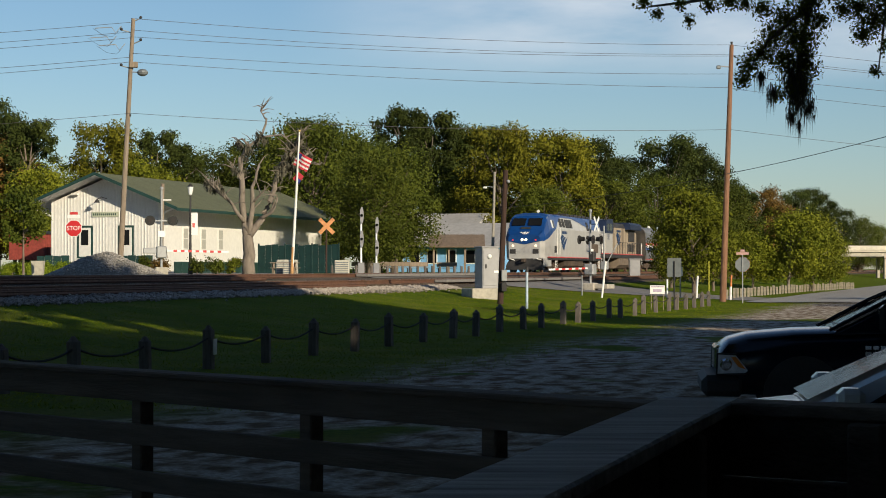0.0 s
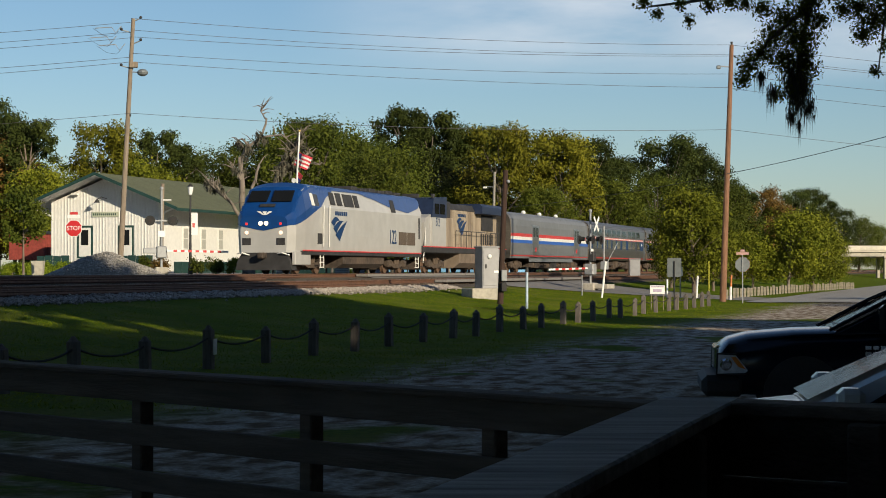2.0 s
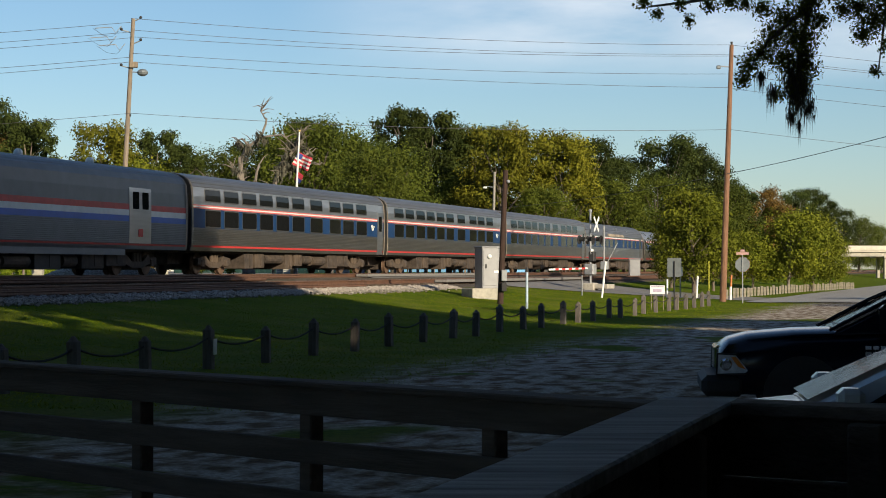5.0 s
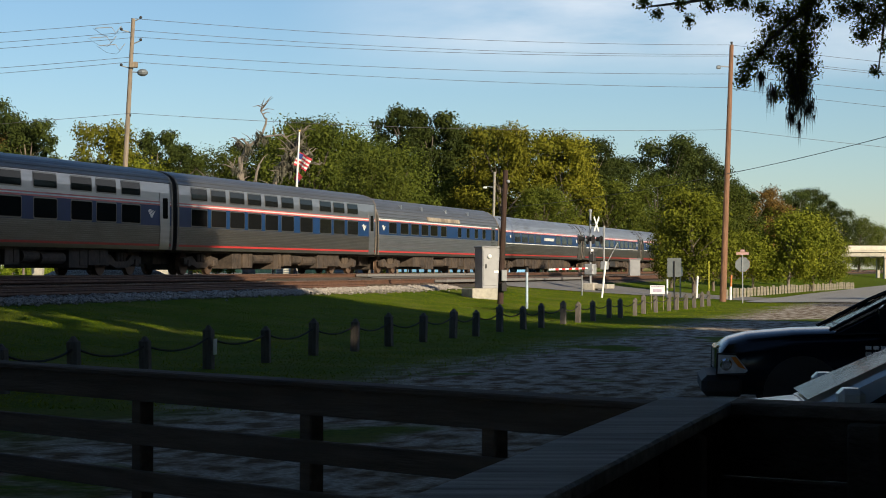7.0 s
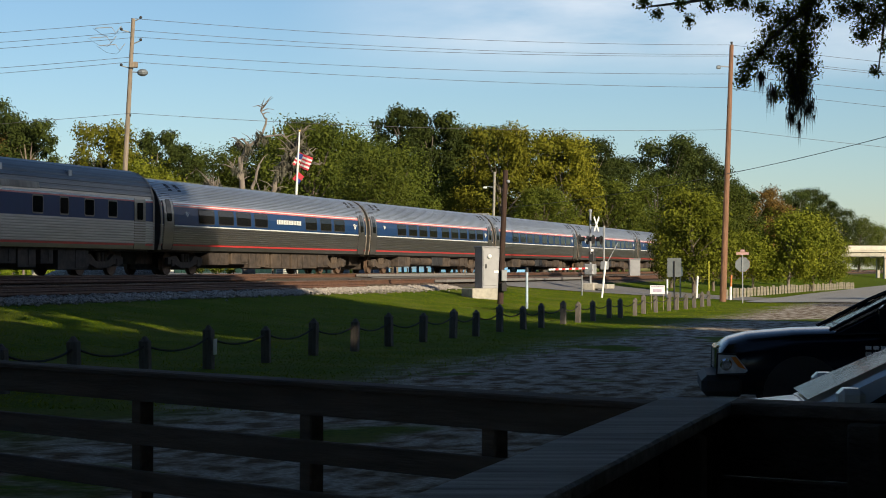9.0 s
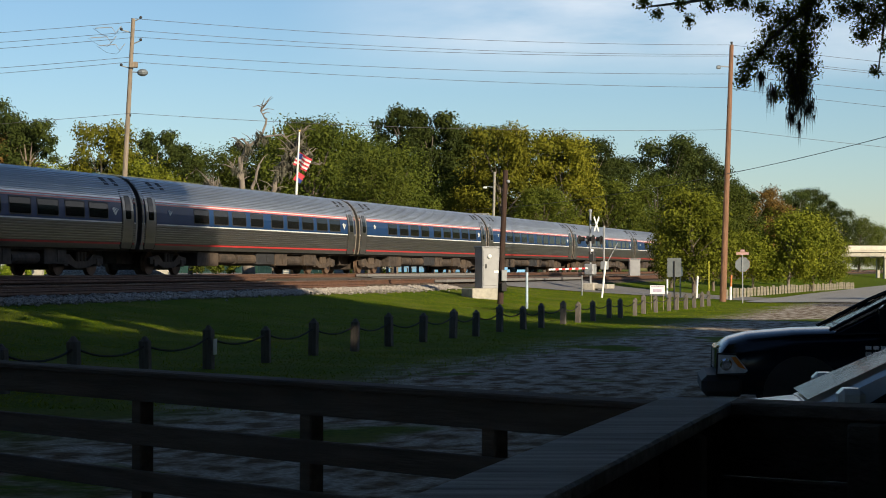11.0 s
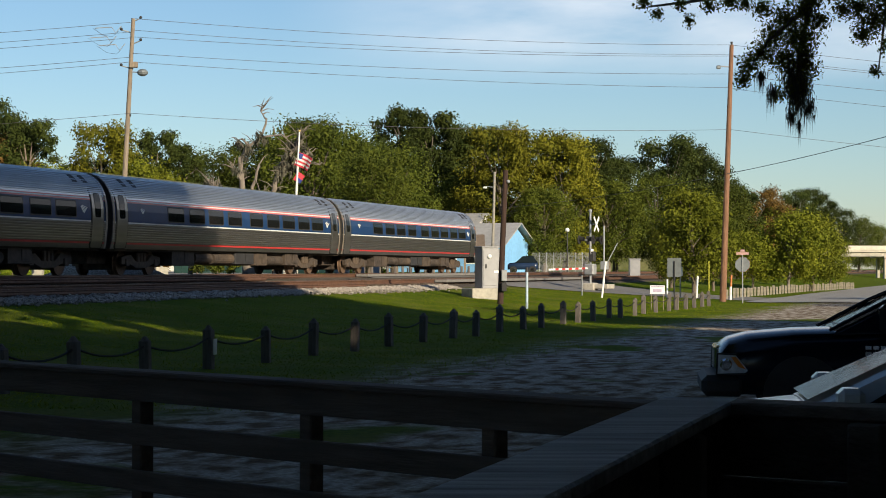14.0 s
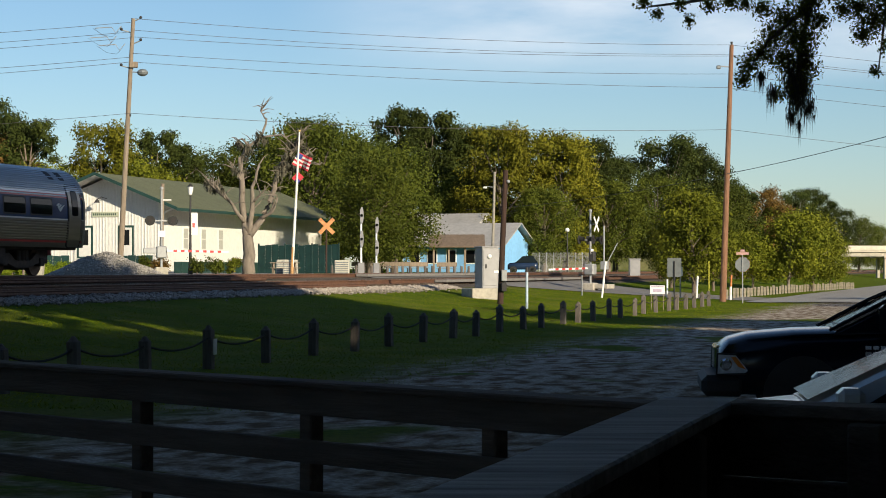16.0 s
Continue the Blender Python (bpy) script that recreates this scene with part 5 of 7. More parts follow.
def build_poles():
    p, h = pole("utility_pole", "tall leaning weathered utility pole with lamp and insulators", -16.7, 100, -16.0, 14.9, 0.155, 0.10, wood_pole)
    for k, z in enumerate((0.15, 0.75, 1.3, 2.6)):
        part("insulator_arm", tube([(0.7, 0, h - z), (0.1 if k % 2 else 1.1, -0.1, h - z + 0.15)], 0.03), galv, p)
        part("insulator", ball(0.08, pose(0.1 if k % 2 else 1.1, -0.1, h - z + 0.2)), sooty, p)
    part("lamp_arm", tube([(0.55, 0, h - 2.75), (1.05, -0.1, h - 2.8)], 0.03), galv, p)
    part("street_lamp_head", ball(0.24, pose(1.2, -0.1, h - 2.8) @ Matrix.Diagonal((1.2, 1, 0.8, 1))), sign_back, p)
    part("guy_mount", ball(0.1, pose(0.5, 0, h - 5)), sooty, p)
    for x, dz in ((-0.15, 0.45), (-0.40, 0.95), (0.05, 1.35)):
        part("strain_insulator", tube([(x - 1.1, -0.1, h - dz - 0.06), (x - 0.25, -0.1, h - dz)], 0.022, 6), galv, p)
        part("strut", tube([(x - 0.25, -0.1, h - dz), (x - 0.05, -0.1, h - dz - 0.30), (x + 0.25, -0.1, h - dz + 0.05)], 0.02, 5), galv, p)
        part("jumper_cable", tube([(x - 1.2, -0.1, h - dz - 0.08), (x - 0.7, -0.1, h - dz - 0.42), (x - 0.2, -0.1, h - dz - 0.5), (x + 0.1, -0.1, h - dz - 0.2)], 0.009, 5), sooty, p)
    part("transformer_bracket", box(0.52, 0.95, -0.25, 0.0, h - 2.55, h - 2.25, 0.03), wood_pole, p)
    p, h = pole("utility_pole", "reddish wooden utility pole beside the road", 16.3, 113, 16.85, 15.05, 0.20, 0.12, red_pole)
    part("insulator", cone(0.05, 0.08, 0, 0.2, 8, None, pose(0.55, 0, h - 0.02)), sooty, p)
    part("lamp_arm", tube([(0.5, 0, h - 1.3), (-0.15, -0.05, h - 1.25)], 0.035), galv, p)
    part("street_lamp_head", box(-0.35, -0.1, -0.12, 0.02, h - 1.42, h - 1.2, 0.04), sign_back, p)
    p, h = pole("timber_post", "short dark creosoted post with meter boxes", 2.5, 85, 2.75, 6.3, 0.135, 0.11, dark_pole)
    part("meter_box", box(0.05, 0.3, -0.28, -0.1, 1.0, 1.5, 0.03), galv, p)
    part("meter_box", box(0.05, 0.28, -0.28, -0.1, 0.55, 0.95, 0.03), sooty, p)
    part("floodlight", ball(0.08, pose(0.36, -0.1, h - 0.5)), galv, p)
    p, h = pole("street_lamp_pole", "thin grey pole with a small lamp arm", 3.8, 150, 4.0, 9.5, 0.13, 0.09, mat("grey_wood", (0.3, 0.28, 0.24), 0.9, 0, 0.2, 5, 0.3))
    part("lamp_arm", tube([(0.2, 0, h - 1.2), (-0.5, -0.1, h - 1.15)], 0.03), galv, p)
    part("lamp_head", box(-0.7, -0.4, -0.2, 0.0, h - 1.3, h - 1.15, 0.03), white_paint, p)
    return


build_poles()
wire_mat = mat("wire", (0.08, 0.08, 0.085), 0.6, 0.2, 0.1, 3, 0, 0.1)


def wire(p, q, sag, r=0.012):
    bm = bmesh.new()
    p, q = Vector(p), Vector(q)
    pts = []
    for k in range(25):
        f = k / 24
        v = p.lerp(q, f)
        v.z -= sag * 4 * f * (1 - f)
        pts.append(v)
    tube(pts, r, 5, bm)
    ob = link_bm("overhead_wire", bm, wire_mat, True)
    return tagged(ob, "thin dark overhead line between the utility poles", "cable", group="overhead wires")


def build_wires():
    L = lambda z: (-16.1, 99.9, z)
    R = lambda z: (16.8, 113, z)
    for zl, zr, sag in ((14.9, 15.05, 0.35), (14.3, 14.5, 0.35), (13.95, 14.4, 0.3), (13.1, 13.35, 0.3), (12.65, 12.55, 0.25), (10.0, 10.1, 0.35)):
        wire(L(zl), R(zr), sag)
    for zl, zt in ((14.7, 13.9), (14.2, 13.4), (13.9, 13.0), (12.9, 12.0), (12.65, 11.6), (10.0, 9.3)):
        wire(L(zl), (-60, 96, zt - 1.2), 0.6)
    for zr, zt in ((15.05, 13.6), (14.45, 12.9), (14.35, 12.7), (13.3, 12.0), (12.5, 10.6), (10.1, 8.1)):
        wire(R(zr), (60, 125, zt), 0.6)
    wire((16.5, 112.9, 7.5), (26, 70, 9.7), 0.3, 0.018)
    wire((16.5, 112.9, 7.5), (2.0, 170, 7.2), 0.4, 0.014)


build_wires()


# ---- the chain fence on the lawn ----
post_wood = mat("grey_post_wood", (0.125, 0.108, 0.095), 0.95, 0, 0.3, 8, 0.6, 0.4, stretch=(2, 2, 0.4), rand=0.25)
chain_mat = mat("black_chain", (0.012, 0.011, 0.010), 0.9, 0.0, 0.2, 20, 0.2, 0.2)


def build_chain_fence():
    fence = thing("chain_fence", "low chain fence of squat weathered wooden posts on the lawn", "fence", TRACK)
    rnd = random.Random(8)
    bm = box(-0.09, 0.09, -0.09, 0.09, -0.2, 0.72, 0.012)
    cone(0.088, 0.03, 0.719, 0.80, 10, bm)
    first = None
    tops = []
    for k, a in enumerate(POST_A):
        d = 18.4 + rnd.uniform(-0.05, 0.05)
        z = ground_z(d) + rumple(d, a)
        m = pose(d, a, z, rnd.uniform(-2, 2), rnd.uniform(-2, 2), rnd.uniform(-8, 8)) @ Matrix.Diagonal((1, 1, rnd.uniform(0.94, 1.06), 1))
        if first is None:
            first = part("fence_post", bm, post_wood, fence)
            first.matrix_basis = m
        else:
            shared("fence_post", first, fence, m)
        tops.append(Vector((d, a, z + 0.60)))
    for p, q in zip(tops, tops[1:]):
        if (q - p).length < 4.5:
            pts = []
            for k in range(13):
                f = k / 12
                v = p.lerp(q, f)
                v.z -= 0.16 * 4 * f * (1 - f)
                pts.append(v)
            part("chain", tube(pts, 0.02, 5), chain_mat, fence)
    part("notice_plate", box(18.49, 18.52, POST_A[3] - 0.07, POST_A[3] + 0.07, 0.32, 0.62), white_paint, fence)


POST_A = [35.9, 38.3, 41.0, 43.9, 46.9, 49.7, 52.6, 55.4, 58.2, 61.0, 63.5, 66.5, 69.4, 72.0, 75.1, 77.5, 80.3, 83.6, 86.1, 88.9, 91.4, 94.3, 97.5, 99.9, 102.7, 105.4, 108.0, 110.7]
build_chain_fence()

# ---- board fence and the railing by the camera ----
fence_wood = mat("dark_fence_board", (0.105, 0.080, 0.064), 0.85, 0, 0.35, 5, 0.5, 0.4, stretch=(0.4, 4, 4))
cap_wood = mat("weathered_cap", (0.44, 0.43, 0.41), 0.9, 0, 0.35, 9, 0.6, 0.6, stretch=(0.25, 3, 3), dirt=(0.08, 0.07, 0.06))


def build_board_fence():
    f = thing("board_fence", "dark-stained three-board fence with a flat cap before the lot", "fence", pose(-1.645, 10.57, 0, 0, 0, -45.0))
    # local x runs along the fence
    top = 1.40
    for x in (-4.0, -1.9, 0.0, 1.40, 2.65, 4.0):
        part("fence_post", box(x - 0.065, x + 0.025, -0.02, 0.07, -0.2, top - 0.02, 0.008), fence_wood, f)
    for z0, z1 in ((top - 0.165, top - 0.03), (top - 0.402, top - 0.288), (top - 0.650, top - 0.540)):
        part("fence_board", box(-4.6, 4.2, -0.055, -0.02, z0, z1, 0.006), fence_wood, f)
    part("fence_cap", box(-4.6, 4.2, -0.09, 0.1, top - 0.03, top, 0.008), fence_wood, f)


build_board_fence()


# ---- vehicles in the lot ----
truck_paint = mat("black_truck_paint", (0.005, 0.009, 0.018), 0.14, 0.0, 0.1, 2, 0.0, 0.1, spec=0.30)
car_white = mat("white_car_paint", (0.72, 0.73, 0.74), 0.22, 0.0, 0.04, 2, 0.0, 0.05, spec=0.6)
chrome = mat("chrome", (0.75, 0.76, 0.78), 0.12, 1.0, 0.05, 3, 0.0, 0.05)
clear = mat("car_glass", (0.012, 0.018, 0.022), 0.06, 0.0, 0.1, 1.0, 0.0, 0.1, spec=0.02)
amber = mat("amber_lens", (0.8, 0.25, 0.03), 0.2, 0, 0.1, 3, 0, 0)
# whitish diffuse colour stands in for the bright reflection on the lens
lens = mat("headlight_lens", (0.82, 0.85, 0.90), 0.08, 0.0, 0.3, 14, 0.3, 0.35)


def loft(sections, xs, closed=True):
    """Skin through half outlines (y, z) at the places xs, mirrored about y = 0."""
    bm = bmesh.new()
    rings = []
    for x, s in zip(xs, sections):
        rings.append([bm.verts.new((x, y, z)) for y, z in s] + [bm.verts.new((x, -y, z)) for y, z in reversed(s)])
    for a, b in zip(rings, rings[1:]):
        n = len(a)
        for k in range(n):
            bm.faces.new((a[k], a[(k + 1) % n], b[(k + 1) % n], b[k]))
    bm.faces.new(rings[0][::-1]), bm.faces.new(rings[-1])
    bmesh.ops.recalc_face_normals(bm, faces=bm.faces)
    return bm


def road_wheel(parent, x, y, r=0.4):
    bm = cone(r, r, -0.13, 0.13, 28, None, pose(0, 0, 0, 90, 0, 0))
    w = part("wheel", bm, rubber, parent)
    w.matrix_basis = pose(x, y, r)
    part("rim", cone(r * 0.62, r * 0.55, -0.02, 0.03, 20, None, pose(0, 0.12 * (1 if y > 0 else -1), 0, 90 * (1 if y < 0 else -1), 0, 0)), chrome, w)


def build_truck():
    t = thing("pickup_truck", "black pickup truck parked nose out in the sandy lot", "truck", pose(3.42, 24.2, 0, 0, 0, 180 - 6))
    # nose at x = 0, body towards -x, width along y
    xs = [0.0, -0.12, -0.35, -0.9, -1.55, -2.0, -3.9, -4.1, -5.75, -5.85]
    hood = lambda z, w: [(w - 0.02, 0.45), (w, 0.75), (w, z - 0.22), (w - 0.05, z - 0.08), (w - 0.25, z), (0.0, z + 0.03)]
    part("body", loft([hood(1.00, 0.86), hood(1.09, 0.93), hood(1.15, 0.98), hood(1.20, 1.0), hood(1.22, 1.0), hood(1.25, 1.0), hood(1.28, 1.0), hood(1.30, 1.0), hood(1.30, 1.0), hood(1.28, 0.98)], xs), truck_paint, t, smooth=True)
    cabs = [(-1.36, 1.20, 0.95), (-2.65, 1.84, 0.78), (-3.1, 1.90, 0.76), (-3.7, 1.92, 0.76), (-4.05, 1.24, 0.92)]
    part("cab", loft([[(0.97, 1.2), (w + 0.02, z - 0.03), (w - 0.12, z), (0, z + 0.02)] for _, z, w in cabs], [c[0] for c in cabs]), truck_paint, t)
    for s in (1, -1):
        bm = bmesh.new()
        vs = [bm.verts.new(p) for p in ((-1.75, s * 0.985, 1.3), (-2.7, s * 0.845, 1.76), (-3.05, s * 0.84, 1.80), (-3.05, s * 0.985, 1.3))]
        bm.faces.new(vs)
        bmesh.ops.solidify(bm, geom=bm.faces[:], thickness=0.02)
        part("side_window", bm, clear, t)
        bm = box(-0.12, 0.1, -0.14, 0.14, -0.17, 0.17, 0.05, None, pose(-1.95, s * 1.14, 1.36))
        part("door_mirror", bm, truck_paint, t)
    bm = bmesh.new()
    vs = [bm.verts.new(p) for p in ((-1.38, 0.84, 1.235), (-2.58, 0.68, 1.83), (-2.58, -0.68, 1.83), (-1.38, -0.84, 1.235))]
    bm.faces.new(vs)
    bmesh.ops.solidify(bm, geom=bm.faces[:], thickness=0.01)
    o = part("windscreen", bm, clear, t)
    o.matrix_basis = pose(0.01, 0, 0.012)
    part("front_bumper", box(-0.3, 0.22, -0.98, 0.98, 0.42, 0.68, 0.07), sooty, t)
    part("grille", box(-0.05, 0.05, -0.52, 0.52, 0.72, 1.02, 0.03), chrome, t)
    for s in (1, -1):
        hl = part("headlight", prism([(0.04, 0.70), (0.03, 0.93), (-0.19, 0.92), (-0.33, 0.74), (-0.30, 0.71)], s * 0.70, s * 0.975, "y"), lens, t)
        part("indicator", prism([(-0.13, 0.90), (-0.19, 0.90), (-0.31, 0.75), (-0.22, 0.78)], s * 0.95, s * 0.983, "y"), amber, hl)
        part("reflector", cone(0.085, 0.05, 0, 0.03, 18, None, pose(-0.07, s * 0.965, 0.81, -90 * s, 0, 0)), chrome, hl, "bright round reflector bowl")
        part("lamp_trim", prism([(0.05, 0.68), (0.04, 0.95), (-0.20, 0.94), (-0.19, 0.92), (0.02, 0.93), (0.03, 0.70), (-0.3, 0.705), (-0.31, 0.69)], s * 0.93, s * 0.98, "y"), sooty, hl)
        bm = bmesh.new()
        for row, n in ((1.02, 3), (0.95, 4)):
            for k in range(n):
                box(-1.78 - 0.09 * k, -1.71 - 0.09 * k, s * 1.0 - 0.012, s * 1.0 + 0.012, row - 0.025, row + 0.02, 0, bm)
        part("badge", bm, chrome, t, "small chrome door badge bars")
    for s in (1, -1):
        part("windscreen_pillar", tube([(-1.30, s * 0.90, 1.22), (-1.95, s * 0.84, 1.56), (-2.62, s * 0.74, 1.86)], [0.022, 0.026, 0.022], 8), truck_paint, t)
    part("wiper", tube([(-1.44, 0.5, 1.275), (-1.45, -0.4, 1.28)], 0.01), sooty, t)
    for x in (-0.98, -4.55):
        for s in (1, -1):
            road_wheel(t, x, s * 0.85, 0.4)
            # flat dark disc stands in for the shaded wheel well
            part("wheel_arch", cone(0.47, 0.47, -0.03, 0.03, 24, None, pose(x, s * 0.985, 0.45, 90, 0, 0)), sooty, t)


build_truck()


def build_white_car():
    c = thing("saloon_car", "white saloon car parked behind the fence", "car", pose(1.55, 14.2, 0.05, 0, 0, 180 - 6))
    hood = lambda z, w: [(w - 0.04, 0.35), (w, 0.6), (w - 0.02, z - 0.1), (w - 0.2, z), (0, z + 0.02)]
    part("body", loft([hood(0.7, 0.72), hood(0.82, 0.84), hood(0.92, 0.88), hood(0.97, 0.9), hood(0.98, 0.9), hood(0.98, 0.9), hood(0.95, 0.85)], [0, -0.25, -0.8, -1.3, -2.5, -4.0, -4.6]), car_white, c, smooth=True)
    cabs = [(-1.05, 0.95, 0.8), (-2.0, 1.40, 0.62), (-2.5, 1.45, 0.6), (-3.2, 1.42, 0.6), (-4.1, 0.98, 0.78)]
    part("roof", loft([[(0.86, 0.93), (w + 0.02, z - 0.03), (w - 0.1, z), (0, z + 0.02)] for _, z, w in cabs], [k[0] for k in cabs]), car_white, c)
    for s in (1, -1):
        bm = bmesh.new()
        vs = [bm.verts.new(p) for p in ((-1.45, s * 0.865, 0.99), (-2.05, s * 0.70, 1.33), (-2.6, s * 0.685, 1.37), (-2.6, s * 0.865, 0.99))]
        bm.faces.new(vs)
        bmesh.ops.solidify(bm, geom=bm.faces[:], thickness=0.02)
        part("side_window", bm, clear, c)
        part("door_mirror", box(-0.1, 0.08, -0.16, 0.1, -0.08, 0.08, 0.04, None, pose(-1.30, s * 1.0, 1.02)), car_white, c)
    bm = bmesh.new()
    vs = [bm.verts.new(p) for p in ((-1.06, 0.66, 0.985), (-1.93, 0.46, 1.385), (-1.93, -0.46, 1.385), (-1.06, -0.66, 0.985))]
    bm.faces.new(vs)
    bmesh.ops.solidify(bm, geom=bm.faces[:], thickness=0.01)
    o = part("windscreen", bm, clear, c)
    o.matrix_basis = pose(0.01, 0, 0.014)
    for x in (-0.85, -3.6):
        for s in (1, -1):
            road_wheel(c, x, s * 0.78, 0.32)


build_white_car()

# ---- great oaks out of view behind and beside the lot, placed to shade it ----
def build_oaks():
    a = tree("live_oak", "unseen spreading live oak placed to shade the lot", 25, 9.5, 31, leaf_dark, 0.6, 0.34, "round", 16000, 0.62, 95, m=wx(17.6, 30.7))
    for x, y, s in ((7.5, 5, 1.0), (2, -9, 1.0), (-10, -8, 1.0), (27.8, 19.5, 1.0), (22.5, 23.0, 0.95), (20.1, 7, 0.68), (-17, 36, 1.1), (-19, 24, 1.05), (-20, 6, 1.0), (-24, -10, 1.0), (14, -6, 1.0)):
        plant(a, x, y, x * 37 % 360, s)
    # unseen; bare below so a streak of sun passes under its crown
    tree("live_oak", "unseen high-crowned live oak placed over the lot to shape its shade", 27, 9.5, 35, leaf_dark, 0.6, 0.55, "round", 14000, 0.62, 80, m=wx(8.5, 26))
    # two small unseen oaks added to shade the lot's right side
    plant(a, 26, 49, 40, 0.52)
    plant(a, 30, 44, 90, 0.5)
    # added row of unseen low trees, square to the sun, blocking low light
    low = tree("garden_tree", "dense low unseen tree added behind the lot to block light", 13, 6.0, 33, leaf_dark, 0.3, 0.05, "round", 9000, 0.5, 70, m=wx(-8, -32))
    for k in range(9):
        p = -20 + 8 * k
        plant(low, 0.819 * p + 13.5, 0.574 * p - 19, 40 * k, 1.0)


build_oaks()


# ---- signs, signals and poles round the crossing ----
def octagon(r, y0, y1, bm=None, m=None):
    return prism([(r * math.cos(radians(22.5 + 45 * k)), r * math.sin(radians(22.5 + 45 * k))) for k in range(8)], y0, y1, "y", bm, m)


def build_signs():
    s = thing("stop_sign", "red octagonal stop sign on a thin post facing the street", "sign", wx(-18.1, 95, -5))
    part("post", box(-0.03, 0.03, 0.02, 0.07, 0, 2.75, 0.01), galv, s)
    p = part("plate", octagon(0.41, -0.012, 0.012), stop_red, s)
    p.matrix_basis = pose(0, 0, 2.35)
    part("rim", octagon(0.435, -0.004, 0.010), sign_white, p)
    words("lettering", "STOP", 0.30, sign_white, p, pose(0, -0.016, 0, 90, 0, 0), squeeze=0.95)
    part("street_plate", box(-0.32, 0.32, -0.01, 0.01, 2.85, 3.0, 0.005), sign_white, s, "small street name plate")
    part("street_plate", box(-0.2, 0.2, -0.01, 0.01, 3.02, 3.15, 0.005), red_line, s)
    s = thing("stop_sign", "stop sign seen from its bare grey back", "sign", wx(17.0, 110, 175))
    part("post", box(-0.03, 0.03, 0.02, 0.07, 0, 2.75, 0.01), galv, s)
    p = part("plate", octagon(0.44, -0.012, 0.012), stop_red, s)
    p.matrix_basis = pose(0, 0, 2.2)
    part("plate_back", octagon(0.435, 0.013, 0.02), sign_back, p)
    part("street_plate", box(-0.35, 0.35, -0.01, 0.01, 2.75, 2.9, 0.005), mat("faded_pink_plate", (0.5, 0.3, 0.27), 0.6), s)
    part("street_plate", box(-0.12, 0.12, -0.012, 0.012, 2.92, 3.05, 0.005), mat("faded_pink_plate", (0.5, 0.3, 0.27), 0.6), s)
    # post and back are coloured dark for the shade they stand in
    s = thing("road_sign", "square road sign seen from its back, coloured dark for shade", "sign", wx(11.1, 93, 170))
    part("post", box(-0.035, 0.035, 0.01, 0.06, 0, 2.3, 0.01), sooty, s)
    p = part("plate", box(-0.33, 0.33, -0.02, 0.0, 1.55, 2.45, 0.02), sign_white, s)
    part("plate_back", box(-0.34, 0.34, 0.001, 0.014, 1.54, 2.46, 0.02), sign_back, p)
    s = thing("notice_sign", "small white notice board on two stakes in the grass", "sign", wx(9.95, 90, 0))
    part("board", box(-0.34, 0.34, -0.015, 0.015, 0.75, 1.15, 0.01), sign_white, s)
    bm = bmesh.new()
    box(-0.3, 0.3, -0.022, -0.016, 1.06, 1.12, 0, bm), box(-0.2, 0.2, -0.022, -0.016, 0.84, 0.98, 0, bm)
    part("print_bars", bm, mat("faded_print", (0.45, 0.38, 0.5), 0.6), s)
    for x in (-0.28, 0.28):
        part("stake", box(x - 0.015, x + 0.015, -0.01, 0.01, 0, 0.8), wood_pole, s)
    s = thing("marker_post", "blue and white cable marker post in the lawn", "post", wx(3.55, 82))
    part("tube", cone(0.055, 0.055, 0, 1.55, 12), mat("pale_blue_post", (0.42, 0.52, 0.62), 0.5), s)
    part("cap", cone(0.07, 0.06, 1.55, 1.75, 12), sooty, s)
    for x, y, h, r, lean, col, lab in ((8.6, 105, 2.0, 0.06, 6, sign_white, "leaning white marker post by the road"), (13.3, 115, 1.1, 0.06, 0, sign_white, "short white marker post in the grass"), (15.3, 117, 1.4, 0.06, 3, sign_white, "short white marker post in the grass"),
                               (17.5, 118, 1.5, 0.06, 2, mat("orange_marker", (0.6, 0.2, 0.05), 0.6), "white and orange marker post"), (16.6, 121, 2.3, 0.03, 0, mat("yellow_tube", (0.6, 0.55, 0.05), 0.5), "thin yellow guy guard"), (7.6, 106, 1.1, 0.03, 0, galv, "thin steel stake beside the road"), (14.2, 116, 1.9, 0.04, 0, galv, "thin steel sign stake")):
        s = thing("marker_post", lab, "post", wx(x, y))
        part("shaft", cone(r, r, 0, h, 10, None, pose(0, 0, 0, 0, lean, 0)), col, s)
        if "orange" in lab:
            part("lower_sleeve", cone(r + 0.006, r + 0.006, 0, h * 0.55, 10, None, pose(0, 0, 0, 0, lean, 0)), sign_white, s)
        if "sign stake" in lab:
            part("plate", box(-0.14, 0.14, -0.03, -0.02, 1.35, 1.9, 0.02), sign_white, s)
    # crossing warning boards seen from behind on the far side
    s = thing("crossbuck_sign", "weathered crossbuck with bare orange-brown back", "sign", wx(-7.1, 118, 10))
    part("post", cone(0.06, 0.05, 0, 3.1, 10), dark_pole, s)
    for a in (45, -45):
        part("board", box(-0.62, 0.62, -0.05 if a > 0 else -0.075, -0.03 if a > 0 else -0.055, -0.12, 0.12, 0.01, None, pose(0, 0, 3.0, 0, a, 0)), mat("bare_wood_back", (0.55, 0.25, 0.10), 0.8, 0, 0.2, 6, 0.2, 0.3), s)


build_signs()


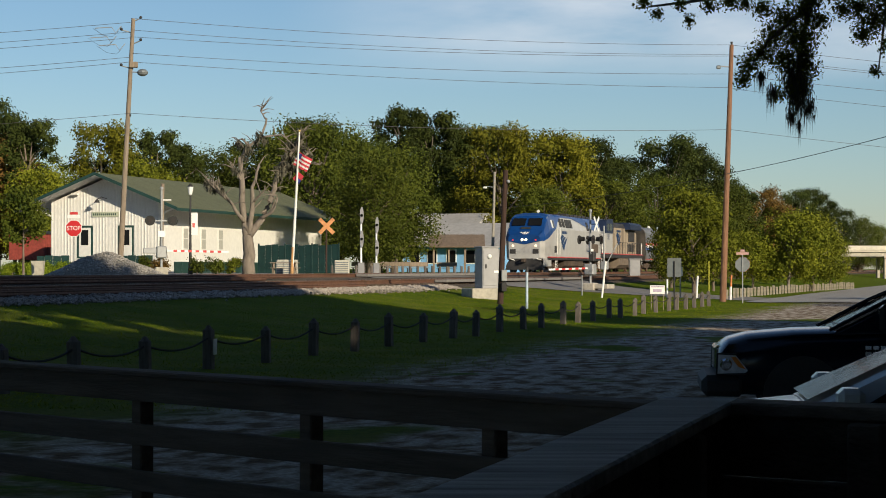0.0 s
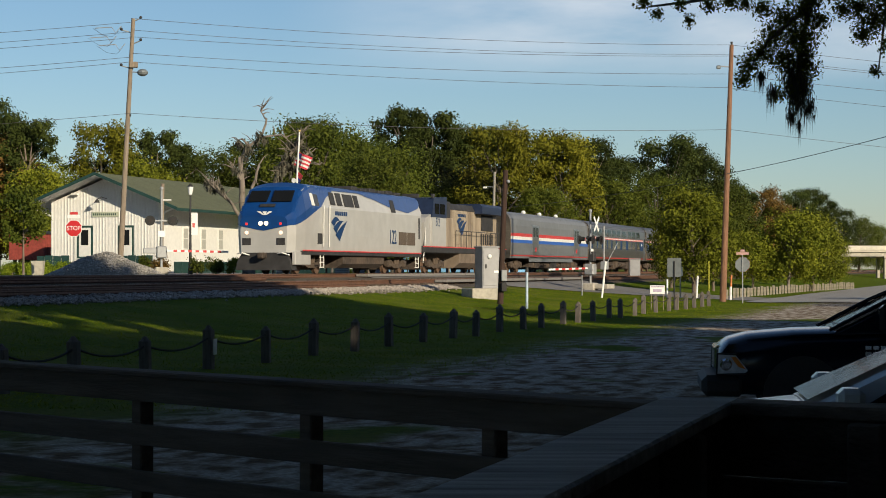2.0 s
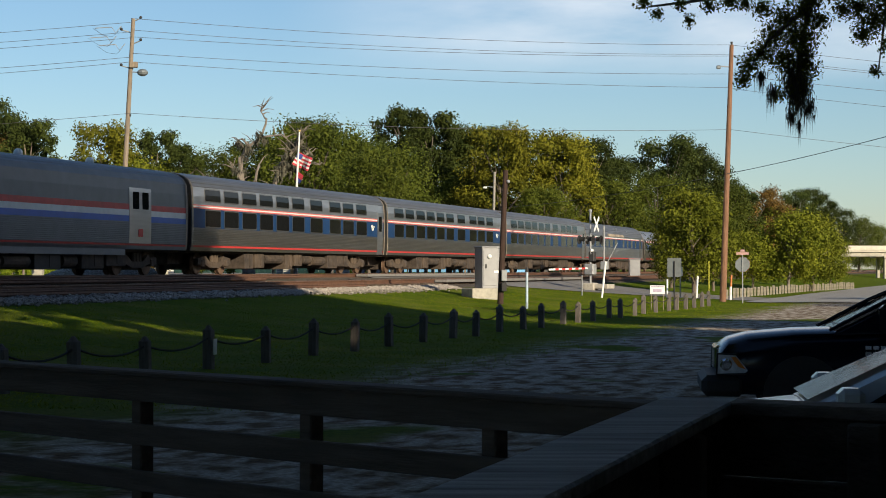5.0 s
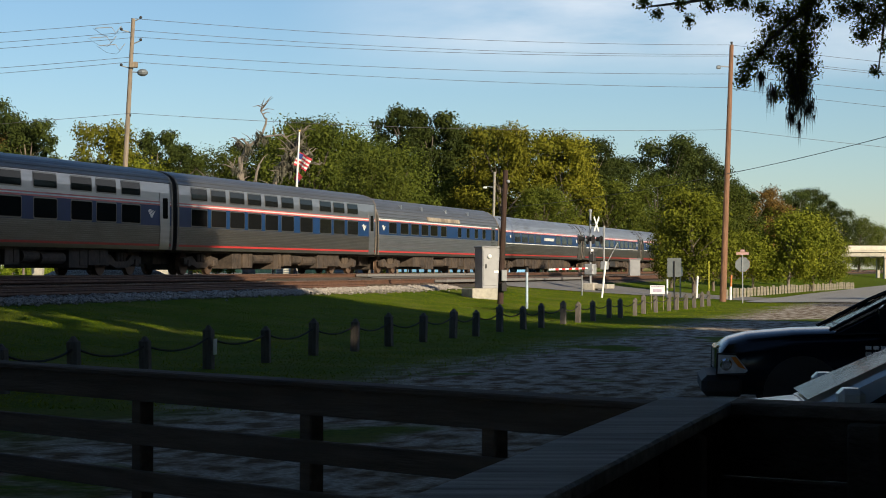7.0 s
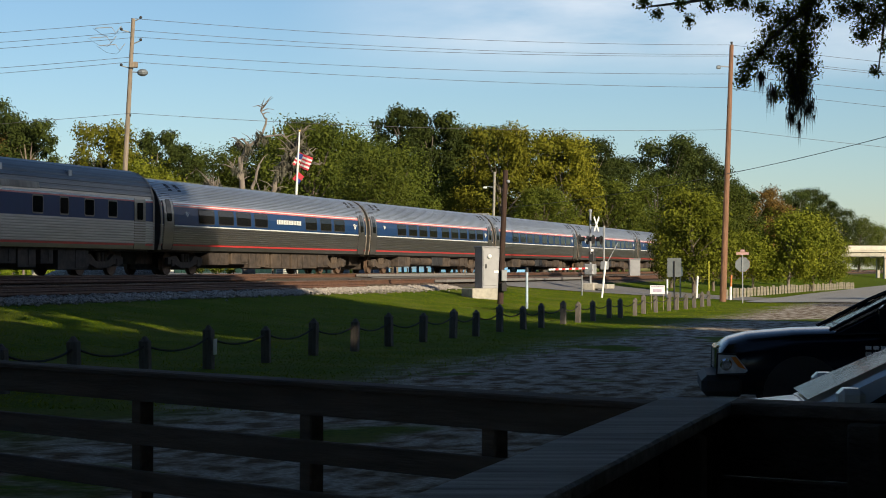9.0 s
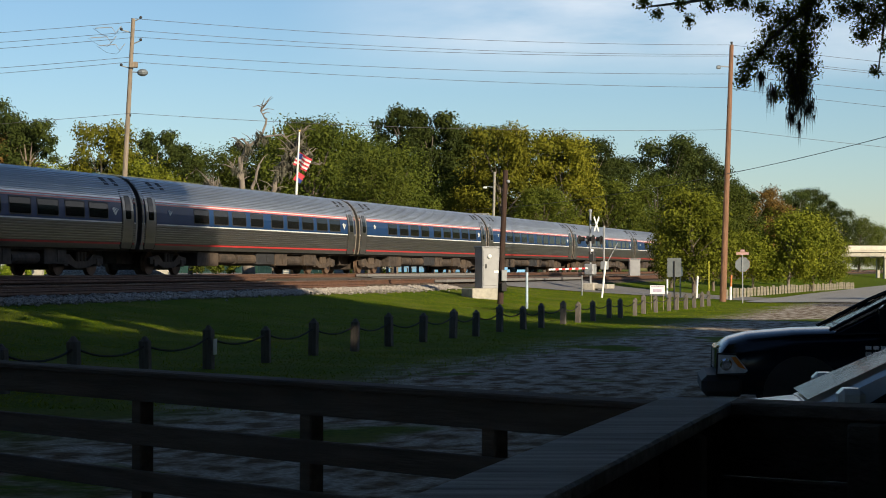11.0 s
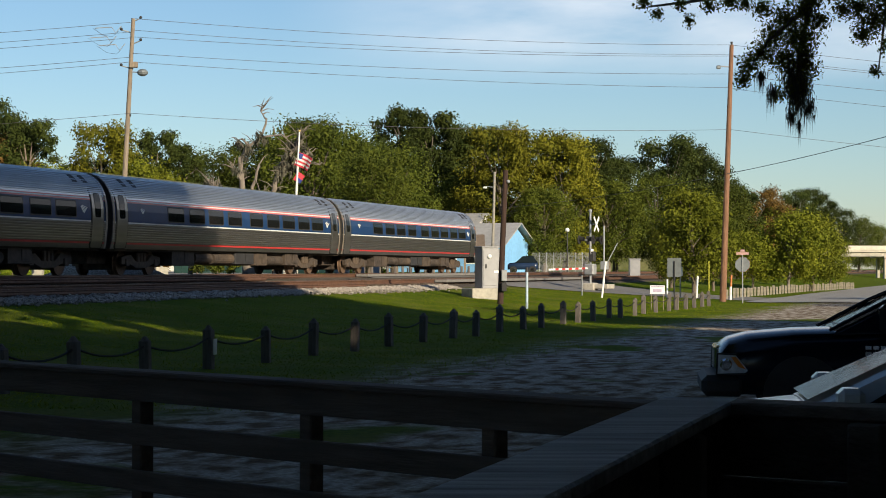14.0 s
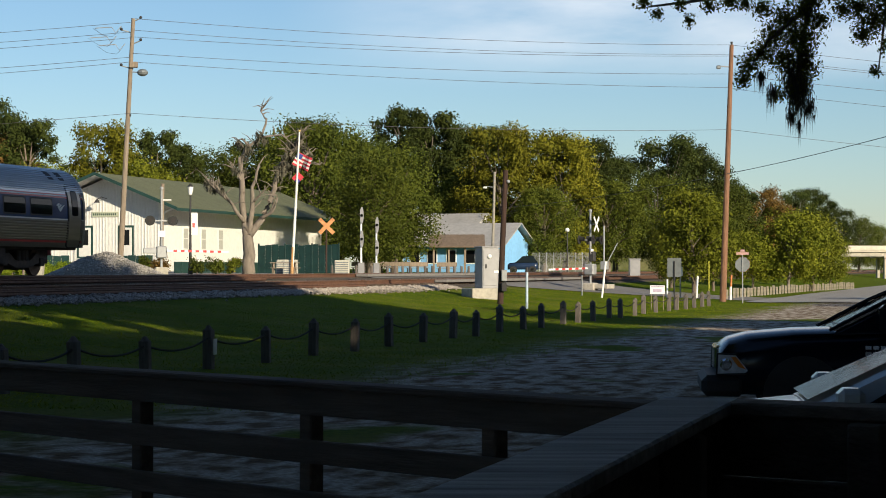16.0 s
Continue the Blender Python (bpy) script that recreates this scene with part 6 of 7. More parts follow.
def signal_mast(x, y, turn, h, arm_dir, label, arm_len=6.0, arm_tilt=0, buck=True, front=0.13):
    """Level-crossing mast: crossbuck, two pairs of shaded lamps, gate motor and striped arm."""
    s = thing("crossing_signal", label, "railway signal", wx(x, y, turn))
    part("base", box(-0.35, 0.35, -0.35, 0.35, 0, 0.45, 0.04), concrete, s)
    part("mast", cone(0.07, 0.06, 0.4, h, 12), galv, s)
    for a in (50, -50) if buck else ():
        part("crossbuck_board", box(-0.56, 0.56, -front + (0.02 if a > 0 else 0), -front + 0.02 + (0.02 if a > 0 else 0), -0.085, 0.085, 0.005, None, pose(0, 0, h - 0.75, 0, a, 0)), sign_white, s)
    part("bracket", box(-0.03, 0.03, -front + 0.04, 0.0, h - 0.78, h - 0.72), galv, s)
    part("bell", ball(0.11, pose(0, 0, h + 0.05)), galv, s)
    part("lamp_bar", box(-0.75, 0.75, -0.05, 0.05, h - 1.75, h - 1.67, 0.01), galv, s)
    for sx in (-0.62, 0.62):
        for f in (-1, 1):
            lamp = part("lamp_disc", cone(0.27, 0.27, -0.02, 0.02, 20, None, pose(sx, f * (front + 0.03), h - 1.7, 90, 0, 0)), rubber, s)
            part("hood", cone(0.16, 0.13, 0, 0.35, 14, None, pose(sx, f * (front + 0.07), h - 1.65, 90 * f, 0, 0), False), rubber, lamp)
            part("lens", cone(0.12, 0.12, 0, 0.02, 14, None, pose(sx, f * (front + 0.06), h - 1.7, 90 * f, 0, 0)), mat("unlit_red_lens", (0.010, 0.004, 0.004), 0.35), lamp)
    part("track_plate", box(-0.2, 0.2, -0.12, -0.1, h - 2.6, h - 2.25, 0.01), sign_white, s)
    part("gate_motor", box(-0.28, 0.28, -0.3, 0.3, 0.95, 1.6, 0.05), galv, s)
    arm = part("gate_arm", box(0.25, arm_len, -0.05, 0.05, 1.30, 1.41, 0.005, None, pose(0, -0.36, 0, 0, arm_tilt, (0 if arm_dir > 0 else 180) - (turn if buck else 0))), sign_white, s, "red and white striped barrier arm")
    x = 0.6
    while x < arm_len - 0.4:
        part("stripe", box(x, x + 0.2, -0.053, 0.053, 1.297, 1.413, 0, None, pose(0, -0.36, 0, 0, arm_tilt, (0 if arm_dir > 0 else 180) - (turn if buck else 0))), red_line, arm)
        x += 0.4
    part("counterweight", box(-1.0, -0.3, -0.45, -0.3, 1.2, 1.5, 0.03, None, Matrix.Identity(4) if arm_dir > 0 else pose(0, 0, 0, 0, 0, 180)), galv, s)
    return s


gate = signal_mast(8.9, 117, 62, 4.75, -1, "silver crossing signal with white crossbuck and lowered barrier", 2.8, 2, True, 0.42)
part("side_mast", cone(0.055, 0.05, 0, 3.9, 10, None, pose(0.385, -0.724, 0)), galv, gate)
part("side_box", box(0.2, 0.6, -0.95, -0.55, 1.25, 1.75, 0.04), galv, gate)
part("relay_box", box(-0.18, 0.18, -0.30, 0.05, 1.75, 2.35, 0.04), sooty, gate)
part("plinth_step", box(-0.2, 0.9, -1.2, -0.2, 0.1, 0.38, 0.03), concrete, gate)
part("stay_rod", tube([(0.5, -0.9, 1.7), (0.75, -1.45, 2.85)], 0.03), galv, gate)
for k in range(7):
    part("ladder_rung", tube([(-0.16, 0.1, 1.9 + 0.32 * k), (0.16, 0.1, 1.9 + 0.32 * k)], 0.015, 5), galv, gate)
signal_mast(-15.4, 106, 12, 4.7, 1, "crossing signal with black lamps and lowered striped barrier", 3.6, 1, False)


def build_cabinets():
    galv = mat("cabinet_grey", (0.29, 0.29, 0.30), 0.5, 0.2, 0.1, 3, 0.05, 0.3)
    c = thing("signal_cabinet", "grey steel relay cabinet on a concrete plinth beside the tracks", "cabinet", wx(2.1, 90, 25))
    part("plinth", box(-1.1, 0.3, -0.6, 0.6, -0.3, 0.48, 0.03), concrete, c)
    part("housing", box(-0.5, 0.34, -0.4, 0.4, 0.48, 2.35, 0.02), galv, c)
    part("roof_cap", box(-0.54, 0.38, -0.44, 0.44, 2.35, 2.42, 0.015), galv, c)
    part("door", box(-0.44, 0.28, -0.42, -0.4, 0.6, 2.25, 0.01), galv, c)
    part("handle", box(-0.36, -0.3, -0.46, -0.42, 1.4, 1.6, 0.01), sooty, c)
    part("fan_cowl", ball(0.11, pose(-0.15, -0.43, 1.95)), sign_white, c)
    part("side_duct", box(0.34, 0.48, -0.25, 0.25, -0.2, 2.3, 0.02), galv, c)
    part("plate", box(0.1, 0.35, -0.425, -0.42, 1.2, 1.3), sign_white, c)
    c = thing("signal_cabinet", "small silver trackside cabinet beyond the rails", "cabinet", wx(15.8, 160, 0))
    part("housing", box(-0.45, 0.45, -0.4, 0.4, 0, 1.55, 0.03), galv, c)
    part("roof_cap", box(-0.5, 0.5, -0.45, 0.45, 1.55, 1.65, 0.02), galv, c)
    part("door", box(-0.38, 0.38, -0.42, -0.4, 0.15, 1.45, 0.01), galv, c)
    for x, y, h in ((-5.2, 123, 4.2), (-4.4, 128, 3.7)):
        s = thing("railway_signal", "slim white signal mast with oval backboard", "railway signal", wx(x, y))
        part("mast", cone(0.07, 0.06, 0, h, 10), sign_white, s)
        for z in (h - 0.4, h - 1.9):
            hd = part("backboard", cone(0.32, 0.32, -0.02, 0.02, 20, None, pose(0.05, -0.1, z, 90, 0, 0) @ Matrix.Diagonal((0.38, 1.7, 1, 1))), galv, s)
            part("lens", cone(0.09, 0.09, 0, 0.04, 12, None, pose(0.05, -0.13, z, 90, 0, 0)), black_glass, hd)
        part("box", box(-0.2, 0.2, -0.2, 0.2, 0, 0.8, 0.03), galv, s)


build_cabinets()


def heap_mesh():
    """Heaped gravel: a mound with a rolling outline, covered by stones."""
    bm = bmesh.new()
    bmesh.ops.create_grid(bm, x_segments=46, y_segments=30, size=1.0)
    for v in bm.verts:
        x, y = v.co.x * 3.3, v.co.y * 2.6
        r = math.hypot(x / 2.9, y / 2.3)
        z = max(0.0, 1.15 * (1 - r ** 1.25)) if r < 1 else 0
        n = noise.noise((x * 0.9, y * 0.9, 3.3)) * 0.18 + noise.noise((x * 5, y * 5, 1)) * 0.05
        v.co = (x, y, z + n * min(1, z * 3) - 0.03)
    return bm


pile_stone = mat("pile_gravel", (0.36, 0.34, 0.31), 0.95, 0, 0.4, 14, 0.8, 0.3, rand=0.35)


def build_pile():
    m = wx(-15.0, 86)
    ob = link_bm("gravel_pile", heap_mesh(), pile_stone, True)
    ob.matrix_basis = m
    tagged(ob, "heap of grey crushed gravel beside the rails", "gravel pile")

    def place(rnd):
        while True:
            x, y = rnd.uniform(-2.9, 2.9), rnd.uniform(-2.3, 2.3)
            r = math.hypot(x / 2.9, y / 2.3)
            if r < 1:
                n = noise.noise((x * 0.9, y * 0.9, 3.3)) * 0.18
                z = 1.15 * (1 - r ** 1.25)
                return x, y, z + n * min(1, z * 3)
    scatter_stones("loose_gravel", "loose stones lying over the gravel heap", 4200, place, 0.055, pile_stone, 9, m)

    def rubble(rnd):
        return rnd.gauss(0, 0.45), rnd.gauss(0, 3.5), rnd.uniform(-0.02, 0.12)
    scatter_stones("rubble", "scattered pale stones by the end of the track", 420, rubble, 0.055, ballast, 10, on(6.9, 90))
    scatter_stones("rubble", "stones and broken ties beside the crossing", 300, rubble, 0.06, ballast, 12, on(2.6, 92))


build_pile()


def build_flag():
    p = thing("flagpole", "white flagpole with rust-stained foot flying two flags", "flagpole", wx(-8.2, 105))
    h = 7.85
    part("shaft", tube([(0, 0, 0), (0.22, 0, h * 0.5), (0.42, 0, h)], [0.085, 0.07, 0.04], 12), white_paint, p)
    part("foot", tube([(0, 0, 0), (0.075, 0, 1.6)], [0.09, 0.083], 12), mat("rust_foot", (0.50, 0.28, 0.12), 0.8, 0, 0.3, 5), p)
    part("finial", ball(0.07, pose(0.42, 0, h + 0.05)), mat("gilt", (0.7, 0.5, 0.15), 0.3, 0.8), p)
    flag_white = mat("flag_white", (0.72, 0.70, 0.68), 0.8)
    flag_red = mat("flag_red", (0.60, 0.05, 0.07), 0.8)
    flag_blue = mat("flag_blue", (0.03, 0.05, 0.22), 0.8)
    made = []
    n, w = 6, 0.155
    for k in range(n):
        strip_ob = part("flag_fold", box(0, w, -0.006, 0.006, -0.02, 0.02), flag_red, p, "red, white and blue cloth fold")
        for i in range(7):
            z0 = -0.105 * i
            part("flag_stripe", box(0, w + 0.01, -0.005, 0.005, z0 - 0.105, z0), flag_blue if (k < 2 and i < 3) else (flag_red if i % 2 == 0 else flag_white), strip_ob)
        made.append(strip_ob)
    lower = part("lower_flag", box(0, 0.45, -0.006, 0.006, -0.5, 0.0), flag_red, p, "smaller red and blue state flag hanging below")
    part("blue_field", box(0.2, 0.46, -0.009, 0.009, -0.5, -0.28), flag_blue, lower)
    return p, made, lower


FLAGPOLE, FLAG, LOWER_FLAG = build_flag()


def build_bare_tree():
    t = thing("bare_oak", "old half-dead oak with pale bare limbs and hanging moss", "tree", wx(-11.2, 112))
    rnd = random.Random(4)
    bm = bmesh.new()
    limbs = [
        ([(0, 0, -0.2), (-0.03, 0, 1.2), (-0.1, 0.05, 2.3)], 0.40, 0.30),
        ([(-0.1, 0, 2.1), (-0.4, 0.1, 3.75), (-0.45, 0, 5.4), (-0.55, 0.3, 6.8), (-0.1, 0.2, 7.5), (0.75, 0, 8.0), (1.0, 0, 9.1)], 0.22, 0.05),
        ([(-0.02, 0, 2.2), (0.7, 0.1, 3.3), (1.2, 0.2, 4.25), (1.5, 0.3, 5.4), (1.8, 0.2, 6.4), (2.5, 0, 7.2), (3.0, 0, 7.85)], 0.22, 0.05),
        ([(-0.05, 0, 2.2), (0.2, -0.2, 3.75), (0.25, -0.3, 5.1), (0.6, -0.3, 6.4)], 0.19, 0.06),
        ([(-0.3, 0, 3.1), (-0.95, -0.3, 4.1), (-1.6, -0.4, 4.9), (-2.25, -0.5, 5.4)], 0.13, 0.03),
        ([(1.75, 0.2, 6.2), (2.8, 0.2, 6.6), (4.1, 0, 6.4)], 0.08, 0.025),
        ([(0.75, 0, 8.0), (1.8, 0.1, 8.15), (2.5, 0, 7.6)], 0.07, 0.02),
        ([(0.7, 0, 3.3), (1.4, -0.4, 3.7), (1.7, -0.6, 4.5)], 0.12, 0.04),
        ([(1.0, 0, 9.0), (0.6, 0.1, 9.5), (0.85, 0, 9.8)], 0.05, 0.015),
    ]
    tips = []
    for pts, a, b in limbs:
        fine = []
        for p, q in zip(pts, pts[1:]):
            for k in range(3):
                v = Vector(p).lerp(Vector(q), k / 3)
                fine.append(v + Vector((rnd.uniform(-1, 1), rnd.uniform(-1, 1), 0)) * 0.05)
        fine.append(Vector(pts[-1]))
        n = len(fine)
        tube(fine, [a + (b - a) * i / (n - 1) for i in range(n)], 8, bm)
        tips += fine[n // 3:]
    start = [q for q in tips if 3.2 < q.z < 7.6]
    for k in range(16):
        p = rnd.choice(start)
        side = 1 if p.x > 0.2 else -1
        ln = rnd.uniform(0.8, 1.7)
        q = p + Vector((side * rnd.uniform(0.3, 1.0), rnd.uniform(-0.7, 0.7), rnd.uniform(0.2, 0.9))).normalized() * ln
        mid = p.lerp(q, 0.5) + Vector((0, 0, rnd.uniform(-0.15, 0.25)))
        part("limb", tube([p, mid, q], [0.085, 0.055, 0.018], 6), pale_bark, t)
        tips += [mid, q, p.lerp(q, 0.75)]
    part("trunk", bm, pale_bark, t, smooth=True)
    for k in range(130):
        p = rnd.choice(tips)
        q = p + Vector((rnd.uniform(-1, 1), rnd.uniform(-0.8, 0.8), rnd.uniform(-0.1, 0.9))) * rnd.uniform(0.4, 1.1)
        part("twig", tube([p, p.lerp(q, 0.5) + Vector((0, 0, 0.1)), q], [0.04, 0.025, 0.008], 4), pale_bark, t)
    rng = np.random.default_rng(3)
    cs, rs = [], []
    for k in range(90):
        p = rnd.choice(tips)
        if 5.2 < p.z < 8.4:
            cs.append((p.x + rnd.uniform(-0.3, 0.3), p.y, p.z - rnd.uniform(0.1, 0.4)))
            rs.append(rnd.uniform(0.12, 0.34))
    o = crown_mesh("hanging_moss", hang(leaves(cs, rs, 2400, 0.1, rng), rng), moss)
    o.parent = t


def hang(verts, rng):
    """Draw sprays out downwards into strands."""
    q = verts.reshape(-1, 4, 3)
    q[:, 0, 2] -= rng.uniform(0.05, 0.3, len(q))
    return q.reshape(-1, 3)


build_bare_tree()


def build_far_side():
    """Yard and buildings beyond the railway."""
    green_wall = mat("green_metal_fence", (0.008, 0.034, 0.030), 0.5, 0.1, 0.2, 3, 0.05, 0.3)
    e = thing("enclosure_fence", "dark green screen fence round the yard", "fence", TRACK @ pose(-13.6, 138, ground_z(-13.6)))
    for k in range(12):
        part("panel", box(-3.9 + 0.5 * k, -3.42 + 0.5 * k, -0.03, 0.03, 0.05, 2.0 + 0.04 * (k % 3), 0.01), green_wall, e)
    for k in range(4):
        part("post", box(-3.95 + 2.0 * k, -3.85 + 2.0 * k, -0.06, 0.06, 0, 2.15, 0.01), green_wall, e)
    for x, y in ((-9.6, 122), (-10.2, 124), (-6.3, 121)):
        u = thing("air_conditioner", "pale louvred cooling unit on the ground", "air conditioner", wx(x, y))
        part("casing", box(-0.45, 0.45, -0.4, 0.4, 0, 0.95, 0.04), mat("beige_metal", (0.5, 0.48, 0.4), 0.6, 0.1, 0.1, 3), u)
        for k in range(6):
            part("slat", box(-0.4, 0.4, -0.42, -0.4, 0.12 + 0.13 * k, 0.18 + 0.13 * k), sign_back, u)
    tb = thing("picnic_table", "brown wooden picnic table on the grass", "table", wx(-9.5, 116, 10))
    part("tabletop", box(-0.9, 0.9, -0.38, 0.38, 0.72, 0.77, 0.01), wood_pole, tb)
    for y in (-0.7, 0.7):
        part("bench_seat", box(-0.9, 0.9, y - 0.13, y + 0.13, 0.42, 0.46, 0.01), wood_pole, tb)
    for x in (-0.65, 0.65):
        part("leg_frame", prism([(-0.7, 0), (-0.6, 0), (-0.2, 0.72), (-0.3, 0.72)], x - 0.04, x + 0.04, "x"), wood_pole, tb)
        part("leg_frame", prism([(0.7, 0), (0.6, 0), (0.2, 0.72), (0.3, 0.72)], x - 0.04, x + 0.04, "x"), wood_pole, tb)
    rnd = random.Random(2)
    f = thing("bollard_row", "row of short wooden bollards along the far grass", "fence")
    b0 = None
    for k in range(22):
        x = -7.5 + 0.52 * k
        m = wx(x, 131 + 0.5 * k, rnd.uniform(0, 30))
        if b0 is None:
            b0 = part("bollard", cone(0.1, 0.09, 0, 0.62, 8), post_wood, f)
            b0.matrix_basis = m
        else:
            shared("bollard", b0, f, m)
    for x, y in ((-6.3, 150), (-5.0, 152), (-3.4, 151), (-1.9, 153), (0.3, 152)):
        b = thing("park_bench", "wooden bench under the trees", "bench", wx(x, y, rnd.uniform(-20, 20)))
        part("seat", box(-0.8, 0.8, -0.22, 0.22, 0.42, 0.47, 0.01), wood_pole, b)
        part("backrest", box(-0.8, 0.8, 0.2, 0.25, 0.55, 0.9, 0.01), wood_pole, b)
        for sx in (-0.65, 0.65):
            part("leg", box(sx - 0.04, sx + 0.04, -0.2, 0.22, 0, 0.42), sooty, b)
    for x, y, r, lab in ((-14.1, 111, 0.55, "yellow-green flowering shrub by the depot"), (-11.9, 110, 0.55, "bright green upright shrub under the oak"), (-15.9, 109, 0.6, "reddish shrub beside the signal"), (-13.3, 112, 0.6, "leafy shrub under the lamp post"), (-17.2, 112, 0.6, "low green shrub by the tracks"), (-12.7, 109, 0.45, "low dark shrub by the depot")):
        rng = np.random.default_rng(int(abs(x) * 10))
        s = thing("shrub", lab, "shrub", wx(x, y), group="shrubs by the depot")
        cs = [(rng.uniform(-0.5, 0.5) * r, rng.uniform(-0.5, 0.5) * r, r * rng.uniform(0.5, 1.7)) for _ in range(16)]
        o = crown_mesh("foliage", leaves(cs, [r * 0.5] * 16, 1500, 0.06, rng), leaf_bright if "bright" in lab else (leaf_rust if "red" in lab else leaf_oak))
        o.parent = s
        part("stems", tube([(0, 0, -0.1), (0.05, 0, r), (0, 0, r * 1.8)], [0.04, 0.03, 0.01], 5), bark, s)
    for k in range(5):
        rng = np.random.default_rng(70 + k)
        s = thing("hedge_bush", "clipped bright green hedge bush by the street", "shrub", wx(-23.1 + 0.72 * k, 104 + 0.2 * k), group="clipped hedge")
        cs = [(rng.uniform(-0.45, 0.45), rng.uniform(-0.35, 0.35), rng.uniform(0.1, 0.55)) for _ in range(22)]
        o = crown_mesh("foliage", leaves(cs, [0.26] * 22, 5000, 0.040, rng), leaf_mat("leaf_hedge", (0.10, 0.17, 0.012), (0.30, 0.36, 0.035), 0.6, 0.4))
        o.parent = s
        part("stems", tube([(0, 0, -0.1), (0, 0, 0.5)], [0.05, 0.02], 5), bark, s)
    pl = thing("stone_planter", "pale stone planter block by the hedge", "planter", wx(-20.9, 100))
    part("block", prism([(-0.26, 0), (0.26, 0), (0.32, 0.75), (-0.32, 0.75)], -0.25, 0.25, "y"), concrete, pl)
    lp = thing("street_lamp", "black lamp post with a white globe lantern", "lamp", wx(-14.6, 112))
    part("post", cone(0.09, 0.05, 0, 4.6, 12), sooty, lp)
    part("base", cone(0.16, 0.1, 0, 0.7, 12), sooty, lp)
    part("lantern", cone(0.1, 0.17, 4.65, 5.1, 12), sign_white, lp)
    part("lantern_cap", cone(0.19, 0.04, 5.1, 5.3, 12), sooty, lp)
    part("banner", box(-0.03, 0.42, -0.02, 0.02, 2.3, 3.6, 0.01), sign_white, lp, "white banner with red bars")
    part("banner_bars", box(0.12, 0.26, -0.027, -0.02, 2.75, 3.0), pink_line, lp)
    lp = thing("street_lamp", "slim lamp post with white lantern by the wood", "lamp", wx(10.9, 170))
    part("post", cone(0.08, 0.05, 0, 3.7, 12), sooty, lp)
    part("lantern", ball(0.2, pose(0, 0, 3.85)), sign_white, lp)
    p, h = pole("timber_post", "pale wooden post behind the crossing signal", -16.3, 112, -16.2, 6.9, 0.12, 0.10, wood_pole)
    part("small_lamp", box(0.1, 0.6, -0.1, 0.0, h - 1.0, h - 0.9, 0.02), white_paint, p)
    tree("street_tree", "small dark-leaved tree beside the clipped hedge", 4.7, 1.5, 61, leaf_oak, 0.06, 0.40, "round", 6000, 0.09, 45, m=wx(-22.3, 103))
    # weathered red wagon and yard wall at the street's end
    wg = thing("red_boxcar", "old barn-red wooden railway wagon beyond the hedge", "railway wagon", TRACK @ pose(-39.5, 150, ground_z(-39.5), 0, 0, 90))
    red_wood = mat("barn_red_boards", (0.28, 0.05, 0.035), 0.85, 0, 0.25, 5, 0.3, 0.4)
    part("body", box(-5, 5, -1.5, 1.5, 0.9, 2.9, 0.02), red_wood, wg)
    for k in range(20):
        part("board", box(-5 + 0.5 * k + 0.03, -4.53 + 0.5 * k, 1.5, 1.53, 0.95, 2.85), red_wood, wg)
        part("board", box(-5 + 0.5 * k + 0.03, -4.53 + 0.5 * k, -1.53, -1.5, 0.95, 2.85), red_wood, wg)
    part("roof", prism([(-1.6, 2.9), (1.6, 2.9), (0, 3.2)], -5.1, 5.1), sooty, wg)
    part("running_gear", box(-4, 4, -0.8, 0.8, 0.0, 0.9, 0.02), under, wg)
    # blue bungalow and its shelter
    blue_wall = mat("sky_blue_wall", (0.22, 0.48, 0.80), 0.7, 0, 0.08, 3, 0.05, 0.2)
    grey_roof = mat("grey_tin_roof", (0.44, 0.43, 0.42), 0.6, 0.2, 0.12, 3, 0.05, 0.3)
    b = thing("blue_bungalow", "sky-blue bungalow with pale grey tin roof", "building", wx(1.5, 188, -24))
    part("wall", box(-6.2, 6.0, -3.2, 3.2, 0, 2.75, 0.02), blue_wall, b)
    part("gable_wall", prism([(-3.2, 2.75), (3.2, 2.75), (0, 4.35)], 5.85, 6.0), blue_wall, b)
    part("gable_wall", prism([(-3.2, 2.75), (3.2, 2.75), (0, 4.35)], -6.2, -6.05), blue_wall, b)
    for s_ in (1, -1):
        part("roof_slope", prism([(0, 4.75), (s_ * 4.3, 2.55), (s_ * 4.3, 2.43), (0, 4.62)], -6.9, 6.6), grey_roof, b)
    part("rear_wing", prism([(1.0, 0), (1.0, 4.2), (4.5, 5.6), (8.0, 4.2), (8.0, 0)], -6.5, 1.0), mat("pale_wing", (0.5, 0.5, 0.5), 0.7, 0, 0.1, 3, 0.05, 0.2), b)
    for s_ in (1, -1):
        part("wing_roof", prism([(4.5, 5.85), (4.5 + s_ * 4.2, 4.1), (4.5 + s_ * 4.2, 4.0), (4.5, 5.73)], -6.9, 1.3), grey_roof, b)
    for x in (-5.4, -3.6, -1.8, 0.2, 2.2, 4.2):
        w = part("window", box(x, x + 0.9, -3.26, -3.18, 0.9, 2.1, 0.01), black_glass, b)
        part("window_frame", box(x - 0.1, x + 1.0, -3.24, -3.19, 0.8, 2.2, 0.01), sign_white, w)
    part("chimney", box(-3.2, -2.9, 1.0, 1.3, 4.2, 5.8), galv, b)
    sh = thing("picnic_shelter", "open timber shelter with dark gabled roof", "shelter", wx(1.2, 168, 0))
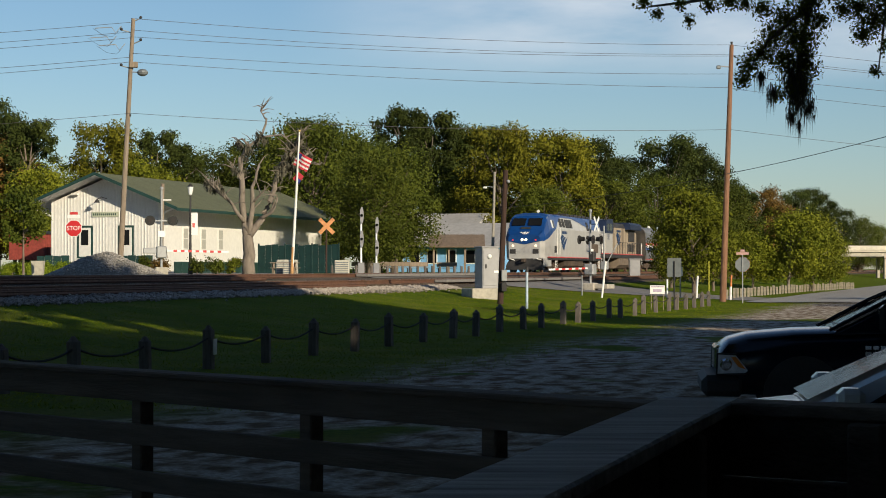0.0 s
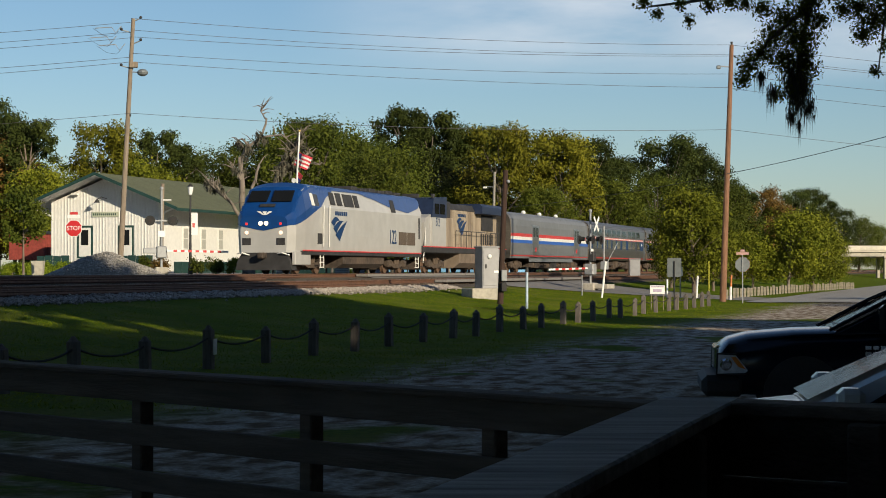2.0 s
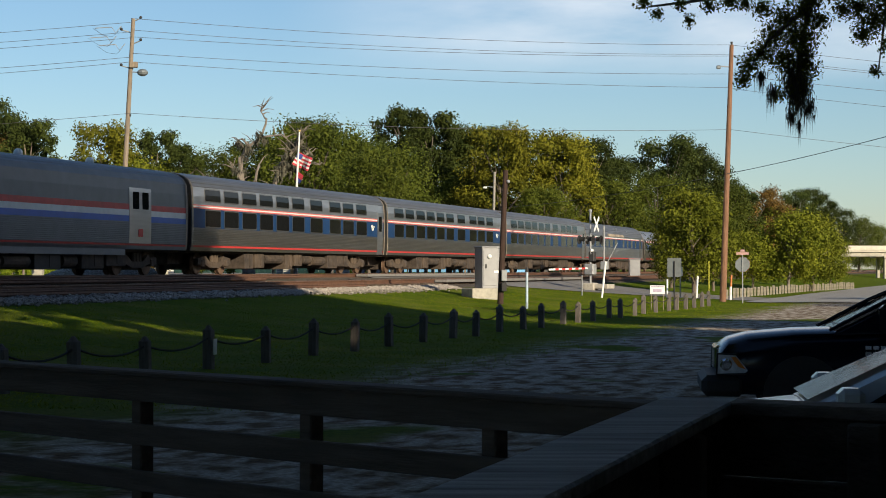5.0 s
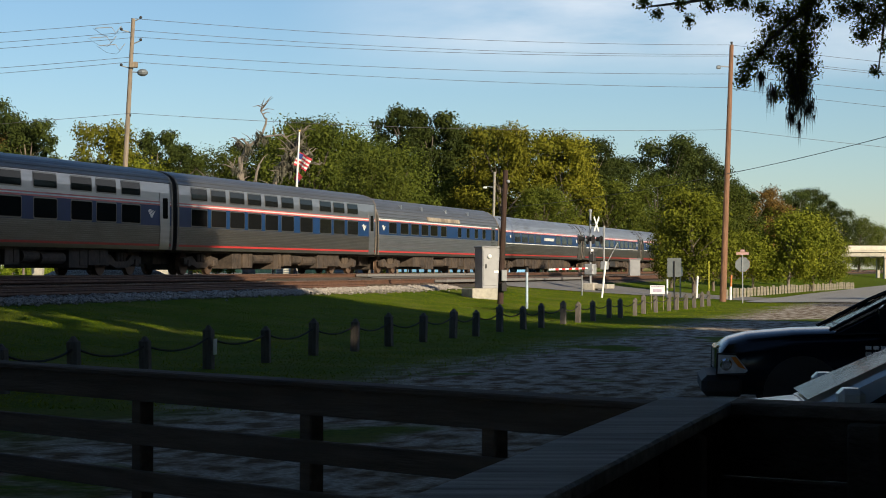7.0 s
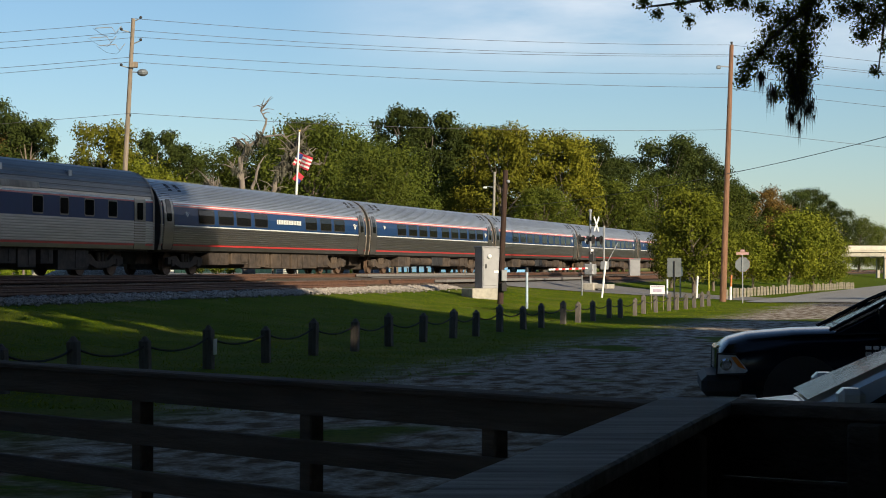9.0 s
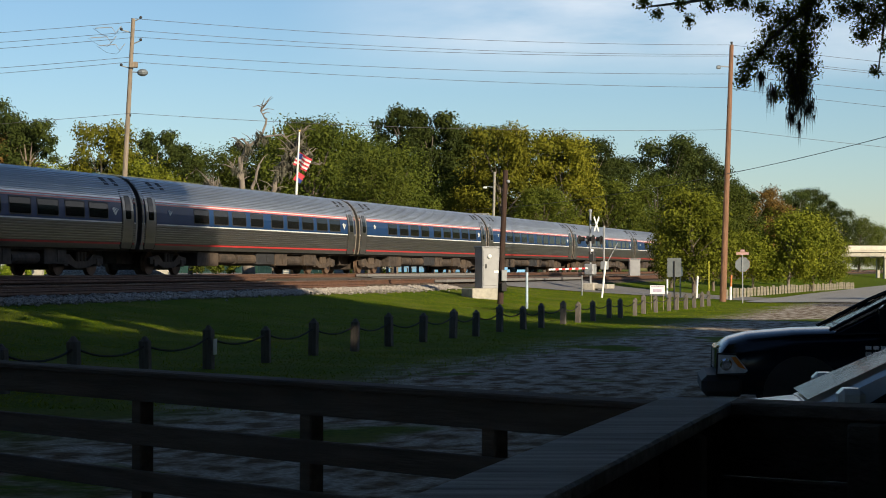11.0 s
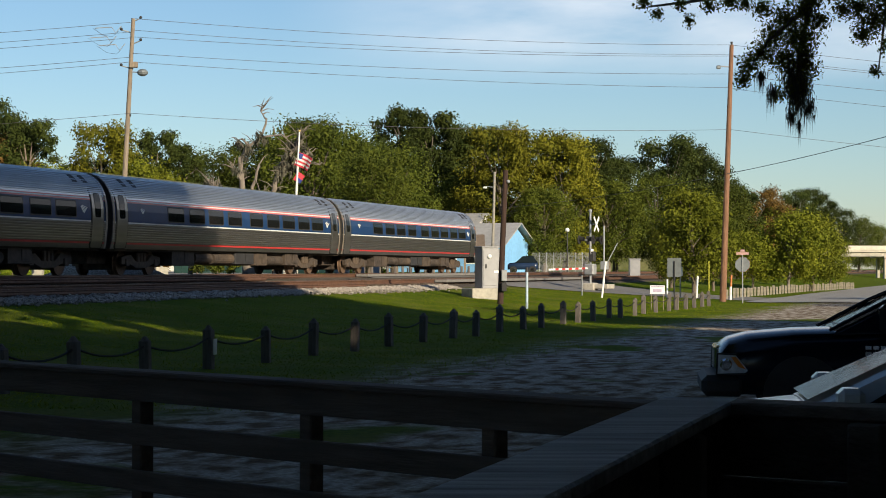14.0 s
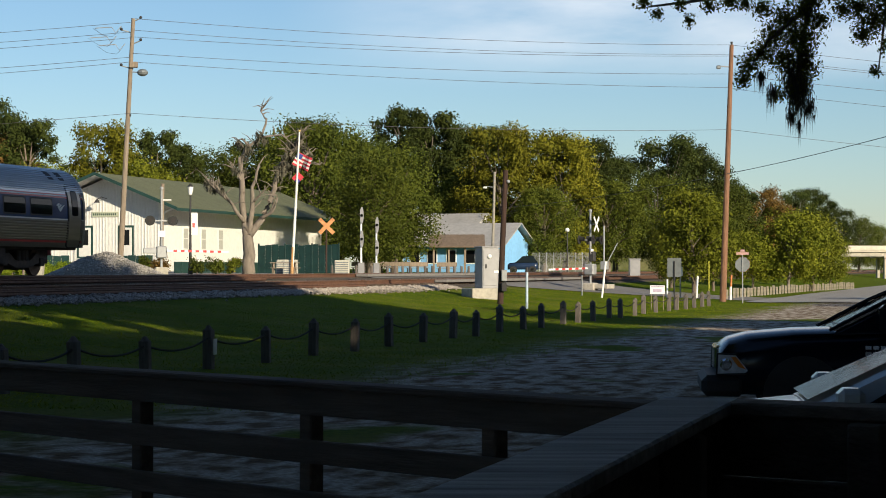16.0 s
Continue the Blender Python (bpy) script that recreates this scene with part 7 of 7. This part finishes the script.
    part("roof", prism([(-1.9, 2.35), (0, 3.35), (1.9, 2.35), (1.9, 2.2), (0, 3.2), (-1.9, 2.2)], -2.4, 2.4, "x"), mat("brown_shingle", (0.16, 0.12, 0.09), 0.9, 0, 0.25, 6, 0.4), sh)
    for x in (-2.0, -0.7, 0.7, 2.0):
        for y in (-1.4, 1.4):
            part("post", box(x - 0.08, x + 0.08, y - 0.08, y + 0.08, 0, 2.3, 0.01), wood_pole, sh)
    part("end_gable", prism([(-1.7, 2.4), (0, 3.25), (1.7, 2.4)], 2.3, 2.36, "x"), dark_pole, sh)
    v = thing("parked_car", "dark blue estate car parked by the bungalow", "car", wx(6.9, 168, 178))
    hoodf = lambda z, w: [(w - 0.04, 0.35), (w, 0.6), (w - 0.02, z - 0.1), (w - 0.2, z), (0, z + 0.02)]
    car_navy = mat("dark_blue_car", (0.015, 0.03, 0.07), 0.25, 0, 0.1, 2, 0, 0.1)
    part("body", loft([hoodf(0.75, 0.75), hoodf(0.9, 0.88), hoodf(0.98, 0.9), hoodf(1.0, 0.9), hoodf(1.0, 0.88)], [1.3, 1.1, 0.3, -1.0, -1.3]), car_navy, v, smooth=True)
    part("cabin", loft([[(0.86, 0.95), (w, z), (0, z + 0.02)] for z, w in ((0.97, 0.8), (1.5, 0.64), (1.55, 0.62), (1.0, 0.75))], [0.6, 0.0, -0.9, -1.28]), clear, v)
    for x in (0.8, -0.85):
        for s in (0.78, -0.78):
            road_wheel(v, x, s, 0.32)
    cf = thing("mesh_fence", "grey wire mesh fence before the wood", "fence", wx(8.5, 176))
    for k in range(9):
        part("post", cone(0.03, 0.03, 0, 1.9, 6, None, pose(0.65 * k - 0.4, 0, 0)), galv, cf)
    bm = bmesh.new()
    for k in range(24):
        box(-0.4, 5.0, -0.006, 0.006, 0.1 + 0.075 * k, 0.112 + 0.075 * k, 0, bm)
    for k in range(60):
        box(-0.4 + 0.09 * k, -0.39 + 0.09 * k, -0.006, 0.006, 0.05, 1.9, 0, bm)
    part("mesh", bm, galv, cf)


build_far_side()


def build_road_edge():
    f = thing("picket_row", "row of pale squat posts along the side road", "fence", TRACK)
    rnd = random.Random(6)
    first = None
    for k in range(46):
        a = 130 + 1.75 * k
        d = 16.7 + 0.00035 * (a - 130) ** 2
        m = pose(d, a, ground_z(d), rnd.uniform(-3, 3), rnd.uniform(-3, 3), rnd.uniform(0, 20)) @ Matrix.Diagonal((1, 1, rnd.uniform(0.9, 1.1), 1))
        if first is None:
            first = part("fence_post", box(-0.09, 0.09, -0.09, 0.09, -0.1, 0.62, 0.02), mat("pale_post_wood", (0.27, 0.24, 0.18), 0.95, 0, 0.25, 6, 0.5, 0.3), f)
            first.matrix_basis = m
        else:
            shared("fence_post", first, f, m)
    # the overpass
    o = thing("road_overpass", "pale concrete highway overpass on slim piers", "bridge", pose(78, 345, 0, 0, 0, 6))
    part("deck", box(-9, 80, -4, 4, 5.0, 5.35, 0.03), mat("pale_concrete", (0.62, 0.57, 0.47), 0.85, 0, 0.12, 3, 0.1, 0.3), o)
    part("parapet", box(-9, 80, -4.15, -3.9, 5.3, 6.1, 0.03), mat("pale_concrete", (0.62, 0.57, 0.47)), o)
    part("beam", box(-9, 80, -3.6, -3.0, 4.2, 5.0, 0.02), concrete, o)
    for x in (-0.2, 14, 28, 42):
        part("pier", box(x - 0.35, x + 0.35, -3.4, -2.6, -0.5, 4.3, 0.05), concrete, o)
        part("pier", box(x + 0.3, x + 0.8, 2.4, 3.2, -0.5, 4.3, 0.05), concrete, o)
        part("pier_cap", box(x - 0.6, x + 1.0, -3.8, 3.8, 3.9, 4.3, 0.05), concrete, o)
    bk = link_bm("embankment", prism([(-60, -0.2), (-1, -0.2), (-9, 4.6), (-60, 4.8)], 2, 40, "y"), leaf_bright_ground(), False)
    bk.matrix_basis = pose(78, 355, 0, 0, 0, 6)
    tagged(bk, "grassy embankment carrying the overpass", "embankment", kind="structure")


def leaf_bright_ground():
    return mat("bank_grass", (0.075, 0.085, 0.03), 0.95, 0, 0.4, 2, 0.4, 0.4, dirt=(0.2, 0.17, 0.07))


build_road_edge()


def build_hanging_branch():
    """Mossy live-oak branch reaching in above the lot."""
    t = thing("oak_branch", "dark live-oak branch with hanging Spanish moss", "tree branch", pose(0, 16, 0))
    bm = bmesh.new()
    for pts, a, b in (([(5.2, 0.2, 4.9), (4.0, 0, 4.6), (3.05, 0, 4.25), (2.95, 0, 3.75), (2.9, -0.1, 3.4)], 0.07, 0.015),
                      ([(3.9, 0, 4.6), (3.2, 0.1, 4.35), (2.4, 0.1, 4.22), (1.7, 0.0, 4.12)], 0.035, 0.008),
                      ([(3.0, 0, 4.1), (2.7, 0, 3.85), (2.5, 0.05, 3.55)], 0.025, 0.006),
                      ([(4.4, 0, 4.7), (3.7, 0.1, 4.25), (3.62, 0.1, 3.6)], 0.03, 0.006)):
        tube(pts, [a + (b - a) * k / (len(pts) - 1) for k in range(len(pts))], 6, bm)
    part("branch", bm, bark, t)
    lumps = [(1.65, 4.15, 0.06), (1.78, 4.08, 0.05), (1.95, 4.14, 0.06), (2.02, 4.0, 0.05), (2.2, 4.14, 0.07), (2.36, 4.16, 0.07), (2.5, 4.15, 0.06), (2.62, 4.1, 0.08),
             (2.85, 4.05, 0.12), (2.75, 3.9, 0.11), (2.95, 3.85, 0.13), (2.62, 3.75, 0.09), (2.5, 3.62, 0.09), (2.46, 3.5, 0.06), (2.8, 3.68, 0.11), (2.97, 3.62, 0.12), (2.9, 3.45, 0.10), (2.78, 3.4, 0.06), (3.0, 4.15, 0.12), (3.1, 4.0, 0.08),
             (3.3, 4.1, 0.07), (3.45, 4.15, 0.11), (3.6, 4.05, 0.12), (3.5, 3.92, 0.09), (3.66, 3.8, 0.08), (3.6, 3.6, 0.05), (3.68, 4.2, 0.12), (3.3, 4.25, 0.08)]
    rng = np.random.default_rng(12)
    # leaf colour brightened to stand in for sunlight on the sprays
    o = crown_mesh("foliage", leaves([(x, rng.uniform(-0.15, 0.15), z) for x, z, _ in lumps], [r * 1.2 for *_, r in lumps], 15000, 0.0155, rng, 1.0), leaf_mat("leaf_oak_sunlit", (0.07, 0.09, 0.016), (0.24, 0.235, 0.04), 0.6, 0.45))
    o.parent = t
    ms = [(2.88, 3.55, 0.10), (2.92, 3.35, 0.09), (2.86, 3.22, 0.05), (2.98, 3.5, 0.08), (2.95, 3.15, 0.03), (3.0, 3.75, 0.06), (2.9, 3.9, 0.07), (3.0, 4.1, 0.08), (2.72, 3.42, 0.05), (2.62, 3.55, 0.05), (3.02, 3.3, 0.06)]
    q = leaves([(x, rng.uniform(-0.08, 0.08), z) for x, z, _ in ms], [r for *_, r in ms], 3400, 0.009, rng, 1.5).reshape(-1, 4, 3)
    q[:, 0, 2] -= rng.uniform(0.02, 0.06, len(q)) + 0.16 * rng.random(len(q)) ** 5
    o = crown_mesh("hanging_moss", q.reshape(-1, 3), moss)
    o.parent = t


build_hanging_branch()


def build_railing():
    """Corner of the deck railing close to the camera."""
    r = thing("deck_railing", "dark deck railing with a broad weathered grey cap", "railing", pose(0.69, 5.25, 0))
    h = 1.60
    u = Vector((0.69 - 0.045, 5.25 - 2.96, 0)).normalized()
    ang = math.degrees(math.atan2(u.y, u.x))
    part("cap_board", box(-4.3, 0.05, -0.105, 0.105, h - 0.035, h, 0.006, None, pose(0, 0, 0, 0, 0, ang)), cap_wood, r, "weathered grey flat cap board")
    part("cap_board", box(-0.03, 3.0, -0.085, 0.085, h - 0.036, h - 0.001, 0.006, None, pose(0, 0, 0, 0, 0, -32)), fence_wood, r)
    for a, x0, x1 in ((ang, -4.2, -0.03), (-32, 0.03, 2.9)):
        for z0, z1 in ((h - 0.20, h - 0.04), (h - 0.45, h - 0.204), (h - 0.72, h - 0.454), (h - 1.0, h - 0.724), (0.02, h - 1.004)):
            part("board", box(x0, x1, -0.02, 0.02, z0, z1, 0.005, None, pose(0, 0, 0, 0, 0, a)), fence_wood, r)
        for k in range(3):
            x = x0 + (x1 - x0) * (k + 0.5) / 3
            part("post", box(x - 0.045, x + 0.045, -0.12, -0.02, 0, h - 0.04, 0.006, None, pose(0, 0, 0, 0, 0, a)), fence_wood, r)
    part("corner_post", box(-0.07, 0.07, -0.07, 0.07, 0, h - 0.04, 0.008, None, pose(0, 0, 0, 0, 0, ang)), fence_wood, r)


build_railing()


def smoke_mat():
    """Wispy dark haze: noise decides how much of the light gets through."""
    m = bpy.data.materials.new("diesel_smoke")
    m.use_nodes = True
    nt = m.node_tree
    b = nt.nodes["Principled BSDF"]
    b.inputs["Base Color"].default_value = (0.012, 0.012, 0.014, 1)
    b.inputs["Roughness"].default_value = 1.0
    b.inputs["Specular IOR Level"].default_value = 0.0
    co = nt.nodes.new("ShaderNodeTexCoord")
    no = nt.nodes.new("ShaderNodeTexNoise")
    no.inputs["Scale"].default_value, no.inputs["Detail"].default_value = 0.3, 3.0
    nt.links.new(co.outputs["Object"], no.inputs["Vector"])
    r = nt.nodes.new("ShaderNodeMapRange")
    r.interpolation_type = "SMOOTHSTEP"
    r.inputs["From Min"].default_value, r.inputs["From Max"].default_value = 0.44, 0.74
    r.inputs["To Max"].default_value = 0.08
    nt.links.new(no.outputs["Fac"], r.inputs["Value"])
    nt.links.new(r.outputs["Result"], b.inputs["Alpha"])
    return m


def build_smoke():
    rnd = random.Random(40)
    t = thing("exhaust_smoke", "thin dark diesel smoke trailing over the engines", "smoke")
    m = smoke_mat()
    for k in range(8):
        f = k / 7
        bm = bmesh.new()
        bmesh.ops.create_icosphere(bm, subdivisions=3, radius=1.0)
        off = Vector((-1.2 - 26 * f, rnd.uniform(-0.3, 0.3) * f, 5.0 + 1.3 * f ** 0.6))
        for v in bm.verts:
            n = 1 + 0.45 * noise.noise(v.co * 1.7 + Vector((k * 3.1, 0, 0)))
            v.co = Vector((v.co.x * (1.6 + 1.2 * f), v.co.y * (0.6 + 1.0 * f), v.co.z * (0.5 + 0.75 * f))) * n + off
        o = part("smoke_puff", bm, m, t, smooth=True)
        o.visible_shadow = False
    return t


SMOKE = build_smoke()


def build_grass():
    """Blades of the lawn between the track and the lot."""
    rng = np.random.default_rng(15)
    n = 150000
    d = rng.uniform(7.0, 23.5, n)
    a = 34 + 88 * rng.uniform(0, 1, n) ** 1.15
    keep = rng.uniform(0, 1, n) < np.interp(d, [7.6, 9, 20.5, 23.5], [0.5, 1, 0.9, 0.08])
    d, a = d[keep], a[keep]
    n = len(d)
    z = np.array([ground_z(x) + rumple(x, y) for x, y in zip(d, a)])
    h = rng.uniform(0.012, 0.04, n) * np.where(rng.uniform(0, 1, n) < 0.05, 1.8, 1.0)
    w = rng.uniform(0.006, 0.016, n)
    th = rng.uniform(0, math.pi, n)
    p = np.stack([d, a, z - 0.01], 1)
    s = np.stack([np.cos(th) * w, np.sin(th) * w, np.zeros(n)], 1)
    tip = np.stack([rng.normal(0, 0.03, n), rng.normal(0, 0.03, n), h], 1)
    quad = np.stack([p - s, p + s, p + tip + s * 0.25, p + tip - s * 0.25], 1).reshape(-1, 3)
    o = crown_mesh("lawn_grass", quad, leaf_mat("grass_blade", (0.060, 0.110, 0.003), (0.23, 0.26, 0.010), 0.7, 0.35))
    o.matrix_basis = TRACK
    tagged(o, "short green lawn grass between the fence and the track", "grass", kind="stuff")


build_grass()


# ---- what moves ----
def motions():
    for car, mid in TRAIN:
        walk(car, [(float(t), TRACK @ pose(0, mid - TRAVEL[t] + 0.457, RAIL, 0, 0, -90)) for t in range(17)])
    walk(SMOKE, [(float(t), TRACK @ pose(0, -54.5 - TRAVEL[t] + 0.457, RAIL, 0, 0, -90)) for t in range(17)])
    times = [0.5 * k for k in range(33)]
    for k, fold in enumerate(FLAG):
        rows = []
        for t in times:
            x, y, z, turn = 0.36, 0.0, 6.75, 0.0
            for i in range(k + 1):
                turn = -18 + 26 * math.sin(2.9 * t - 1.1 * i) + 6 * math.sin(1.3 * t + i)
                dip = 24 + 5 * math.sin(1.7 * t + 0.6 * i)
                if i < k:
                    x += 0.155 * math.cos(radians(turn)) * math.cos(radians(dip))
                    y += 0.155 * math.sin(radians(turn)) * math.cos(radians(dip))
                    z -= 0.155 * math.sin(radians(dip))
            rows.append((t, pose(x, y, z, 0, dip, turn)))
        walk(fold, rows)
    walk(LOWER_FLAG, [(t, pose(0.34, 0, 5.7, 0, 38 + 6 * math.sin(2.1 * t), -20 + 22 * math.sin(2.4 * t))) for t in times])


motions()
